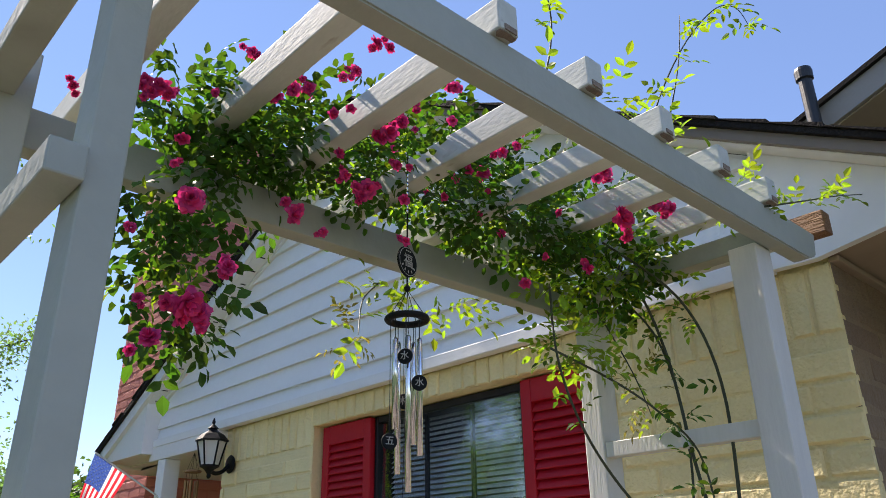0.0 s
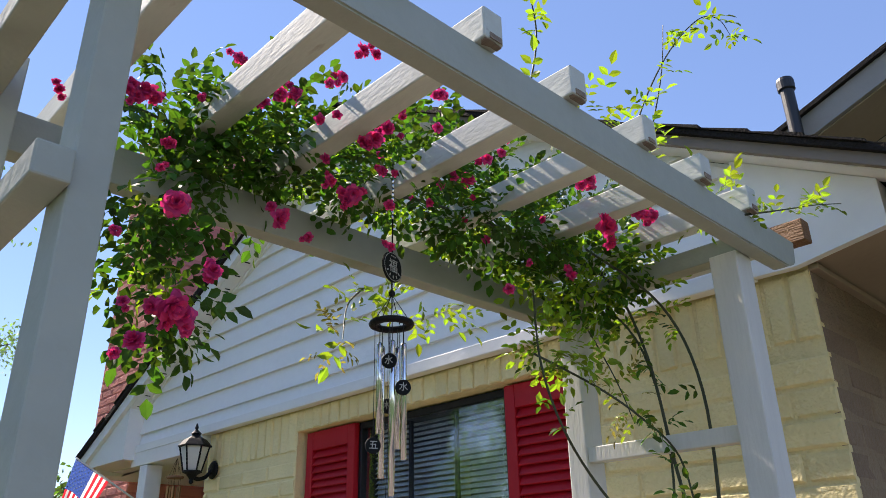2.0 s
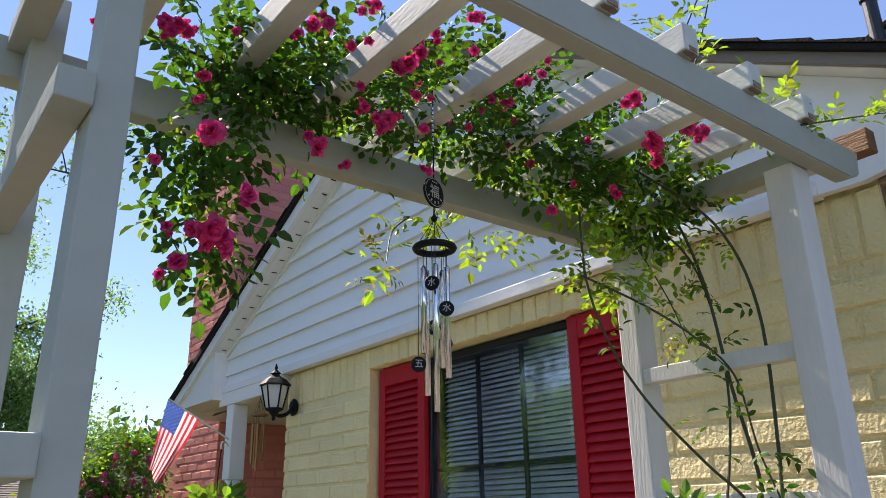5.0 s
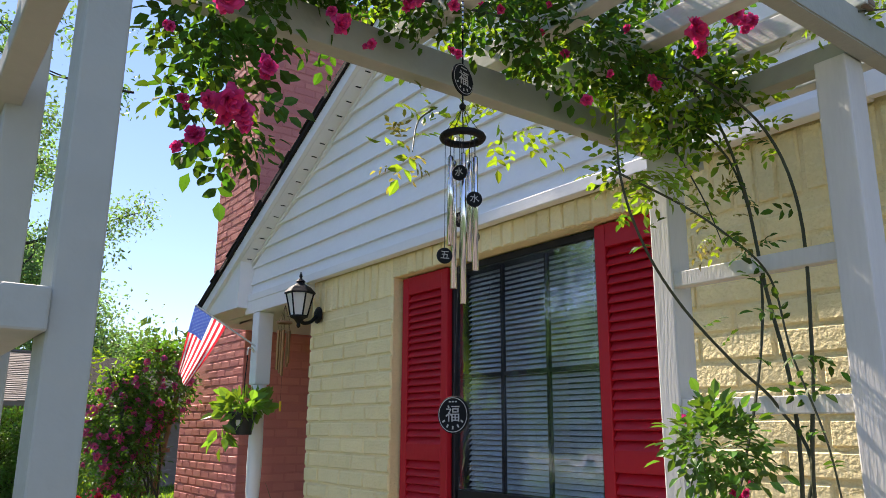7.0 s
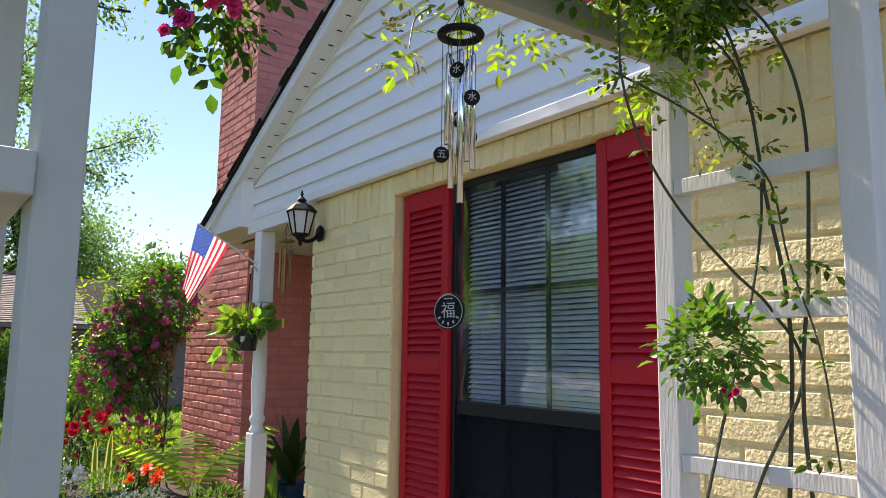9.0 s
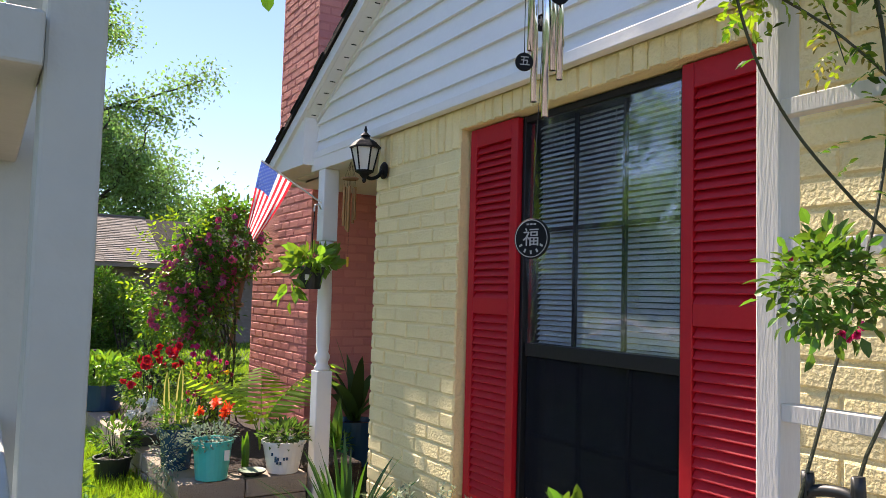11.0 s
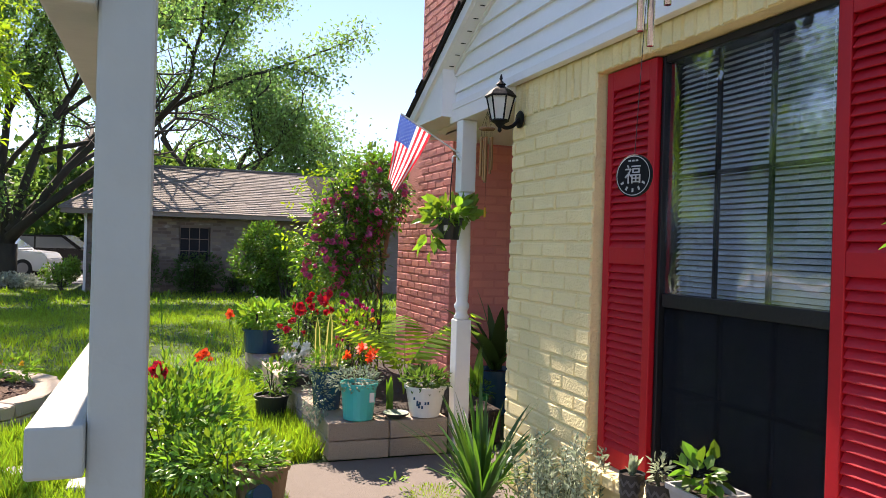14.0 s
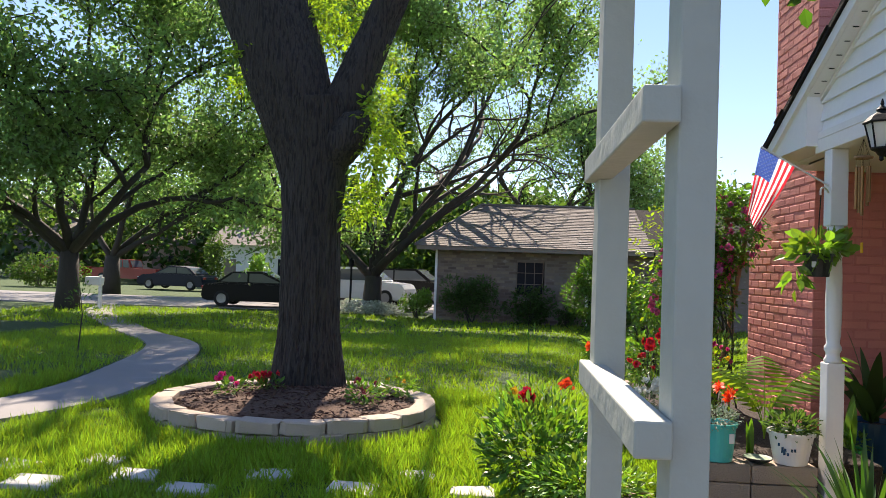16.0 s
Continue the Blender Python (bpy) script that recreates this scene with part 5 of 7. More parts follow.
def straps(root, name, at, n, length, width, material, seed, spread=0.9, curl=0.5):
    """Long arching blade leaves from one crown, joined into one part."""
    rs = random.Random(seed)
    bm = bmesh.new()
    for k in range(n):
        a, lean = rs.uniform(0, 6.283), rs.uniform(0.1, 1.0) * spread
        L = length * rs.uniform(0.65, 1.1)
        w = width * rs.uniform(0.8, 1.2)
        dx, dy = math.cos(a), math.sin(a)
        prev = None
        m = 9
        for i in range(m + 1):
            t = i / m
            out = L * (lean * t * 0.55 + curl * lean * t * t * 0.5)
            zz = L * (t * math.cos(lean * 0.6) - curl * lean * t * t * 0.55)
            ww = w * (0.75 + 0.8 * t - 1.5 * t * t) * (1.0 if t < 0.999 else 0.05)
            c = Vector((at[0] + dx * out, at[1] + dy * out, at[2] + zz))
            s = Vector((-dy, dx, 0)) * ww / 2
            row = [bm.verts.new(c - s + Vector((0, 0, ww * 0.18))), bm.verts.new(c), bm.verts.new(c + s + Vector((0, 0, ww * 0.18)))]
            if prev:
                bm.faces.new((prev[0], prev[1], row[1], row[0])), bm.faces.new((prev[1], prev[2], row[2], row[1]))
            prev = row
    return part(name, bm, material, root, smooth=True)


rp = random.Random(77)
# on the blocks
t1 = pot("teal_pot", "teal glazed pot with trailing fine foliage on the block edge", (1.555, 4.95, 0.238), 0.118, 0.235, M_TEAL, 0.80)
leafy(t1, "foliage", (1.53, 4.95, 0.49), (0.17, 0.14, 0.075), 520, 0.030, M_SILVER, 31, 0.6, 0.2, label="fine grey-green foliage")
part("label", bx((1.60, 4.842, 0.36), (1.63, 4.848, 0.42)), M_WHITEPOT, t1, "small paper label")
t2 = pot("blue_pot", "blue glazed pot behind the teal pot", (1.42, 5.30, 0.238), 0.11, 0.26, M_NAVY, 0.8)
leafy(t2, "foliage", (1.42, 5.30, 0.55), (0.15, 0.14, 0.10), 420, 0.034, M_BUSH, 32, 0.6, 0.4)
leafy(t2, "trailing_foliage", (1.33, 5.15, 0.34), (0.10, 0.14, 0.18), 380, 0.026, M_SILVER, 33, 0.55, -0.2, label="trailing silver-green stems")
t3 = pot("white_pot", "white glazed pot with blue flower motif", (2.005, 4.95, 0.238), 0.135, 0.20, M_WHITEPOT, 0.72)
leafy(t3, "foliage", (2.005, 4.95, 0.47), (0.15, 0.15, 0.07), 320, 0.055, M_TREE_D, 34, 0.55, 0.7, label="glossy dark leaves")
bm = bmesh.new()
for k in range(9):
    a = radians(-125 + rp.uniform(-20, 20) + (k - 4) * 5)
    zz = 0.238 + 0.10 + rp.uniform(-0.03, 0.03)
    box(bm, (-0.006, -0.002, -0.009), (0.006, 0.002, 0.009), 0, pose(2.005 + 0.121 * math.cos(a), 4.95 + 0.121 * math.sin(a), zz, rp.uniform(-8, 8), 0, math.degrees(a) + 90))
part("motif", bm, M_NAVY, t3, "painted blue flowers")
dish = thing("dish", "shallow black dish with a pale lining", "dish", at=(1.80, 4.93, 0.238))
part("bowl", lt([(0.045, 0.238), (0.085, 0.262), (0.088, 0.272), (0.084, 0.272), (0.05, 0.25)], 24, (1.80, 4.93, 0)), M_BLACKPOT, dish)
part("lining", lt([(0.081, 0.266), (0.0835, 0.2715), (0.05, 0.262)], 24, (1.80, 4.93, 0)), M_SILVER, dish, "pale lining")
aloe = thing("upright_leaf_plant", "plant with a few stiff upright green leaves", "plant", at=(1.80, 5.08, 0.235))
straps(aloe, "leaves", (1.80, 5.08, 0.235), 5, 0.26, 0.05, M_STRAP, 41, 0.35, 0.1)
M_YELLOWGREEN = mat("yellow_leaf_margin", (0.36, 0.35, 0.10), 0.4, 0.15, 8, 60, 0.0, 40, translucent=0.55)
snake = thing("snake_plant", "yellow-edged snake plant standing in the bed", "plant", at=(1.44, 5.52, 0.235))
def sheet(outline, y):
    """A thin upright blade, bowed a little along its middle."""
    bm = bmesh.new()
    m = len(outline) // 2
    vs = [bm.verts.new((x, y + (0.0 if i == m else 0.006), z)) for i, (x, z) in enumerate(outline)]
    for i in range(m):
        j = len(vs) - 1 - i
        bm.faces.new((vs[i], vs[i + 1], vs[j]) if i + 1 == j - 1 else (vs[i], vs[i + 1], vs[j - 1], vs[j]))
    return bm


for dx, h, lean, w in ((-0.035, 0.60, -0.02, 0.022), (0.020, 0.64, 0.02, 0.024), (0.075, 0.43, 0.06, 0.020)):
    out = lambda k: [(1.44 + dx + sx * k * w * f + lean * g_, 0.235 + h * g_) for sx, seq in ((-1, ((0.5, 0.0), (0.8, 0.3), (1.0, 0.6), (0.75, 0.85))), (0, ((0, 1.0 + 0.02 * (k - 1)),)), (1, ((0.75, 0.85), (1.0, 0.6), (0.8, 0.3), (0.5, 0.0)))) for f, g_ in seq]
    leaf = part("leaf", sheet(out(1.0), 5.518), M_YELLOWGREEN, snake, "yellow leaf margin")
    part("leaf_centre", sheet(out(0.55), 5.515), M_STRAP, leaf, "dark green banded centre")
lily = thing("orange_lily", "orange lily in bloom in the raised bed", "flower", at=(1.64, 5.2, 0.235))
straps(lily, "leaves", (1.64, 5.20, 0.235), 14, 0.34, 0.022, M_STRAP, 42, 0.8, 0.5)
for k in range(7):
    flower(lily, ORANGES, (1.60 + rp.uniform(-0.09, 0.09), 5.14 + rp.uniform(-0.04, 0.04), 0.62 + rp.uniform(-0.035, 0.05)), 0.056, rp)
wf = thing("white_flower_tray", "black tray of white flowers on the bed edge", "planter", at=(1.36, 6.2, 0.238))
part("tray", bx((1.24, 6.08, 0.238), (1.50, 6.34, 0.32), 0.01), M_BLACKPOT, wf)
leafy(wf, "foliage", (1.37, 6.2, 0.38), (0.13, 0.12, 0.08), 160, 0.04, M_SILVER, 35, 0.6, 0.5)
for k in range(12):
    flower(wf, WHITES, (1.34 + rp.uniform(-0.08, 0.10), 6.06 + rp.uniform(-0.06, 0.06), 0.52 + rp.uniform(-0.05, 0.06)), 0.05, rp)
bp = pot("blue_planter", "large dark blue planter with lime green leaves at the bed's end", (1.31, 8.02, 0.238), 0.195, 0.24, M_NAVY, 0.88)
leafy(bp, "foliage", (1.31, 8.0, 0.60), (0.24, 0.22, 0.13), 340, 0.095, M_LIME, 36, 0.75, 0.3, label="broad lime green leaves")
lamp_s = thing("garden_light", "small black solar garden light", "garden light", at=(1.30, 8.5, 0))
part("stake", tb([(1.30, 8.5, 0), (1.30, 8.5, 0.70)], 0.012, 8), M_BLACK, lamp_s)
part("cap", lt([(0.05, 0.70), (0.06, 0.72), (0.02, 0.76)], 14, (1.30, 8.5, 0)), M_BLACK, lamp_s)
# red rose bush and pink climber on a trellis
rb = thing("red_rose_bush", "red rose bush in bloom in the raised bed", "rose bush", at=(1.50, 6.5, 0.235))
q, v = leafy(rb, "foliage", (1.43, 6.42, 0.66), (0.23, 0.20, 0.25), 620, 0.046, M_BUSH, 37, 0.7, 0.2, stems=14)
for k in range(17):
    flower(rb, REDS, (1.46 + rp.uniform(-0.12, 0.18), 6.26 + rp.uniform(-0.12, 0.1), 0.84 + rp.uniform(-0.05, 0.13)), rp.uniform(0.036, 0.050), rp)
for k in range(5):
    flower(rb, REDS, (1.30 + rp.uniform(-0.1, 0.12), 6.24, 0.66 + rp.uniform(-0.04, 0.10)), rp.uniform(0.03, 0.04), rp)
mix_ = thing("pink_shrub", "pink flowering shrub in the raised bed", "shrub", at=(1.85, 6.0, 0.235))
leafy(mix_, "foliage", (1.72, 5.92, 0.64), (0.17, 0.16, 0.23), 560, 0.038, M_LEAF_NEW, 38, 0.65, 0.3, stems=10)
for k in range(22):
    flower(mix_, ROSES if k % 3 else YELLOWS, (1.72 + rp.uniform(-0.15, 0.15), 5.80 + rp.uniform(-0.06, 0.06), 0.72 + rp.uniform(-0.14, 0.16)), rp.uniform(0.016, 0.026), rp)
tr = thing("trellis", "weathered wooden ladder trellis leaning by the chimney", "trellis", at=(2.25, 6.85, 0.2))
for x0, x1 in ((1.98, 2.24), (2.11, 2.43)):
    part("upright", bx((-0.018, -0.012, 0), (0.018, 0.012, 1.9), 0.003, Matrix.Translation((x0, 7.04, 0.2)) @ Matrix.Rotation(math.atan2(x1 - x0, 2.0), 4, "Y")), M_WOODPOT, tr)
for z_ in (0.55, 0.9, 1.25, 1.6, 1.9):
    f = (z_ - 0.2) / 2.0
    part("rung", bx((1.98 + 0.26 * f - 0.05, 7.015, z_ - 0.018), (2.11 + 0.32 * f + 0.05, 7.027, z_ + 0.018), 0.003), M_WOODPOT, tr)
cr = thing("climbing_rose", "magenta climbing rose covering the wooden trellis", "climbing rose", at=(2.15, 7.0, 0.235))
R5 = np.random.default_rng(55)
pp_, dd_ = [], []
for c, r, n in (((2.17, 7.05, 1.82), (0.29, 0.22, 0.33), 620), ((1.93, 7.05, 1.53), (0.29, 0.22, 0.33), 620), ((1.74, 7.05, 1.18), (0.22, 0.2, 0.26), 300), ((2.12, 7.05, 2.06), (0.14, 0.12, 0.12), 60), ((2.02, 7.0, 1.18), (0.17, 0.2, 0.28), 240)):
    q, v = ball(R5, n, c, r, 0.4)
    pp_.append(q), dd_.append(unit(v + R5.normal(size=v.shape) * 0.4 + np.array([-0.1, -0.1, 0.0])))
p, d, s, u = sprigs(np.concatenate(pp_), np.concatenate(dd_), 0.046, R5)
tagged(scatter("foliage", p, d, s, 0.7, M_BUSH, cr, "mid-green rose leaves", seed=8, up=u), kind="stuff")
# outer shell in a lighter leaf colour, painting the sunlit edge and tips
q, v = ball(R5, 150, (1.80, 7.0, 1.50), (0.42, 0.26, 0.55), 0.75)
p, d, s, u = sprigs(q, unit(v + R5.normal(size=v.shape) * 0.4), 0.046, R5)
tagged(scatter("young_foliage", p, d, s, 0.7, M_LEAF_NEW, cr, "yellow-green leaf tips coloured lighter as sunlit", seed=88, up=u), kind="stuff")
for k in range(150):
    c, r = rp.choice((((2.17, 7.0, 1.78), (0.29, 0.24, 0.33)), ((1.92, 7.0, 1.51), (0.30, 0.24, 0.33)), ((1.73, 7.0, 1.18), (0.22, 0.2, 0.26)), ((1.87, 7.0, 1.46), (0.28, 0.22, 0.33))))
    a, b = rp.uniform(0, 6.283), rp.uniform(-1, 1)
    e = math.sqrt(1 - b * b)
    flower(cr, MAGENTAS, (c[0] + r[0] * e * math.cos(a), c[1] - abs(r[1] * e * math.sin(a)), c[2] + r[2] * b), rp.uniform(0.032, 0.050), rp)
for k in range(6):
    bm = bmesh.new()
    tube(bm, spline([(2.1 + rp.uniform(-0.1, 0.2), 6.95, 0.2), (2.15 + rp.uniform(-0.1, 0.1), 6.93, 0.8), (2.05 + rp.uniform(-0.2, 0.2), 6.96, 1.4), (2.0 + rp.uniform(-0.3, 0.3), 7.0, 1.9)], 5), 0.008, 6)
    part("cane", bm, M_STEM, cr)
lr = thing("rose_bush", "loose yellow-green rose bush with pink blooms under the trellis", "rose bush", at=(1.98, 6.68, 0.2))
leafy(lr, "foliage", (1.98, 6.68, 0.58), (0.30, 0.20, 0.34), 620, 0.052, M_LIME, 57, 0.65, 0.5, stems=10)
for k in range(18):
    flower(lr, ROSES, (1.98 + rp.uniform(-0.26, 0.26), 6.60 - rp.uniform(0.0, 0.14), 0.64 + rp.uniform(-0.2, 0.28)), rp.uniform(0.026, 0.038), rp)
palm = thing("potted_palm", "young palm with feathered yellow-green fronds", "palm", at=(1.98, 5.35, 0.235))
for k, (a, l) in enumerate(((5, 0.54), (25, 0.44), (172, 0.46), (120, 0.42), (80, 0.5))):
    bm = bmesh.new()
    ca, sa_ = math.cos(radians(a)), math.sin(radians(a))
    rach = [Vector((1.98 + ca * l * 0.85 * t * t + ca * l * 0.1 * t, 5.35 + sa_ * l * 0.6 * t * t, 0.30 + l * (1.55 * t - 0.50 * t * t))) for t in (i / 16 for i in range(17))]
    tube(bm, rach, [0.005 - 0.004 * i / 16 for i in range(17)], 5)
    for i in range(5, 17):
        dr = (rach[i] - rach[i - 1]).normalized()
        sd = dr.cross(Vector((0, 0, 1))).normalized()
        for sgn in (-1, 1):
            ll = 0.20 * math.sin(math.pi * (i - 3) / 15) + 0.04
            e = rach[i] + (dr * 0.55 + sd * sgn * 0.55 - Vector((0, 0, 0.45))).normalized() * ll
            w = dr * 0.009
            vs = [bm.verts.new(c_) for c_ in (rach[i] - w, rach[i] + w, rach[i].lerp(e, 0.5) + w * 1.4, e, rach[i].lerp(e, 0.5) - w * 1.4)]
            bm.faces.new(vs)
    part("frond", bm, M_SPROUT, palm)
# porch corner plants
pl = pot("dark_blue_pot", "dark blue pot with broad dark leaves on the porch", (2.95, 5.93, 0.0), 0.17, 0.36, M_NAVY, 0.8)
straps(pl, "leaves", (2.95, 5.93, 0.34), 11, 0.80, 0.15, M_TREE_D, 61, 1.1, 0.75)
gp = pot("green_pot", "bright green plastic pot with a yellow band on the porch", (2.64, 5.60, 0.0), 0.10, 0.22, M_GREENPOT, 0.85)
part("band", lt([(0.088, 0.03), (0.092, 0.031), (0.094, 0.075), (0.09, 0.076)], 24, (2.64, 5.60, 0)), M_YELLOW, gp, "yellow band")
straps(gp, "leaves", (2.64, 5.60, 0.2), 5, 0.42, 0.10, M_LIME, 62, 0.6, 0.4)
leafy(gp, "foliage", (2.65, 5.60, 0.26), (0.12, 0.12, 0.07), 90, 0.05, M_BUSH, 39, 0.6, 0.5)
fern = thing("strap_leaf_plant", "large clump of long green strap leaves by the wall", "plant", at=(1.86, 3.65, 0.0))
straps(fern, "leaves", (1.86, 3.65, 0.02), 54, 0.70, 0.040, M_STRAP_D, 63, 0.95, 0.6)
leafy(fern, "ground_foliage", (2.02, 3.95, 0.14), (0.20, 0.3, 0.12), 380, 0.035, M_BUSH, 64, 0.6, 0.4)
rosm = thing("rosemary", "grey-green rosemary bush against the brick wall", "herb", at=(2.08, 3.22, 0.0))
R6 = np.random.default_rng(66)
pp_, dd_ = [], []
bm = bmesh.new()
for k in range(46):
    b = Vector((2.06 + R6.normal(0, 0.06), 3.22 + R6.normal(0, 0.13), 0.02))
    e = b + Vector((R6.normal(0, 0.07), R6.normal(0, 0.08), R6.uniform(0.3, 0.52)))
    tube(bm, [b, e], [0.0018, 0.001], 4)
    for i in range(64):
        f = 0.12 + 0.88 * i / 64
        pp_.append(tuple(b.lerp(e, f)))
        dd_.append((R6.normal(), R6.normal(), 0.7))
tagged(part("stem", bm, M_STEM, rosm), kind="stuff")
tagged(scatter("needles", pp_, dd_, 0.036, 0.5, M_NEEDLE, rosm, "narrow grey-green needles", "simple", 9), kind="stuff")
# sill pots
for k, (y, r, h, sp) in enumerate(((2.76, 0.052, 0.105, 0), (2.62, 0.055, 0.105, 1))):
    sp_ = pot("succulent_pot", "patterned dark grey pot with a pale succulent on the sill", (2.15 + 0.03 * k - 0.03, y, 0.382), r, h, M_BLACKPOT, 0.85, rim=False)
    bm = bmesh.new()
    x_ = 2.15 + 0.03 * k - 0.03
    for j in range(40):
        a = 2 * math.pi * j / 20 + 0.15 * (j // 20)
        zz = 0.382 + (0.035 if j < 20 else 0.072)
        rad = r * (0.90 if j < 20 else 0.965)
        box(bm, (-0.004, -0.001, -0.014), (0.004, 0.001, 0.014), 0, pose(x_ + rad * math.cos(a), y + rad * math.sin(a), zz, 0, 0, math.degrees(a) + 90) @ pose(0, 0, 0, 0, 35 if j % 2 else -35, 0))
    part("pattern", bm, M_DARKGREY, sp_, "embossed grey pattern")
    if sp == 0:
        straps(sp_, "leaves", (x_, y, 0.475), 26, 0.085, 0.032, M_SUCC, 70, 1.2, 0.1)
    else:
        leafy(sp_, "leaves", (x_ - 0.01, y - 0.01, 0.535), (0.035, 0.045, 0.06), 70, 0.034, M_SUCC, 71, 0.55, 0.5, stems=4)
sq = thing("square_planter", "grey square planter with glossy round leaves on the sill", "planter", at=(2.15, 2.36, 0.382))
bm = bmesh.new()
lathe(bm, [(0.090, 0.382), (0.093, 0.385), (0.128, 0.525), (0.140, 0.527), (0.142, 0.547), (0.127, 0.547), (0.122, 0.520)], 4, (2.15, 2.36, 0))
part("box", bm, M_GREYPOT, sq)
part("soil", lt([(0.119, 0.508), (0.123, 0.521), (0.05, 0.528)], 4, (2.15, 2.36, 0)), M_SOIL, sq, "dark soil")
leafy(sq, "leaves", (2.15, 2.39, 0.585), (0.075, 0.09, 0.05), 46, 0.07, M_BUSH, 72, 1.05, 0.5, label="glossy rounded leaves")
# tool handle by the wall
tool = thing("cart_handle", "black tubular handle of a garden cart by the wall", "handle", at=(1.61, 1.05, 0))
part("grip", tb(spline([(1.62, 1.115, 0.0), (1.60, 1.098, 0.99), (1.60, 1.092, 1.035), (1.60, 1.07, 1.048), (1.60, 1.03, 1.052), (1.60, 1.008, 1.042), (1.60, 1.000, 1.0), (1.62, 0.985, 0.0)], 6), 0.011, 10), M_BLACKPOT, tool, smooth=True)

# ---- near shrub in pots and black pot on the grass ----
bs = thing("leafy_shrub", "dense green shrub with pale-edged leaves", "shrub", at=(0.42, 4.6, 0.0))
leafy(bs, "foliage", (0.42, 4.62, 0.33), (0.34, 0.32, 0.28), 900, 0.066, M_BUSH, 81, 0.85, 0.7, stems=18, inner=0.2)
leafy(bs, "young_growth", (0.44, 4.6, 0.40), (0.40, 0.36, 0.32), 520, 0.056, M_LIME, 82, 0.6, 1.0, inner=0.7, label="light green shoot tips")
lil = thing("daylily", "tall daylily stalks with orange and red blooms", "flower", at=(0.55, 4.9, 0))
straps(lil, "leaves", (0.58, 4.95, 0.0), 34, 0.85, 0.02, M_STRAP, 83, 0.75, 0.6)
bm = bmesh.new()
for x, y, h in ((0.36, 4.8, 0.97), (0.74, 4.9, 0.93), (0.62, 4.8, 0.72)):
    tube(bm, spline([(0.55, 4.88, 0.1), (x + 0.03, y, h * 0.6), (x, y, h)], 5), 0.0022, 5)
    for s_ in range(3):
        fx, fz = rp.uniform(-0.07, 0.07), rp.uniform(0.0, 0.12)
        tube(bm, [(x, y, h - 0.12 + fz * 0.5), (x + fx, y, h - 0.04 + fz)], 0.0018, 4)
        tube(bm, [(x + fx, y, h - 0.045 + fz), (x + fx * 1.1, y, h - 0.02 + fz), (x + fx * 1.15, y, h + fz)], [0.003, 0.006, 0.001], 5)
tagged(part("stalk", bm, M_STRAP, lil), kind="stuff")
for x, y, z_, ms in ((0.35, 4.58, 0.66, REDS), (0.33, 4.57, 0.64, REDS), (0.37, 4.56, 0.63, REDS), (0.59, 4.7, 0.71, ORANGES), (0.61, 4.7, 0.69, ORANGES), (0.57, 4.7, 0.69, ORANGES), (0.27, 4.6, 0.66, YELLOWS), (0.74, 4.88, 0.92, ORANGES)):
    flower(lil, ms, (x, y, z_), 0.042, rp, (-0.1, -1, 0.4))
geran = pot("scented_plant_pot", "brown pot with lobed bright green leaves at the patio edge", (0.86, 4.15, 0.0), 0.14, 0.22, M_WOODPOT, 0.8)
leafy(geran, "foliage", (0.66, 4.12, 0.26), (0.34, 0.25, 0.14), 900, 0.048, M_LIME, 84, 0.75, 0.3, stems=12, label="deeply lobed bright leaves")
cup = thing("blue_cup", "small light blue bucket lying by the plants", "bucket", at=(0.80, 4.02, 0.05))
part("body", lt([(0.04, 0.0), (0.055, 0.09), (0.05, 0.09)], 18), M_NAVY, cup).matrix_basis = pose(0.80, 4.0, 0.10, 70, 0, 30)
bk = pot("black_nursery_pot", "black nursery pot with a leafy plant on the grass", (1.14, 5.95, 0.0), 0.125, 0.215, M_BLACKPOT, 0.76)
leafy(bk, "foliage", (1.16, 5.95, 0.34), (0.16, 0.15, 0.13), 230, 0.055, M_BUSH, 85, 0.5, 0.5, stems=8)
seedl = thing("seedling", "small green seedling on the patio", "plant", at=(1.60, 4.20, 0))
leafy(seedl, "leaves", (1.60, 4.20, 0.05), (0.06, 0.06, 0.03), 14, 0.05, M_LIME, 86, 0.5, 0.4)
moss = thing("moss_clump", "clump of yellow-green moss on the patio", "moss", at=(1.72, 3.95, 0))
leafy(moss, "tuft", (1.72, 3.98, 0.03), (0.16, 0.12, 0.06), 900, 0.020, M_LEAF_NEW, 87, 0.4, 0.9, "simple")


# ---- trees ----
def grow(bm, p, d, length, radius, depth, rs, tips, bend=0.25, droop=0.0, kids=(2, 3), seg=7, shrink=0.62):
    pts, rad = [p], [radius]
    q = p.copy()
    n = 5
    for i in range(n):
        d = (d + Vector((rs.uniform(-1, 1), rs.uniform(-1, 1), rs.uniform(-0.7, 0.7) - droop)) * bend * 0.5).normalized()
        q = q + d * length / n
        pts.append(q.copy())
        rad.append(radius * (1 - 0.45 * (i + 1) / n))
    tube(bm, pts, rad, seg if depth > 1 else 5)
    if depth <= 1:
        tips.extend(pts[1:])
    elif depth == 2:
        tips.extend(pts[3:])
    if depth > 0:
        for k in range(rs.randint(*kids) + (1 if depth > 2 else 0)):
            at = pts[rs.randint(2, n)] if k else pts[-1]
            nd = (d + Vector((rs.uniform(-1, 1), rs.uniform(-1, 1), rs.uniform(-0.45, 0.65)))).normalized()
            grow(bm, at, nd, length * rs.uniform(0.55, 0.8), radius * 0.55 if k else radius * 0.55, depth - 1, rs, tips, bend, droop, kids, 6, shrink)


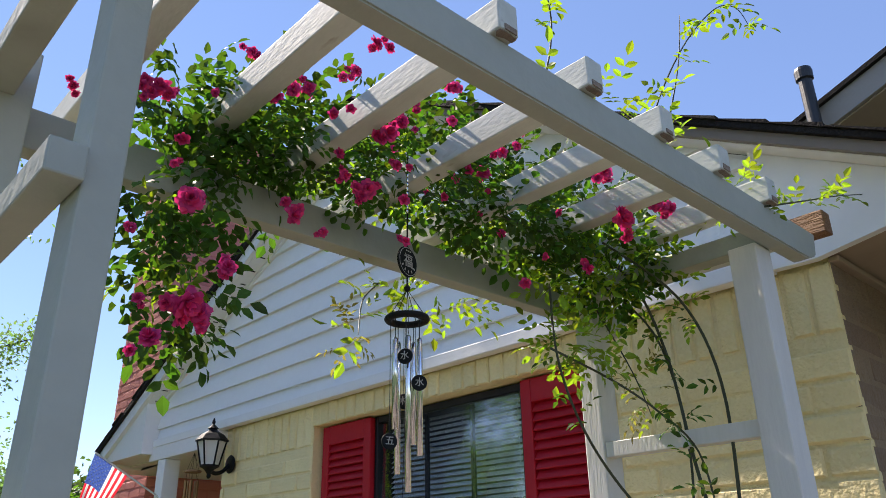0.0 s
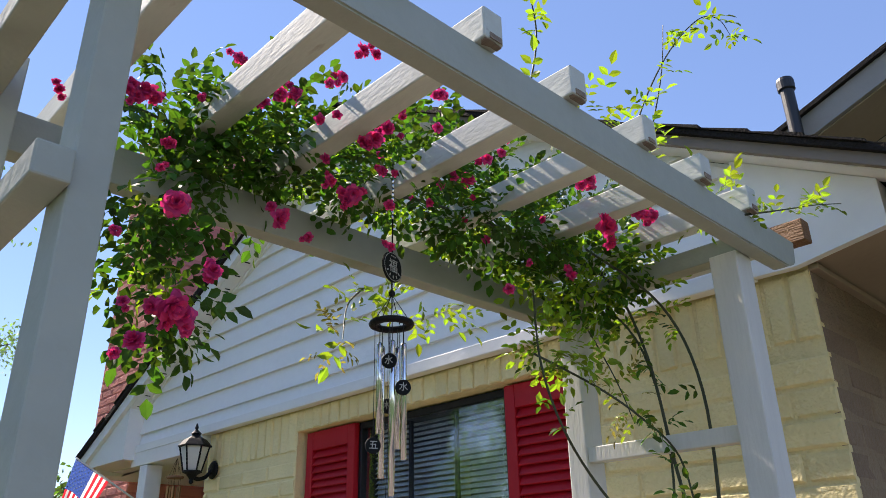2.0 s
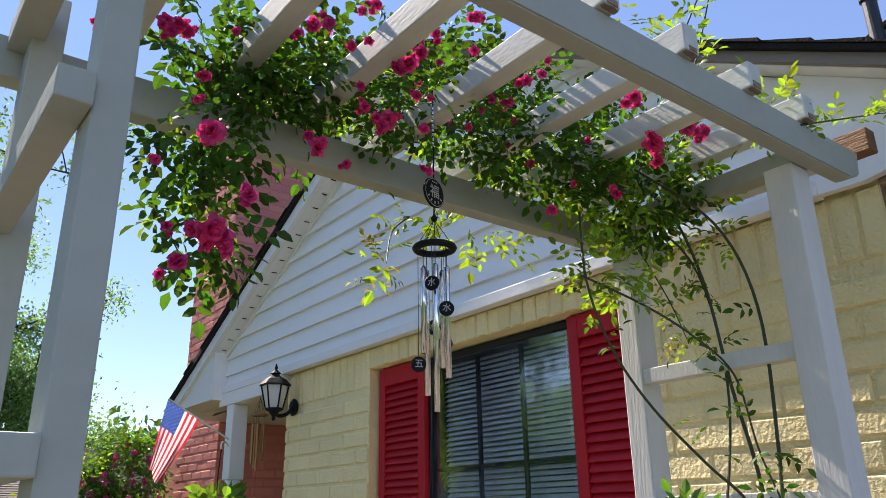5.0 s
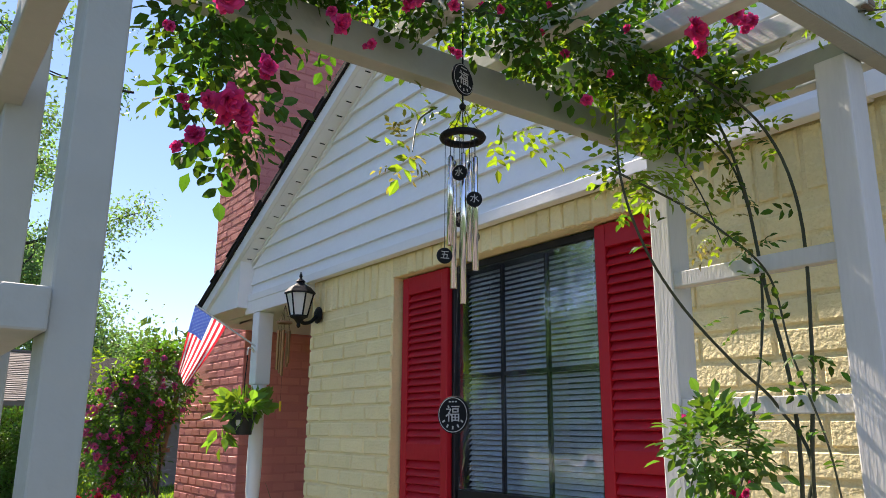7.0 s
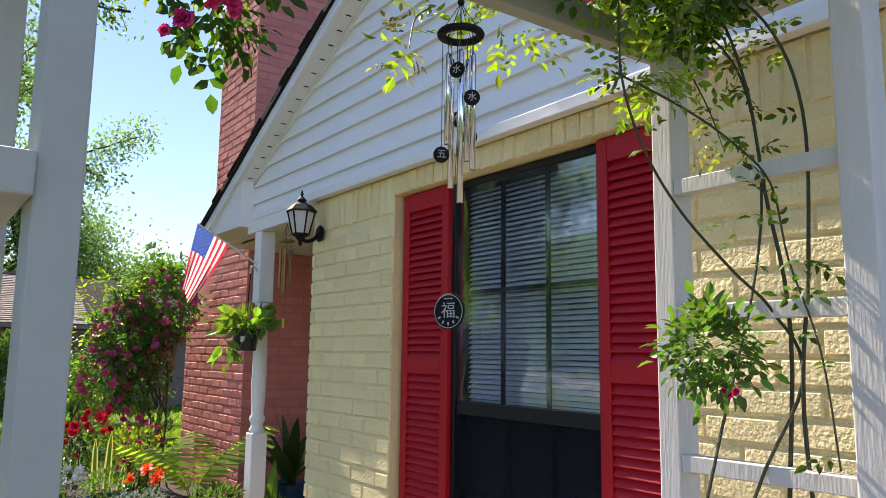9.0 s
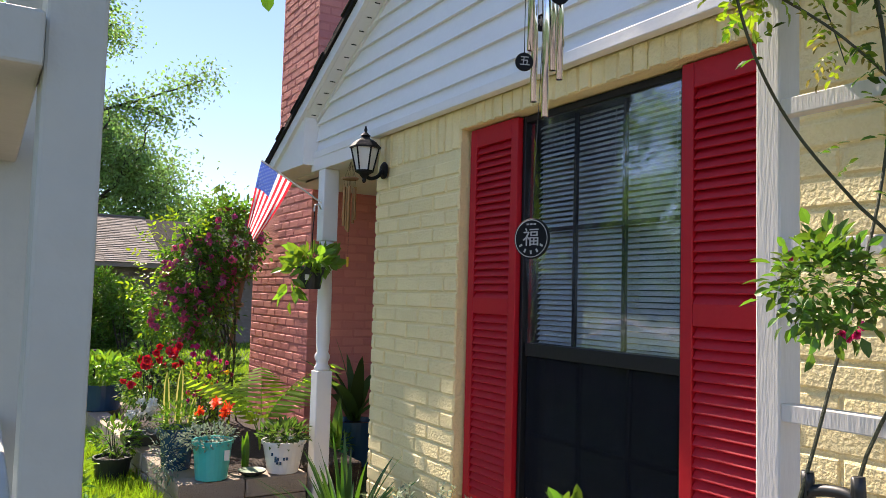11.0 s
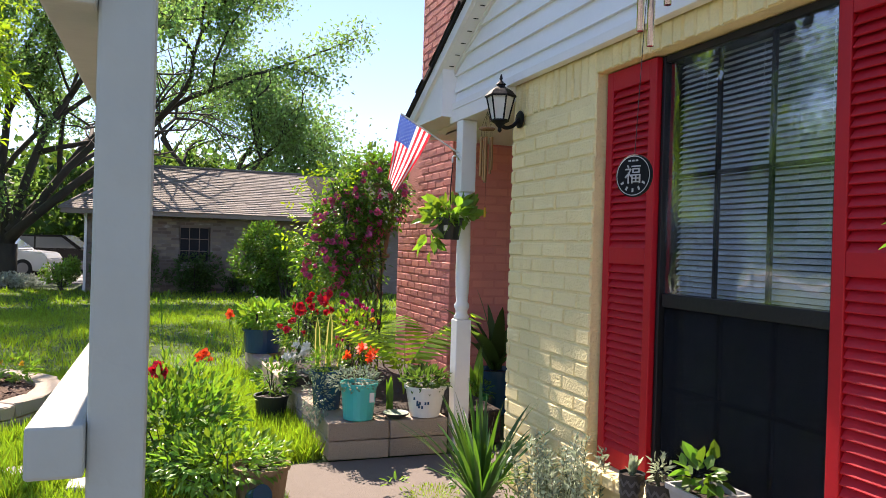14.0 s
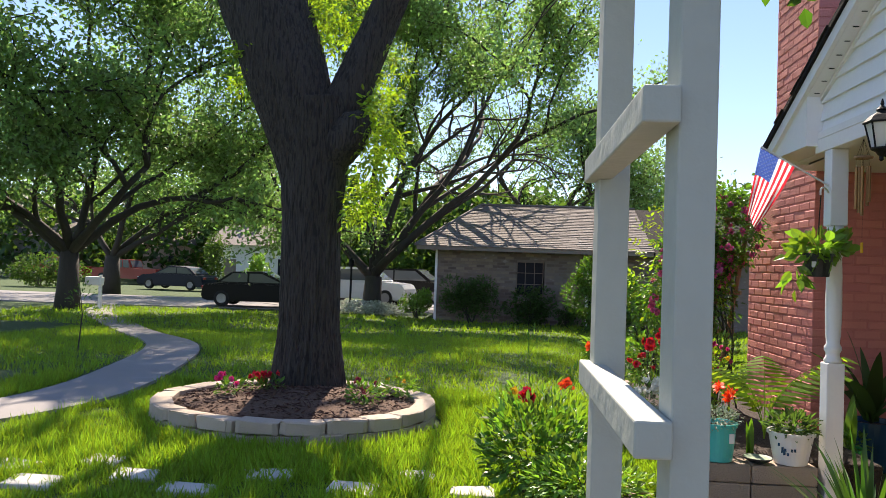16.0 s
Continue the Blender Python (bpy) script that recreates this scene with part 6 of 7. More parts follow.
def tree(name, label, base, trunk, limbs, depth, seed, leaf_n, leaf_size, leaf_mat, spread, bark=M_BARK2, limb_len=3.0, limb_r=0.14, droop=0.02, keep=None, thin=1.0):
    """trunk: (points, radii). limbs: start point and direction of each main limb."""
    rs = random.Random(seed)
    g = np.random.default_rng(seed)
    root = thing(name, label, "tree", at=base)
    bm = bmesh.new()
    tips = []
    tube(bm, *trunk, 14)
    for p, d in limbs:
        grow(bm, Vector(p), Vector(d).normalized(), limb_len * rs.uniform(0.85, 1.15), limb_r, depth, rs, tips, 0.5, droop)
    part("trunk", bm, bark, root, "bark-covered trunk and limbs", smooth=True)
    t = np.array([tuple(q) for q in tips])
    if keep is not None:
        t = t[[keep(*q) for q in t]]
    t = t[g.random(len(t)) < 0.75]
    k = g.integers(0, len(t), leaf_n)
    pos = t[k] + g.normal(size=(leaf_n, 3)) * spread
    over = (pos[:, 0] + 0.081 * pos[:, 2] > -2.8) & (np.abs(pos[:, 1] - 0.929 * (pos[:, 2] - 3) - 30) < 4.7) & (g.random(leaf_n) < thin)
    pos = pos[~over]
    leaf_n = len(pos)
    d = unit(g.normal(size=(leaf_n, 3)) + np.array([0, 0, -0.3]))
    tagged(scatter("crown", pos, d, g.uniform(0.7, 1.3, leaf_n) * leaf_size, 0.85, leaf_mat, root, "leafy crown with gaps of sky", "simple", seed), kind="stuff")
    return root


# great tree in the ring bed
TX, TY = -1.68, 7.40
near = thing("shade_tree", "large old shade tree with ridged bark in a stone-edged bed", "tree", at=(TX, TY, 0.1))
bm = bmesh.new()
def knobbly(pts, radii, seg=90, amp=0.10):
    c = spline(pts, 14)
    k = len(c)
    rr_ = np.interp(np.linspace(0, len(radii) - 1, k), range(len(radii)), radii)
    start = len(bm.verts)
    tube(bm, c, rr_.tolist(), seg)
    bm.verts.ensure_lookup_table()
    for v in bm.verts[start:]:
        i = min(range(k), key=lambda j: (c[j] - v.co).length)
        o = (v.co - c[i])
        a = math.atan2(o.y, o.x)
        rid = noise.noise((math.cos(a) * 2, math.sin(a) * 2, v.co.z * 0.6)) * 0.5 + 0.8 * (0.35 - abs(noise.noise((math.cos(a) * 9, math.sin(a) * 9, v.co.z * 2.2))) * 1.6)
        v.co = c[i] + o * (1 + amp * rid)
knobbly([(TX, TY, -0.1), (TX, TY, 0.25), (TX - 0.01, TY, 0.8), (TX - 0.02, TY, 1.8), (TX - 0.02, TY, 2.5), (TX - 0.08, TY, 2.95)], [0.46, 0.36, 0.290, 0.285, 0.35, 0.40], 170)
knobbly([(TX - 0.03, TY, 2.0), (TX - 0.12, TY, 2.6), (TX - 0.32, TY, 3.2), (TX - 0.62, TY + 0.05, 4.0), (TX - 1.2, TY + 0.1, 5.2), (TX - 1.7, TY + 0.5, 6.8), (TX - 2.2, TY + 1.2, 8.4)], [0.24, 0.35, 0.40, 0.42, 0.34, 0.24, 0.13], 120)
knobbly([(TX + 0.02, TY, 2.1), (TX + 0.12, TY, 2.6), (TX + 0.32, TY, 3.1), (TX + 0.55, TY + 0.05, 3.7), (TX + 0.82, TY + 0.1, 4.4), (TX + 1.3, TY + 0.8, 6.0), (TX + 1.6, TY + 1.8, 7.6)], [0.18, 0.24, 0.20, 0.17, 0.155, 0.13, 0.08])
knobbly([(TX + 0.10, TY - 0.05, 2.45), (TX + 0.33, TY - 0.12, 2.62), (TX + 0.44, TY - 0.16, 2.78), (TX + 0.47, TY - 0.17, 2.86)], [0.26, 0.20, 0.15, 0.04], 20)
part("trunk", bm, M_BARK, near, "deeply ridged grey-brown trunk with two limbs", smooth=True)
rs = random.Random(4)
tips = []
bm = bmesh.new()
for p_, d_ in (((TX - 2.2, TY + 1.2, 8.3), (-0.6, 1, 0.3)), ((TX - 1.6, TY + 0.5, 6.8), (-1, 0.6, 0.35)), ((TX + 1.6, TY + 1.8, 7.5), (-0.1, 1, 0.45)), ((TX + 1.4, TY + 1.0, 6.5), (-0.35, 1, 0.6)), ((TX - 1.9, TY + 0.8, 7.6), (-0.2, 1, 0.1)), ((TX - 2.0, TY + 1.0, 7.9), (-1.0, 0.1, 0.3))):
    grow(bm, Vector(p_), Vector(d_).normalized(), 3.4, 0.11, 3, rs, tips, 0.3, 0.03)
# long limbs out of view, added to carry shade over the lawn
for p_, d_ in (((TX - 1.9, TY + 0.8, 7.6), (-0.5, 1, 0.42)), ((TX + 1.6, TY + 1.8, 7.5), (0.12, 1, 0.45)), ((TX - 2.2, TY + 1.2, 8.3), (-0.05, 1, 0.40)), ((TX + 1.6, TY + 1.8, 7.5), (0.38, 1, 0.42)), ((TX - 2.2, TY + 1.2, 8.3), (-0.9, 0.8, 0.40))):
    grow(bm, Vector(p_), Vector(d_).normalized(), 7.6, 0.13, 3, rs, tips, 0.12, 0.0)
# branches whose shadow would reach the bed or patio are cut away
bmesh.ops.delete(bm, geom=[v for v in bm.verts if v.co.x + 0.12 * v.co.z > 0.2 and v.co.y - 0.929 * v.co.z < 9.8], context="VERTS")
tagged(part("branch", bm, M_BARK2, near, smooth=True), kind="stuff")
g = np.random.default_rng(4)
t = np.array([tuple(q) for q in tips])
t = t[::6]
# unseen hubs, twigs and leaf clumps, added to shade the lawn and walk
hubs = [Vector((-3.2, 14.5, 10.0)), Vector((-1.4, 17.0, 10.6)), Vector((0.2, 20.0, 11.0)), Vector((-5.4, 18.5, 10.6))]
top = Vector((TX - 2.2, TY + 1.2, 8.3))
shade_clumps = []
bmb = bmesh.new()
tube(bmb, [top, top.lerp(hubs[0], 0.5) + Vector((0, 0, 0.4)), hubs[0]], [0.12, 0.10, 0.08], 8)
tube(bmb, [hubs[0], hubs[0].lerp(hubs[1], 0.5) + Vector((0, 0, 0.2)), hubs[1], hubs[2]], [0.08, 0.07, 0.06, 0.04], 8)
tube(bmb, [hubs[0], hubs[3]], [0.08, 0.05], 8)
for k_ in range(200):
    zc = rs.uniform(10.2, 11.8)
    xl, yl = rs.uniform(-12.5, -0.9), rs.uniform(7.2, 20.5)
    c_ = Vector((xl - 0.12 * zc, yl + 0.925 * zc, zc))
    h_ = min(hubs, key=lambda q_: (q_ - c_).length)
    tube(bmb, [h_, h_.lerp(c_, 0.5) + Vector((0, 0, 0.25)), c_], [0.03, 0.02, 0.008], 5)
    shade_clumps.append(c_)
tagged(part("twig_layer", bmb, M_BARK2, near, smooth=True), kind="stuff")
k = g.integers(0, len(t), 60000)
pos = t[k] + g.normal(size=(60000, 3)) * 0.33
shade_leaves = np.array([tuple(c_) for c_ in shade_clumps])[g.integers(0, len(shade_clumps), 56000)] + g.normal(size=(56000, 3)) * np.array([0.55, 0.55, 0.25])
pos = np.concatenate([pos, shade_leaves])
# leaves are dropped where their shadow would fall on the sunny foreground
land_x, land_y = pos[:, 0] + 0.12 * pos[:, 2], pos[:, 1] - 0.925 * pos[:, 2]
pos = pos[(land_y > 6.9) & ~((np.abs(land_x + 1.6) < 1.4) & (land_y < 7.9))]
land_x, land_y = pos[:, 0] + 0.12 * pos[:, 2], pos[:, 1] - 0.925 * pos[:, 2]
pos = pos[(land_x < -0.3) | (land_y > 9.4)]
tagged(scatter("crown", pos, unit(g.normal(size=pos.shape) + np.array([0, 0, -0.3])), g.uniform(0.7, 1.3, len(pos)) * 0.17, 0.8, M_TREE, near, "leafy crown with unseen clumps added to shade the lawn", "simple", 4), kind="stuff")
pp_, dd_ = [], []
for c, r, n in (((TX + 0.62, TY - 0.1, 2.55), (0.17, 0.2, 0.48), 230), ((TX + 0.50, TY - 0.1, 2.0), (0.14, 0.2, 0.2), 70), ((TX - 0.68, TY - 0.1, 3.3), (0.18, 0.2, 0.25), 80), ((TX + 0.05, TY + 0.2, 3.95), (0.30, 0.2, 0.35), 190), ((TX - 0.4, TY, 4.4), (0.4, 0.2, 0.3), 60), ((TX + 0.7, TY + 0.1, 3.3), (0.16, 0.2, 0.3), 40)):
    q, v = ball(g, n, c, r)
    pp_.append(q), dd_.append(unit(v * 0.5 + g.normal(size=v.shape) * 0.5 + np.array([0, 0, -0.4])))
p, d, s, u = sprigs(np.concatenate(pp_), np.concatenate(dd_), 0.066, g, pairs=2)
tagged(scatter("trunk_foliage", p, d, s, 0.55, M_SPROUT, near, "bright green sprouts along the limbs", "leaf", 5, u), kind="stuff")

# ring bed
ring = thing("tree_bed", "mulched ring bed edged with tan scalloped stones", "garden bed", kind="structure", at=(-1.59, 6.7, 0))
bm = bmesh.new()
n = 40
c0 = bm.verts.new((-1.59, 6.75, 0.24))
rows = []
for f, zz in ((0.45, 0.23), (0.8, 0.185), (0.95, 0.15), (0.97, -0.05)):
    rows.append([bm.verts.new((-1.59 + 1.12 * f * math.cos(2 * math.pi * i / n), 6.68 + 1.02 * f * math.sin(2 * math.pi * i / n), zz + (0.015 * noise.noise((i * 0.9, f * 7, 0)) if f < 0.9 else 0))) for i in range(n)])
for i in range(n):
    bm.faces.new((c0, rows[0][i], rows[0][(i + 1) % n]))
    for a, b in zip(rows, rows[1:]):
        bm.faces.new((a[i], b[i], b[(i + 1) % n], a[(i + 1) % n]))
part("mulch", bm, M_MULCH, ring, "dark brown bark mulch", smooth=True)
g = np.random.default_rng(9)
ang, rad = g.uniform(0, 6.283, 2600), np.sqrt(g.uniform(0, 0.93, 2600))
pos = np.stack([-1.59 + 1.05 * rad * np.cos(ang), 6.68 + 0.96 * rad * np.sin(ang), 0.245 - 0.085 * rad ** 2 + 0.0 * rad], 1)
chips = unit(np.stack([g.normal(size=2600), g.normal(size=2600), g.uniform(-0.1, 0.35, 2600)], 1))
tagged(scatter("mulch_chips", pos, chips, g.uniform(0.03, 0.08, 2600), 0.35, M_MULCH, ring, "loose bark chips", "simple", 10), kind="stuff")
N_ST = 22
circ = 2 * math.pi / N_ST
stone_me = []
for k in range(4):
    r3 = random.Random(20 + k)
    bmb = bmesh.new()
    prism(bmb, [(-0.165, -0.075), (-0.12, -0.095), (0.12, -0.095), (0.165, -0.075), (0.15, 0.085), (-0.15, 0.085)], "z", -0.048, 0.048)
    bmesh.ops.bevel(bmb, geom=[e for e in bmb.edges], offset=0.008, segments=1, affect="EDGES")
    for v in bmb.verts:
        v.co += Vector((r3.uniform(-1, 1), r3.uniform(-1, 1), r3.uniform(-1, 1))) * 0.008
    me = bpy.data.meshes.new("stone")
    bmb.to_mesh(me)
    bmb.free()
    me.materials.append(M_EDGE)
    stone_me.append(me)
for lv, zz in ((0, 0.048), (1, 0.146)):
    for i in range(N_ST):
        a = circ * (i + 0.5 * lv)
        x, y = -1.59 + 1.13 * math.cos(a), 6.68 + 1.03 * math.sin(a)
        ob = new("stone", rs.choice(stone_me))
        ob.matrix_world = pose(x, y, zz, rs.uniform(-3, 3), rs.uniform(-2.5, 2.5), math.degrees(math.atan2(math.sin(a) / 1.03, math.cos(a) / 1.13)) + 90)
        ob.parent = ring
        ob.matrix_parent_inverse = ring.matrix_basis.inverted()
for x, y, ms, lab in ((-2.15, 6.55, ROSES, "pink bedding flower in the mulch"), (-1.98, 6.75, REDS, "red bedding flower in the mulch"), (-1.85, 6.8, REDS, "red bedding flower in the mulch"), (-0.72, 7.0, YELLOWS, "yellow flower with bright leaves in the mulch"), (-0.95, 6.50, WINES, "low wine-red plant in the mulch"), (-1.6, 7.55, WHITES, "small pale bedding plant in the mulch")):
    fl = thing("bedding_plant", lab, "flower", "bedding plants round the tree", at=(x, y, 0.2))
    big = 1.5 if ms in (YELLOWS, WINES) else 1.0
    leafy(fl, "foliage", (x, y, 0.24 + 0.03 * big), (0.11 * big, 0.10 * big, 0.07 * big), int(90 * big * big), 0.055, M_LIME if ms is YELLOWS else M_BUSH, int(x * -1000), 0.6, 0.6)
    for k in range(3 if ms is YELLOWS else 7):
        flower(fl, ms, (x + rs.uniform(-0.1, 0.1), y + rs.uniform(-0.1, 0.05), 0.33 + rs.uniform(-0.02, 0.07)), 0.032, rs)

# stepping stones
M_STEP = mat("pale_stone_slab", (0.48, 0.45, 0.41), 0.9, 0.15, 5, 80, 0.4, 90, second=(0.32, 0.30, 0.25), second_at=0.62)
for x, y, a in ((-0.35, 5.04, 4), (-0.70, 4.67, -6), (-1.25, 4.87, 10), (-1.65, 4.48, -4), (-2.08, 4.72, 8), (-2.93, 4.76, -5), (-2.6, 4.45, 6), (0.05, 4.75, 3), (-2.45, 5.0, 0)):
    bm = bx((-0.14, -0.11, -0.05), (0.14, 0.11, 0.020), 0.012)
    for v in bm.verts:
        v.co += Vector((noise.noise(v.co * 9 + Vector((x, y, 0))), noise.noise(v.co * 9 + Vector((y, x, 3))), 0)) * 0.07
    st = part("stepping_stone", bm, M_STEP)
    st.location = (x, y, ground_z(x, y))
    st.rotation_euler = (0, 0, radians(a))
    tagged(st, "pale square stepping stone sunk in the grass", "stepping stone", "stepping stones across the lawn")

# middle tree by the drive
BZ = -0.45
tree("yard_tree", "spreading multi-limbed tree by the neighbouring drive", (-5.0, 30.7, BZ),
     ([(-5.0, 30.7, BZ - 0.1), (-5.0, 30.7, BZ + 0.3), (-4.95, 30.7, 1.0)], [0.55, 0.40, 0.34]),
     [((-5.0, 30.7, 0.9), (-1.1, 0, 1.0)), ((-4.95, 30.7, 1.0), (1.25, 0.1, 1.35)), ((-4.9, 30.7, 0.9), (0.5, 0.2, 1.4)), ((-5.0, 30.7, 1.0), (-0.35, 0.4, 1.4)), ((-4.9, 30.6, 1.2), (1.55, -0.1, 1.3)), ((-4.9, 30.6, 1.4), (1.2, 0.5, 1.6))],
     3, 21, 115000, 0.15, M_TREE, 0.36, limb_len=5.9, limb_r=0.19, keep=lambda x, y, z: x < -2.5 or z > 4.8)
tree("street_tree", "dark full-crowned tree by the front walk", (-14.8, 25.4, BZ),
     ([(-14.8, 25.4, BZ - 0.1), (-14.8, 25.4, 0.4), (-14.8, 25.4, 1.6)], [0.45, 0.36, 0.30]),
     [((-14.8, 25.4, 1.4), (-1, -0.2, 1.0)), ((-14.8, 25.4, 1.5), (1.1, 0, 0.9)), ((-14.8, 25.4, 1.5), (0.2, -0.6, 1.2)), ((-14.8, 25.4, 1.5), (0, 0.8, 1.2)), ((-14.8, 25.4, 1.5), (1.3, -0.6, 0.7)), ((-14.8, 25.4, 1.5), (-0.4, -0.9, 0.8))],
     3, 22, 50000, 0.19, M_TREE, 0.42, limb_len=4.6, limb_r=0.17)
tree("street_tree", "leafy tree across the street", (-19.6, 37.4, BZ),
     ([(-19.6, 37.4, BZ - 0.1), (-19.6, 37.4, 1.5)], [0.5, 0.35]),
     [((-19.6, 37.4, 1.3), (-1, 0, 1.0)), ((-19.6, 37.4, 1.4), (1.2, 0, 0.9)), ((-19.6, 37.4, 1.4), (0.2, -0.6, 1.4)), ((-19.6, 37.4, 1.4), (0.8, 0.5, 1.6))],
     3, 23, 26000, 0.22, M_TREE, 0.7, limb_len=5.0, limb_r=0.17)
tree("backyard_tree", "tall tree behind the neighbouring house", (3.0, 44.0, BZ),
     ([(3.0, 44, BZ), (3.0, 44, 4.0)], [0.5, 0.35]),
     [((3, 44, 3.5), (-1, 0, 0.7)), ((3, 44, 3.5), (1.0, 0, 0.5)), ((3, 44, 3.0), (0.2, -0.6, 0.8)), ((3, 44, 3.5), (0.7, -0.5, 1.0))],
     3, 24, 30000, 0.22, M_TREE, 0.7, limb_len=4.2, limb_r=0.17)

# woods behind the houses
g = np.random.default_rng(31)
pp_ = []
for k in range(240):
    x = g.uniform(-80, 30)
    y = g.uniform(58, 80) + (0 if x < 5 else -4)
    h = g.uniform(5.0, 10.5) * (1.0 if x < -8 else 0.85)
    q, v = ball(g, 330, (x, y, h * 0.55 - 0.4), (g.uniform(2.0, 4.2), 2.0, h * 0.55), 0.5)
    pp_.append(q)
for k in range(34):
    h = g.uniform(6.4, 8.4)
    q, v = ball(g, 420, (g.uniform(-7, 17), g.uniform(50, 57), h * 0.5 - 0.4), (g.uniform(1.6, 2.8), 1.8, h * 0.5), 0.5)
    pp_.append(q)
pos = np.concatenate(pp_)
woods = scatter("far_woods", pos, unit(g.normal(size=pos.shape)), g.uniform(0.45, 0.9, len(pos)), 0.9, M_TREE_D, None, "", "simple", 32)
tagged(woods, "far belt of green trees behind the houses", "woods", kind="stuff")

# ---- neighbouring house ----
nh = thing("neighbour_house", "low tan brick house with grey hipped shingle roof", "house", at=(2.0, 28, BZ))
M_NBRICK = mat("tan_grey_brick", (0.19, 0.15, 0.12), 0.85, 0.22, 4, 14, 0.5, 40, second=(0.30, 0.27, 0.24), second_at=0.6, stretch=(1, 1, 2.5))
for a, b in (((-2.1, 27.0, BZ - 0.3), (0.75, 27.2, 2.12)), ((1.75, 27.0, BZ - 0.3), (3.3, 27.2, 2.12)), ((4.15, 27.0, BZ - 0.3), (6.0, 27.2, 2.12)), ((0.75, 27.0, BZ - 0.3), (1.75, 27.2, 0.55)), ((0.75, 27.0, 1.75), (1.75, 27.2, 2.12)),
             ((3.3, 27.0, 1.65), (4.15, 27.2, 2.12)), ((-2.1, 27.2, BZ - 0.3), (-1.9, 35, 2.12)), ((6.0, 27.0, BZ - 0.3), (14.0, 27.2, 2.12)), ((3.1, 28.0, BZ - 0.3), (4.4, 28.1, 2.12)), ((0.6, 27.7, 0), (1.9, 27.8, 2.12))):
    part("wall", bx(a, b), M_NBRICK, nh, "weathered tan brick wall")
# courses of the brick face
bm = bmesh.new()
r9 = random.Random(9)
for k in range(24):
    zc = BZ + 0.06 + k * 0.105
    x = -2.1 + (0.15 if k % 2 else 0)
    while x < 5.7:
        if not (0.6 < x < 1.75 and 0.45 < zc < 1.75) and not (3.05 < x < 4.15 and zc < 1.7):
            if r9.random() < 0.8:
                box(bm, (x, 26.99 - r9.uniform(0, 0.012), zc), (x + 0.27, 27.01, zc + 0.085))
        x += 0.29
part("brick_face", bm, mat("tan_brick_pieces", (0.19, 0.145, 0.105), 0.85, 0.2, 5, 30, 0.4, 60, island=0.35), nh)
win2 = part("window", bx((0.80, 27.12, 0.58), (1.70, 27.14, 1.72)), M_SCREEN, nh, "dark gridded window")
for x in (0.78, 1.08, 1.40, 1.70):
    part("muntin", bx((x - 0.012, 27.06, 0.56), (x + 0.012, 27.10, 1.74)), M_TAUPE, win2)
for z_ in (0.57, 0.95, 1.35, 1.74):
    part("muntin", bx((0.76, 27.05, z_ - 0.012), (1.72, 27.09, z_ + 0.012)), M_TAUPE, win2)
part("door", bx((3.35, 27.9, BZ), (4.1, 27.95, 1.62)), M_SCREEN, nh, "dark entry door in shade")
part("door_trim", bx((3.20, 26.97, BZ), (3.29, 27.0, 1.68)), M_TRIM, nh, "white door trim")
part("downspout", bx((-2.13, 26.93, BZ), (-2.05, 26.99, 2.1)), M_TRIM, nh, "pale corner downspout")
part("fascia", bx((-2.75, 26.32, 2.06), (5.40, 26.36, 2.20)), M_TAUPE, nh, "brown eave board")
part("fascia", bx((5.44, 26.26, 2.06), (14.0, 26.30, 2.22)), M_SOFFIT, nh, "tan eave board")
part("soffit", bx((-2.75, 26.36, 2.12), (5.40, 27.0, 2.14)), M_SOFFIT, nh)
bm = bmesh.new()
P8 = [(-2.8, 26.3, 2.20), (5.42, 26.3, 2.20), (5.42, 30.5, 4.0), (-0.68, 30.5, 4.0), (-2.8, 34.7, 2.20), (5.42, 34.7, 2.20)]
vs = [bm.verts.new(c) for c in P8]
bm.faces.new((vs[0], vs[1], vs[2], vs[3])), bm.faces.new((vs[0], vs[3], vs[4])), bm.faces.new((vs[3], vs[2], vs[5], vs[4]))
part("roof", bm, M_NSHINGLE, nh, "weathered grey-brown shingle roof")
bm = bmesh.new()
for k in range(26):
    f0, f1 = k / 26, (k + 1) / 26
    y0, y1 = 26.3 + 4.2 * f0, 26.3 + 4.2 * f1
    z0, z1 = 2.20 + 1.8 * f0, 2.20 + 1.8 * f1
    x = -2.8 + 2.12 * f0
    while x < 5.42:
        w = r9.uniform(0.25, 0.5)
        x1 = min(x + w, 5.42)
        h = r9.uniform(0.012, 0.03)
        v = [bm.verts.new(c) for c in ((x, y0 - 0.02, z0 + h), (x1 - 0.01, y0 - 0.02, z0 + h), (x1 - 0.01, y1, z1 + 0.008), (x, y1, z1 + 0.008), (x, y0 - 0.02, z0), (x1 - 0.01, y0 - 0.02, z0))]
        bm.faces.new(v[:4]), bm.faces.new((v[0], v[4], v[5], v[1]))
        x = x1
tagged(part("shingles", bm, M_NSHINGLE, nh, "rows of shingle tabs"), kind="stuff")
part("ridge_cap", tb([(-0.72, 30.5, 4.03), (5.42, 30.5, 4.03)], 0.06, 6), M_NSHINGLE, nh)
part("hip_cap", tb([(-2.8, 26.3, 2.23), (-0.68, 30.5, 4.03)], 0.05, 6), M_NSHINGLE, nh)
# dark shingle colour here paints in the tree shade on the wing
bm = px([(26.3, 2.20), (30.5, 4.0), (34.7, 2.20)], "x", 5.43, 14.0)
part("wing_roof", bm, M_SHINGLE, nh, "wing roof with tree shade put into its dark colour")


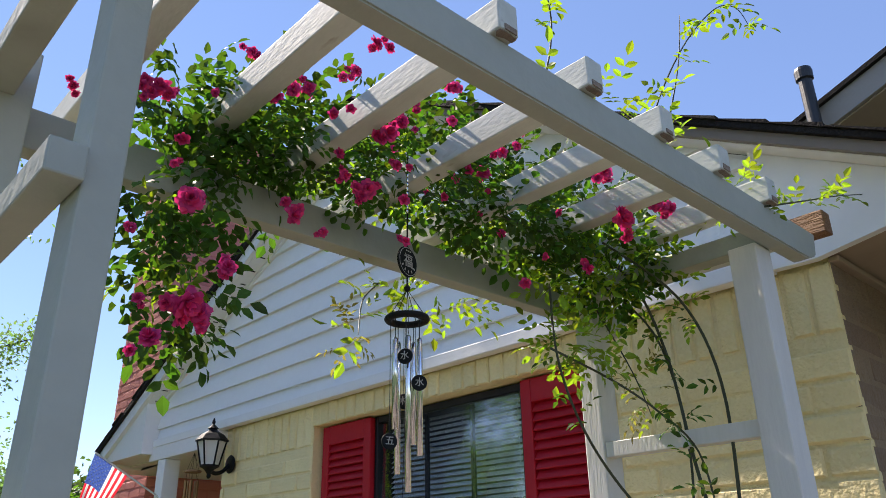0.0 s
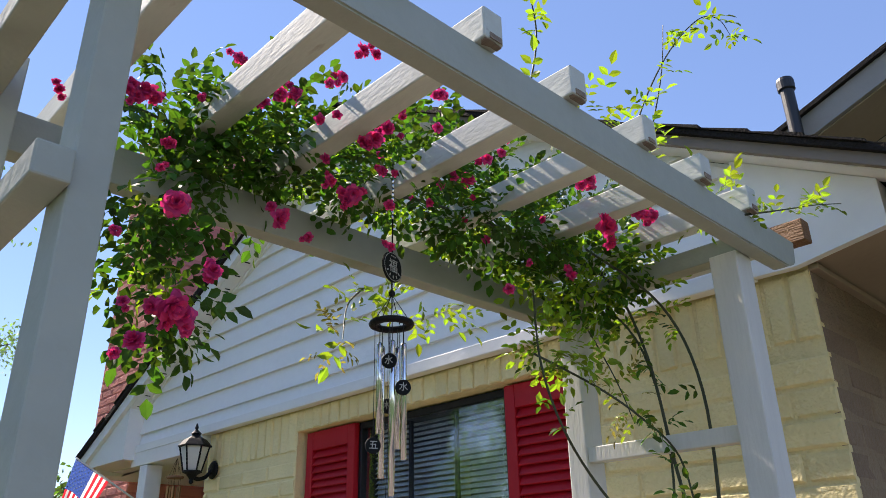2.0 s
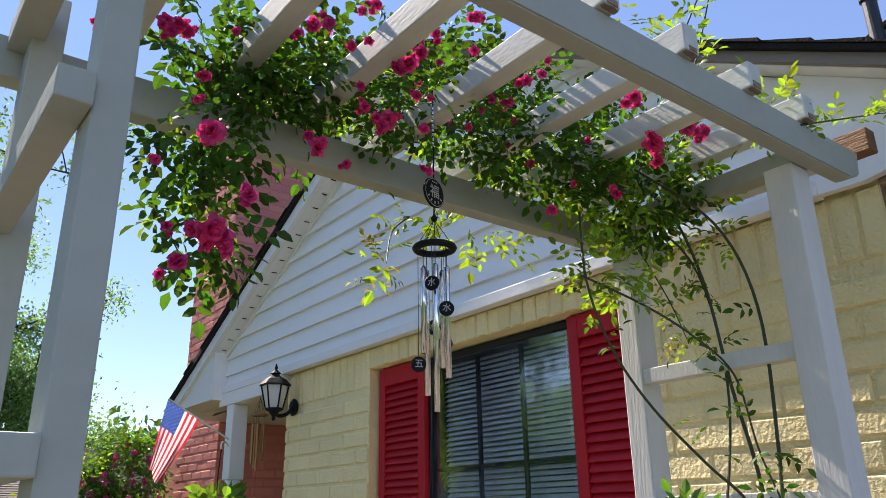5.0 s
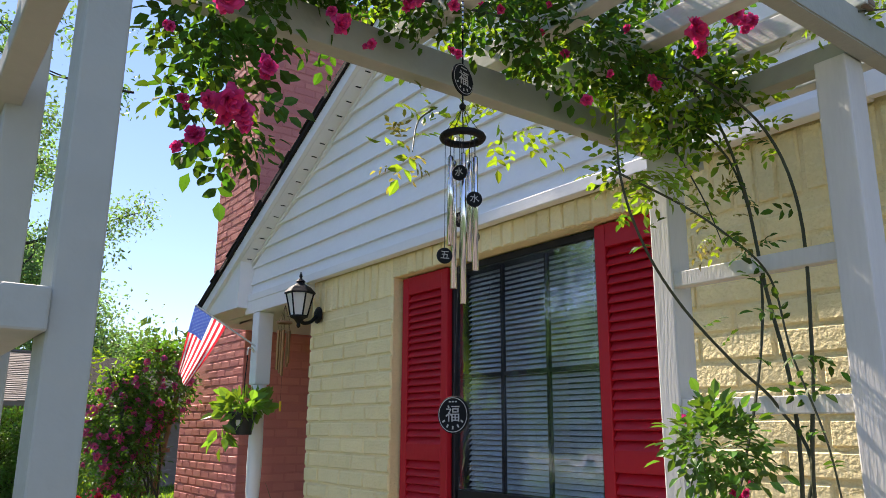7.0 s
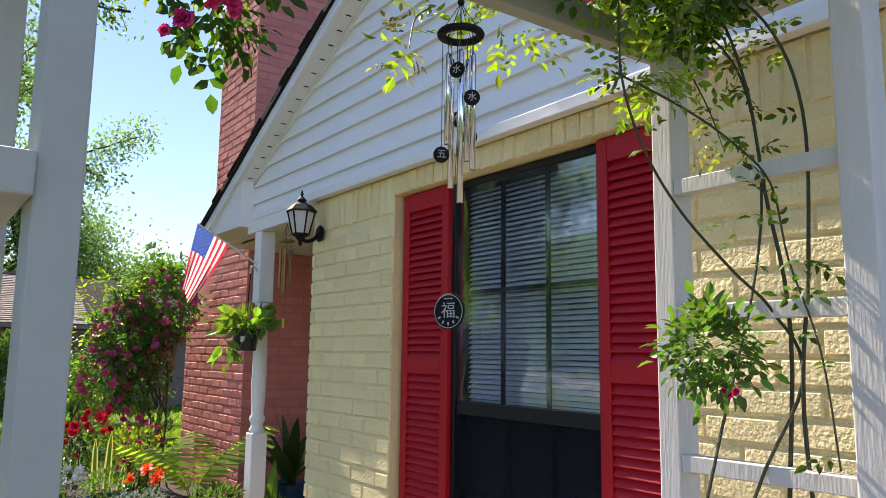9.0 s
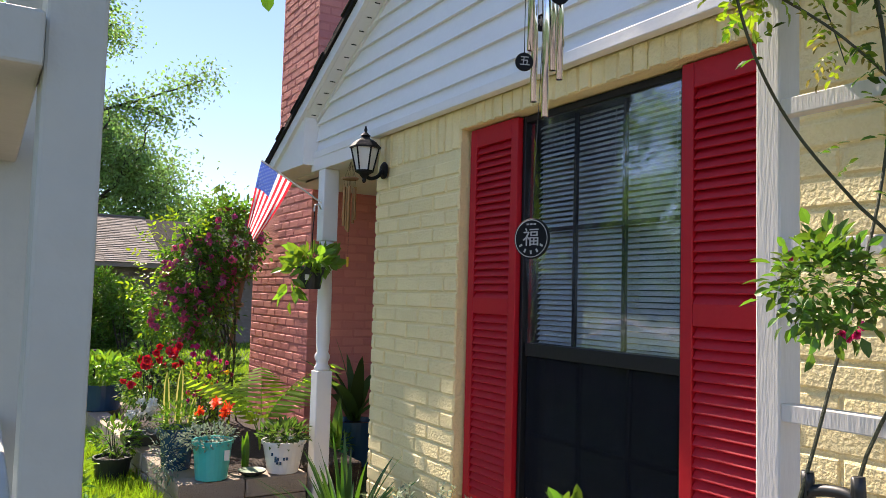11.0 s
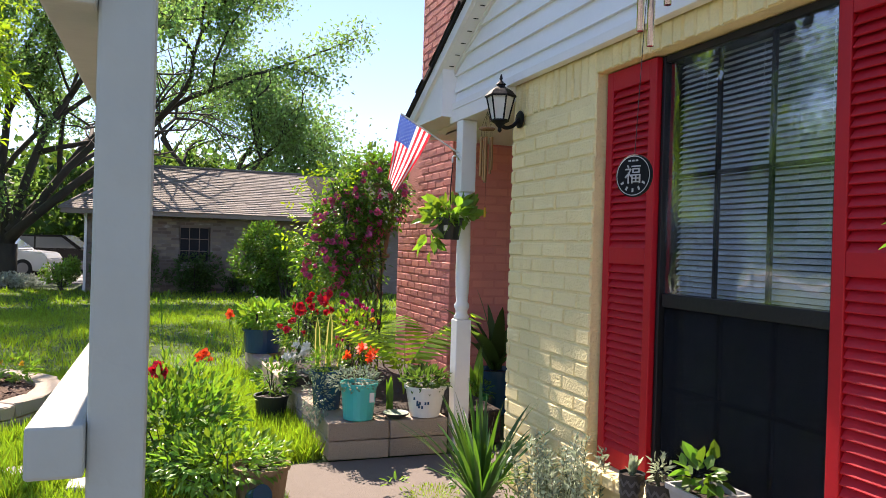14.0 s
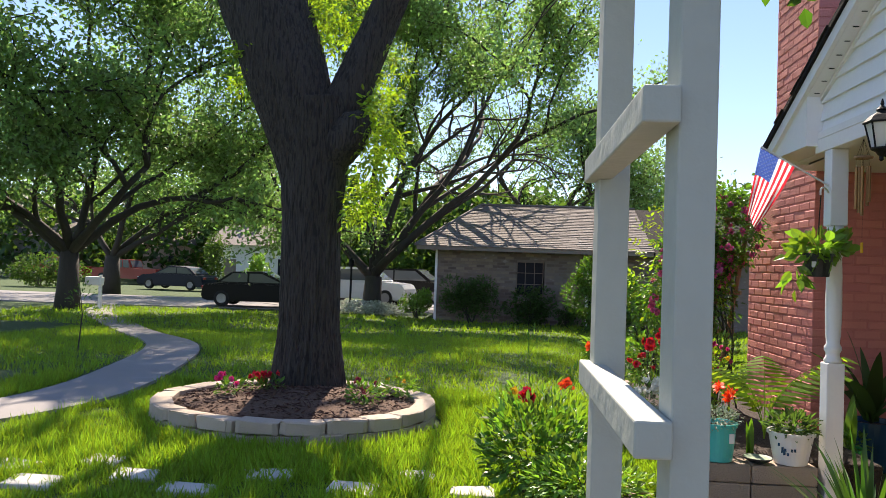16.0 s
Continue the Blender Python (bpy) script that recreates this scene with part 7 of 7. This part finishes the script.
def shrub(label, c, r, n, size, m, seed, group="", dens=0.5):
    s_ = thing("shrub", label, "shrub", group, at=(c[0], c[1], c[2] - r[2]))
    g_ = np.random.default_rng(seed)
    pts, dd = [], []
    for k in range(14):
        o, v = ball(g_, 1, c, np.array(r) * 0.75)
        q, v = ball(g_, n // 14, o[0], np.array(r) * g_.uniform(0.3, 0.5), 0.5)
        pts.append(q), dd.append(v)
    q = np.concatenate(pts)
    q[:, 2] = np.maximum(q[:, 2], c[2] - r[2])
    d = unit(np.concatenate(dd) + g_.normal(size=q.shape) * 0.5 + np.array([0, 0, 0.2]))
    tagged(scatter("foliage", q, d, g_.uniform(0.7, 1.3, len(q)) * size, 0.8, m, s_, "", "simple", seed), kind="stuff")
    bm_ = bmesh.new()
    rs_ = random.Random(seed)
    for k in range(6):
        tube(bm_, [(c[0] + rs_.uniform(-0.1, 0.1), c[1], c[2] - r[2] * 1.05), (c[0] + rs_.uniform(-0.6, 0.6) * r[0], c[1] + rs_.uniform(-0.5, 0.5) * r[1], c[2] + 0.2 * r[2])], [0.03, 0.01], 5)
    part("stem", bm_, M_BARK2, s_)
    return s_


shrub("rounded dark green shrub before the neighbouring house", (3.95, 24.3, 0.72), (1.55, 1.1, 1.45), 12000, 0.11, M_BUSH, 41)
shrub("dark foundation shrub in shade", (-0.72, 26.4, 0.38), (1.15, 0.45, 0.95), 4200, 0.10, M_TREE_D, 42, "foundation shrubs")
shrub("dark foundation shrub in shade", (1.25, 26.35, 0.22), (1.05, 0.45, 0.75), 3200, 0.10, M_TREE_D, 43, "foundation shrubs")
shrub("dark foundation shrub in shade", (2.6, 26.3, -0.05), (0.5, 0.4, 0.42), 1000, 0.10, M_TREE_D, 44, "foundation shrubs")
shrub("sunny yellow-green shrub at the house corner", (-2.75, 27.4, 0.15), (0.62, 0.6, 0.62), 2000, 0.10, M_LIME, 45)
M_PALEBLOOM = mat("pale_ground_cover_leaf", (0.42, 0.46, 0.38), 0.6, 0.2, 3, 30, 0.0, 40, island=0.35, translucent=0.3)
shrub("low pale ground cover round the yard tree", (-5.0, 29.6, -0.22), (1.9, 1.0, 0.26), 4200, 0.10, M_PALEBLOOM, 46)
shrub("dark clipped hedge across the street", (-27.0, 43.0, 0.5), (2.8, 1.0, 1.0), 3200, 0.18, M_TREE_D, 47)
shrub("dark green columnar shrub across the street", (-17.8, 47.0, 1.3), (1.0, 1.0, 1.9), 2200, 0.18, M_TREE_D, 48)
shrub("light green shrub across the street", (-15.2, 47.5, 0.9), (0.9, 0.9, 1.0), 1500, 0.18, M_LIME, 49)
shrub("dark green shrub at the bed's end", (2.55, 12.0, 0.5), (0.6, 0.6, 0.6), 1500, 0.08, M_BUSH, 50)

# far houses
for x0, x1, y, h, rz, m, lab in ((-41, -36.5, 60, 3.0, 4.6, M_WALK, "grey house partly hidden by trees"), (-29, -25, 60, 2.6, 4.2, M_SOFFIT, "tan house partly hidden by trees"), (-20, -13.5, 52, 2.6, 4.2, M_SIDING, "pale house across the street")):
    fh = thing("far_house", lab, "house", "houses across the street", at=((x0 + x1) / 2, y, BZ))
    part("wall", bx((x0, y, BZ - 0.5), (x1, y + 7, h)), m, fh)
    part("roof", px([(y - 0.5, h), (y + 3.5, rz), (y + 7.5, h)], "x", x0 - 0.4, x1 + 0.4), M_NSHINGLE, fh)
    part("door", bx((x0 + 0.8, y - 0.04, BZ), (x0 + 1.7, y - 0.005, 1.6)), M_TAUPE, fh)
    part("window", bx((x1 - 1.8, y - 0.04, 0.5), (x1 - 0.6, y - 0.005, 1.7)), M_SCREEN, fh)

# ---- vehicles ----
M_CARBLACK = mat("black_car_paint", (0.004, 0.0045, 0.006), 0.3, 0.1, 2, 20, 0.0, spec=0.14)
M_CARWHITE = mat("white_car_paint", (0.72, 0.73, 0.74), 0.25, 0.04, 2, 20, 0.0, coat=0.8)
M_CARBLUE = mat("dark_blue_car_paint", (0.008, 0.012, 0.028), 0.35, 0.1, 2, 20, 0.0, spec=0.25)
M_CARRED = mat("red_truck_paint", (0.30, 0.012, 0.012), 0.3, 0.1, 2, 20, 0.0, coat=0.6)
M_CARGLASS = mat("car_window_glass", (0.10, 0.115, 0.125), 0.08, 0.1, 2, 20, 0.0, spec=0.6)
M_TYRE = mat("black_tyre_rubber", (0.015, 0.015, 0.015), 0.85, 0.2, 10, 60, 0.2, 60)
M_RIM = mat("silver_wheel_rim", (0.22, 0.22, 0.23), 0.35, 0.05, 10, 60, 0.0, metal=0.8)
M_LIGHT = mat("pale_head_lamp_lens", (0.7, 0.7, 0.68), 0.1, 0.05, 10, 60, 0.0)


def car(name, label, at, yaw, paint, kind_="sedan", length=4.6):
    root = thing(name, label, "car", at=at)
    L, W = length, 1.78
    lower = {"sedan": [(0, 0.35), (0.05, 0.72), (0.12, 0.88), (1.05, 0.95), (3.35, 0.95), (4.35, 0.80), (4.58, 0.62), (4.6, 0.32), (4.3, 0.22), (0.2, 0.22)],
             "suv": [(0, 0.4), (0.02, 0.9), (0.08, 1.1), (3.3, 1.12), (4.4, 1.02), (4.58, 0.75), (4.6, 0.38), (4.3, 0.28), (0.2, 0.28)],
             "truck": [(0, 0.45), (0, 1.08), (1.9, 1.10), (3.4, 1.12), (4.5, 1.05), (4.6, 0.5), (4.4, 0.35), (0.2, 0.35)]}[kind_]
    cabin = {"sedan": [(0.55, 0.94), (1.20, 1.40), (2.45, 1.44), (3.45, 0.94)], "suv": [(0.08, 1.09), (0.25, 1.70), (2.7, 1.76), (3.55, 1.11)], "truck": [(1.75, 1.09), (1.95, 1.72), (2.75, 1.74), (3.45, 1.11)]}[kind_]
    k = L / 4.6
    m = pose(*at, 0, 0, yaw) @ Matrix.Translation((-L / 2, 0, 0))
    sc = lambda o: [(x * k, z) for x, z in o]
    def add(name_, bm, mt, parent=root, label_="", bev=0.0):
        if bev:
            bmesh.ops.bevel(bm, geom=bm.edges[:], offset=bev, segments=2, affect="EDGES")
        bm.transform(m)
        return part(name_, bm, mt, parent, label_, smooth=False)
    add("body", px(sc(lower), "y", -W / 2, W / 2), paint, bev=0.05)
    add("cabin", px(sc(cabin), "y", -W / 2 + 0.10, W / 2 - 0.10), paint, bev=0.05)
    c = sc(cabin)
    mid = (c[1][0] + c[2][0]) / 2 + 0.05
    for sgn in (-1, 1):
        y = sgn * (W / 2 - 0.098)
        for a, b in (((c[0][0] + 0.22, c[1][0] + 0.06), (mid - 0.04, mid - 0.04)), ((mid + 0.04, mid + 0.04), (c[3][0] - 0.25, c[2][0] - 0.03))):
            zlo, zhi = c[0][1] + 0.05, c[1][1] - 0.06
            add("window", px([(a[0], zlo), (a[1], zhi), (b[1], zhi), (b[0], zlo)], "y", min(y, y + sgn * 0.012), max(y, y + sgn * 0.012)), M_CARGLASS, label_="dark side window")
    def slab(p, q, lab):
        dx, dz = q[0] - p[0], q[1] - p[1]
        nn = (-dz / math.hypot(dx, dz) * 0.012, dx / math.hypot(dx, dz) * 0.012)
        if p[0] > q[0]:
            nn = (-nn[0], -nn[1])
        p1, q1 = (p[0] + dx * 0.12, p[1] + dz * 0.12), (p[0] + dx * 0.9, p[1] + dz * 0.9)
        add("windscreen", px([p1, q1, (q1[0] + nn[0], q1[1] + nn[1]), (p1[0] + nn[0], p1[1] + nn[1])], "y", -W / 2 + 0.2, W / 2 - 0.2), M_CARGLASS, label_=lab)
    slab(c[3], c[2], "sloping windscreen")
    slab(c[0], c[1], "rear window")
    wr = 0.32 if kind_ == "sedan" else 0.37
    for x in (0.85 * k, 3.7 * k):
        for sgn in (-1, 1):
            bm = lt([(wr * 0.6, -0.10), (wr * 0.95, -0.10), (wr, -0.07), (wr, 0.07), (wr * 0.95, 0.10), (wr * 0.6, 0.10)], 24)
            bm.transform(Matrix.Translation((x, sgn * (W / 2 - 0.08), wr)) @ Matrix.Rotation(radians(90), 4, "X"))
            wheel = add("wheel", bm, M_TYRE)
            bm = lt([(wr * 0.62, -0.105), (wr * 0.58, -0.115), (wr * 0.15, -0.11), (wr * 0.15, 0.11), (wr * 0.58, 0.115), (wr * 0.62, 0.105)], 20)
            bm.transform(Matrix.Translation((x, sgn * (W / 2 - 0.08), wr)) @ Matrix.Rotation(radians(90), 4, "X"))
            add("rim", bm, M_RIM, wheel)
    for sgn in (-1, 1):
        add("headlight", bx((4.50 * k, sgn * 0.62 - 0.14, 0.62), (4.60 * k, sgn * 0.62 + 0.14, 0.74), 0.01), M_LIGHT)
        add("tail_light", bx((0.0, sgn * 0.66 - 0.14, 0.66), (0.09, sgn * 0.66 + 0.14, 0.80), 0.01), M_CARRED)
    return root


car("car", "black sedan parked at the kerb", (-9.5, 30.6, BZ + 0.05), 4, M_CARBLACK)
car("car", "white van parked in the neighbouring drive", (-6.3, 35.6, BZ + 0.06), -12, M_CARWHITE, "suv", 4.9)
car("car", "dark sport utility vehicle parked behind the white van", (-4.4, 40.0, BZ + 0.06), -12, M_CARBLACK, "suv", 4.7)
car("car", "dark blue sedan parked across the street", (-19.6, 45.4, BZ + 0.05), 170, M_CARBLUE)
car("truck", "red pickup truck parked far across the street", (-26.5, 53.0, BZ + 0.05), 175, M_CARRED, "truck", 5.2)
car("truck", "red pickup truck parked far across the street", (-33.0, 55.0, BZ + 0.05), 175, M_CARRED, "truck", 5.0)
mb = thing("mailbox", "white mailbox on a post by the walk", "mailbox", at=(-13.9, 25.9, BZ))
part("post", bx((-13.95, 25.85, BZ), (-13.85, 25.95, 0.75), 0.01), M_TRIM, mb)
part("box", bx((-14.45, 25.8, 0.38), (-13.83, 26.05, 0.70), 0.05), M_TRIM, mb)
yl = thing("yard_lamp", "slim black yard lamp post by the drive", "lamp post", at=(-5.75, 30.0, BZ))
part("pole", tb([(-5.75, 30.0, BZ), (-5.75, 30.0, 1.35)], 0.045, 8), M_BLACK, yl)
part("lamp_head", lt([(0.06, 1.35), (0.10, 1.38), (0.12, 1.62), (0.02, 1.72)], 8, (-5.75, 30.0, 0)), M_BLACK, yl)
sap = thing("sapling", "thin leafy sapling on the lawn", "sapling", at=(-6.1, 11.0, 0))
part("stem", tb([(-6.1, 11.0, -0.1), (-6.05, 11.0, 0.5), (-6.12, 11.0, 1.0)], [0.012, 0.009, 0.004], 6), M_BARK2, sap)
leafy(sap, "leaves", (-6.08, 11.0, 0.7), (0.22, 0.2, 0.35), 120, 0.06, M_BUSH, 91, 0.5, 0.3)

# ---- grass ----
g = np.random.default_rng(71)


def grass(name, n, x0, x1, y0, y1, h, w, seed, avoid=True):
    x, y = g.uniform(x0, x1, n), g.uniform(y0, y1, n)
    keep = np.ones(n, bool)
    if avoid:
        keep &= ~((x > 1.0) & (y < 4.9))
        keep &= ~((x > 1.30) & (y > 4.8) & (y < 8.4))
        keep &= ((x + 1.5) / 1.22) ** 2 + ((y - 6.68) / 1.12) ** 2 > 1
        for sx, sy in ((-0.35, 5.04), (-0.70, 4.67), (-1.25, 4.87), (-1.65, 4.48), (-2.08, 4.72), (-2.93, 4.76), (-2.6, 4.45), (0.05, 4.75), (-2.45, 5.0)):
            keep &= ~((abs(x - sx) < 0.10) & (abs(y - sy) < 0.12))
        wx = np.array(way)
        for a, b in wx:
            keep &= (x - a) ** 2 + (y - b) ** 2 > 0.52 ** 2
    x, y = x[keep], y[keep]
    z = np.array([ground_z(a, b) - 0.012 for a, b in zip(x, y)])
    patchy = np.array([max(0.25, 0.80 + 0.5 * noise.noise((a * 1.1, b * 1.1, 5.0)) + 0.8 * noise.noise((a * 5.5, b * 5.5, 1.0))) for a, b in zip(x, y)])
    d = np.stack([g.normal(0, 0.45, len(x)), g.normal(0, 0.45, len(x)), np.ones(len(x))], 1)
    ob = scatter(name, np.stack([x, y, z], 1), d, h * g.uniform(0.5, 1.3, len(x)) * patchy, w, M_BLADE, None, "", "blade", seed)
    return tagged(ob, "bright green lawn grass blades", "grass", kind="stuff")


grass("grass", 150000, -5.0, 1.35, 3.6, 8.6, 0.10, 0.11, 72)
def tufts(n, seed):
    """Longer uncut grass round the bed, the stones and the bed edge."""
    gg = np.random.default_rng(seed)
    a = gg.uniform(0, 6.283, n)
    ring_ = np.stack([-1.5 + 1.30 * np.cos(a) * gg.uniform(0.98, 1.14, n), 6.68 + 1.20 * np.sin(a) * gg.uniform(0.98, 1.14, n)], 1)
    edge = np.stack([gg.uniform(0.9, 1.33, n), gg.uniform(4.95, 7.8, n)], 1)
    spots = np.array([(-0.7, 5.3), (-1.2, 5.2), (-1.75, 5.3), (-2.1, 5.5), (-2.8, 5.4), (-3.3, 5.7), (-0.4, 5.9), (0.3, 5.6), (-3.0, 4.5), (-0.95, 5.05), (-0.45, 5.35), (-1.55, 5.05), (-1.95, 5.1), (-2.3, 5.25), (-3.2, 4.9), (0.5, 5.2), (0.1, 5.3), (-0.2, 5.6), (-2.6, 5.2), (0.8, 5.5)])
    st_ = spots[gg.integers(0, len(spots), n)] + gg.normal(size=(n, 2)) * 0.16
    xy = np.concatenate([ring_, edge, st_])
    m = len(xy)
    d = np.stack([gg.normal(0, 0.5, m), gg.normal(0, 0.5, m), np.ones(m)], 1)
    ob = scatter("grass", np.column_stack([xy, np.full(m, -0.012)]), d, gg.uniform(0.08, 0.17, m), 0.10, M_BLADE, None, "", "blade", seed)
    return tagged(ob, "longer uncut grass at the bed edges", "grass", kind="stuff")


tufts(9000, 75)
grass("grass", 130000, -11, 6.5, 8.6, 20.0, 0.10, 0.13, 73)
grass("grass", 34000, -16, 9, 20.0, 28.0, 0.12, 0.25, 74, False)


# ---- bricks, one by one ----
cream_course_wall(3.318, 4.215, 0.0, 2.09)
cream_course_wall(0.81, 1.598, 0.0, 2.09)
cream_course_wall(1.602, 3.314, 0.0, 0.30)
for lo, hi in ((3.318, 4.215), (0.81, 1.598)):
    y = lo + 0.035
    while y < hi - 0.02:
        lay(wall_front, soldier, "-x", WX, y, 2.19, 1.0, rng, upright=True)
        y += 0.072
y = 1.64
while y < 3.30:
    lay(wall_front, soldier, "-x", WX, y, 2.236, 0.52, rng, upright=True)
    y += 0.072
y = 1.65
while y < 3.30:
    lay(sill, sill_set, "-x", 2.19, y, 0.355, 1.0, rng)
    y += 0.093
rbricks = brick_set(0.20, 0.062, 0.02, M_RBRICK, 7, 0.3)
for u, z, w in courses(CY + 0.004, CY + 0.895, 2.3, 4.9, 0.20, 0.072, 0.010):
    lay(wall_red, rbricks, "-x", CX, u, z, w / 0.20, rng)
rest = [(CX, u, z, w / 0.20) for u, z, w in courses(CY + 0.004, CY + 1.54, 0.0, 2.30, 0.20, 0.072, 0.010) if z < 1.66 or u < CY + 0.9]
joined_bricks("brick_courses", wall_red, rest, rbricks, "-x", M_RBRICK_I, "", rng)
rest = [(CY, u, z, w / 0.20) for u, z, w in courses(CX, 4.6, 0.0, 2.24, 0.20, 0.072, 0.010)] + [(CY, u, z, w / 0.20) for u, z, w in courses(CX, 3.69, 2.24, 5.4, 0.20, 0.072, 0.010)]
joined_bricks("brick_courses", wall_red, rest, rbricks, "-y", M_RBRICK_I, "", rng)
sbricks = brick_set(BL, COURSE - JOINT, 0.02, M_SBRICK, 9)
rest = [(0.808, u, z, w / BL) for u, z, w in courses(WX + 0.008, 4.5, 0.9, 2.285, BL, COURSE, JOINT)]
joined_bricks("brick_courses", wall_side, rest, sbricks, "-y", M_SBRICK, "", rng)
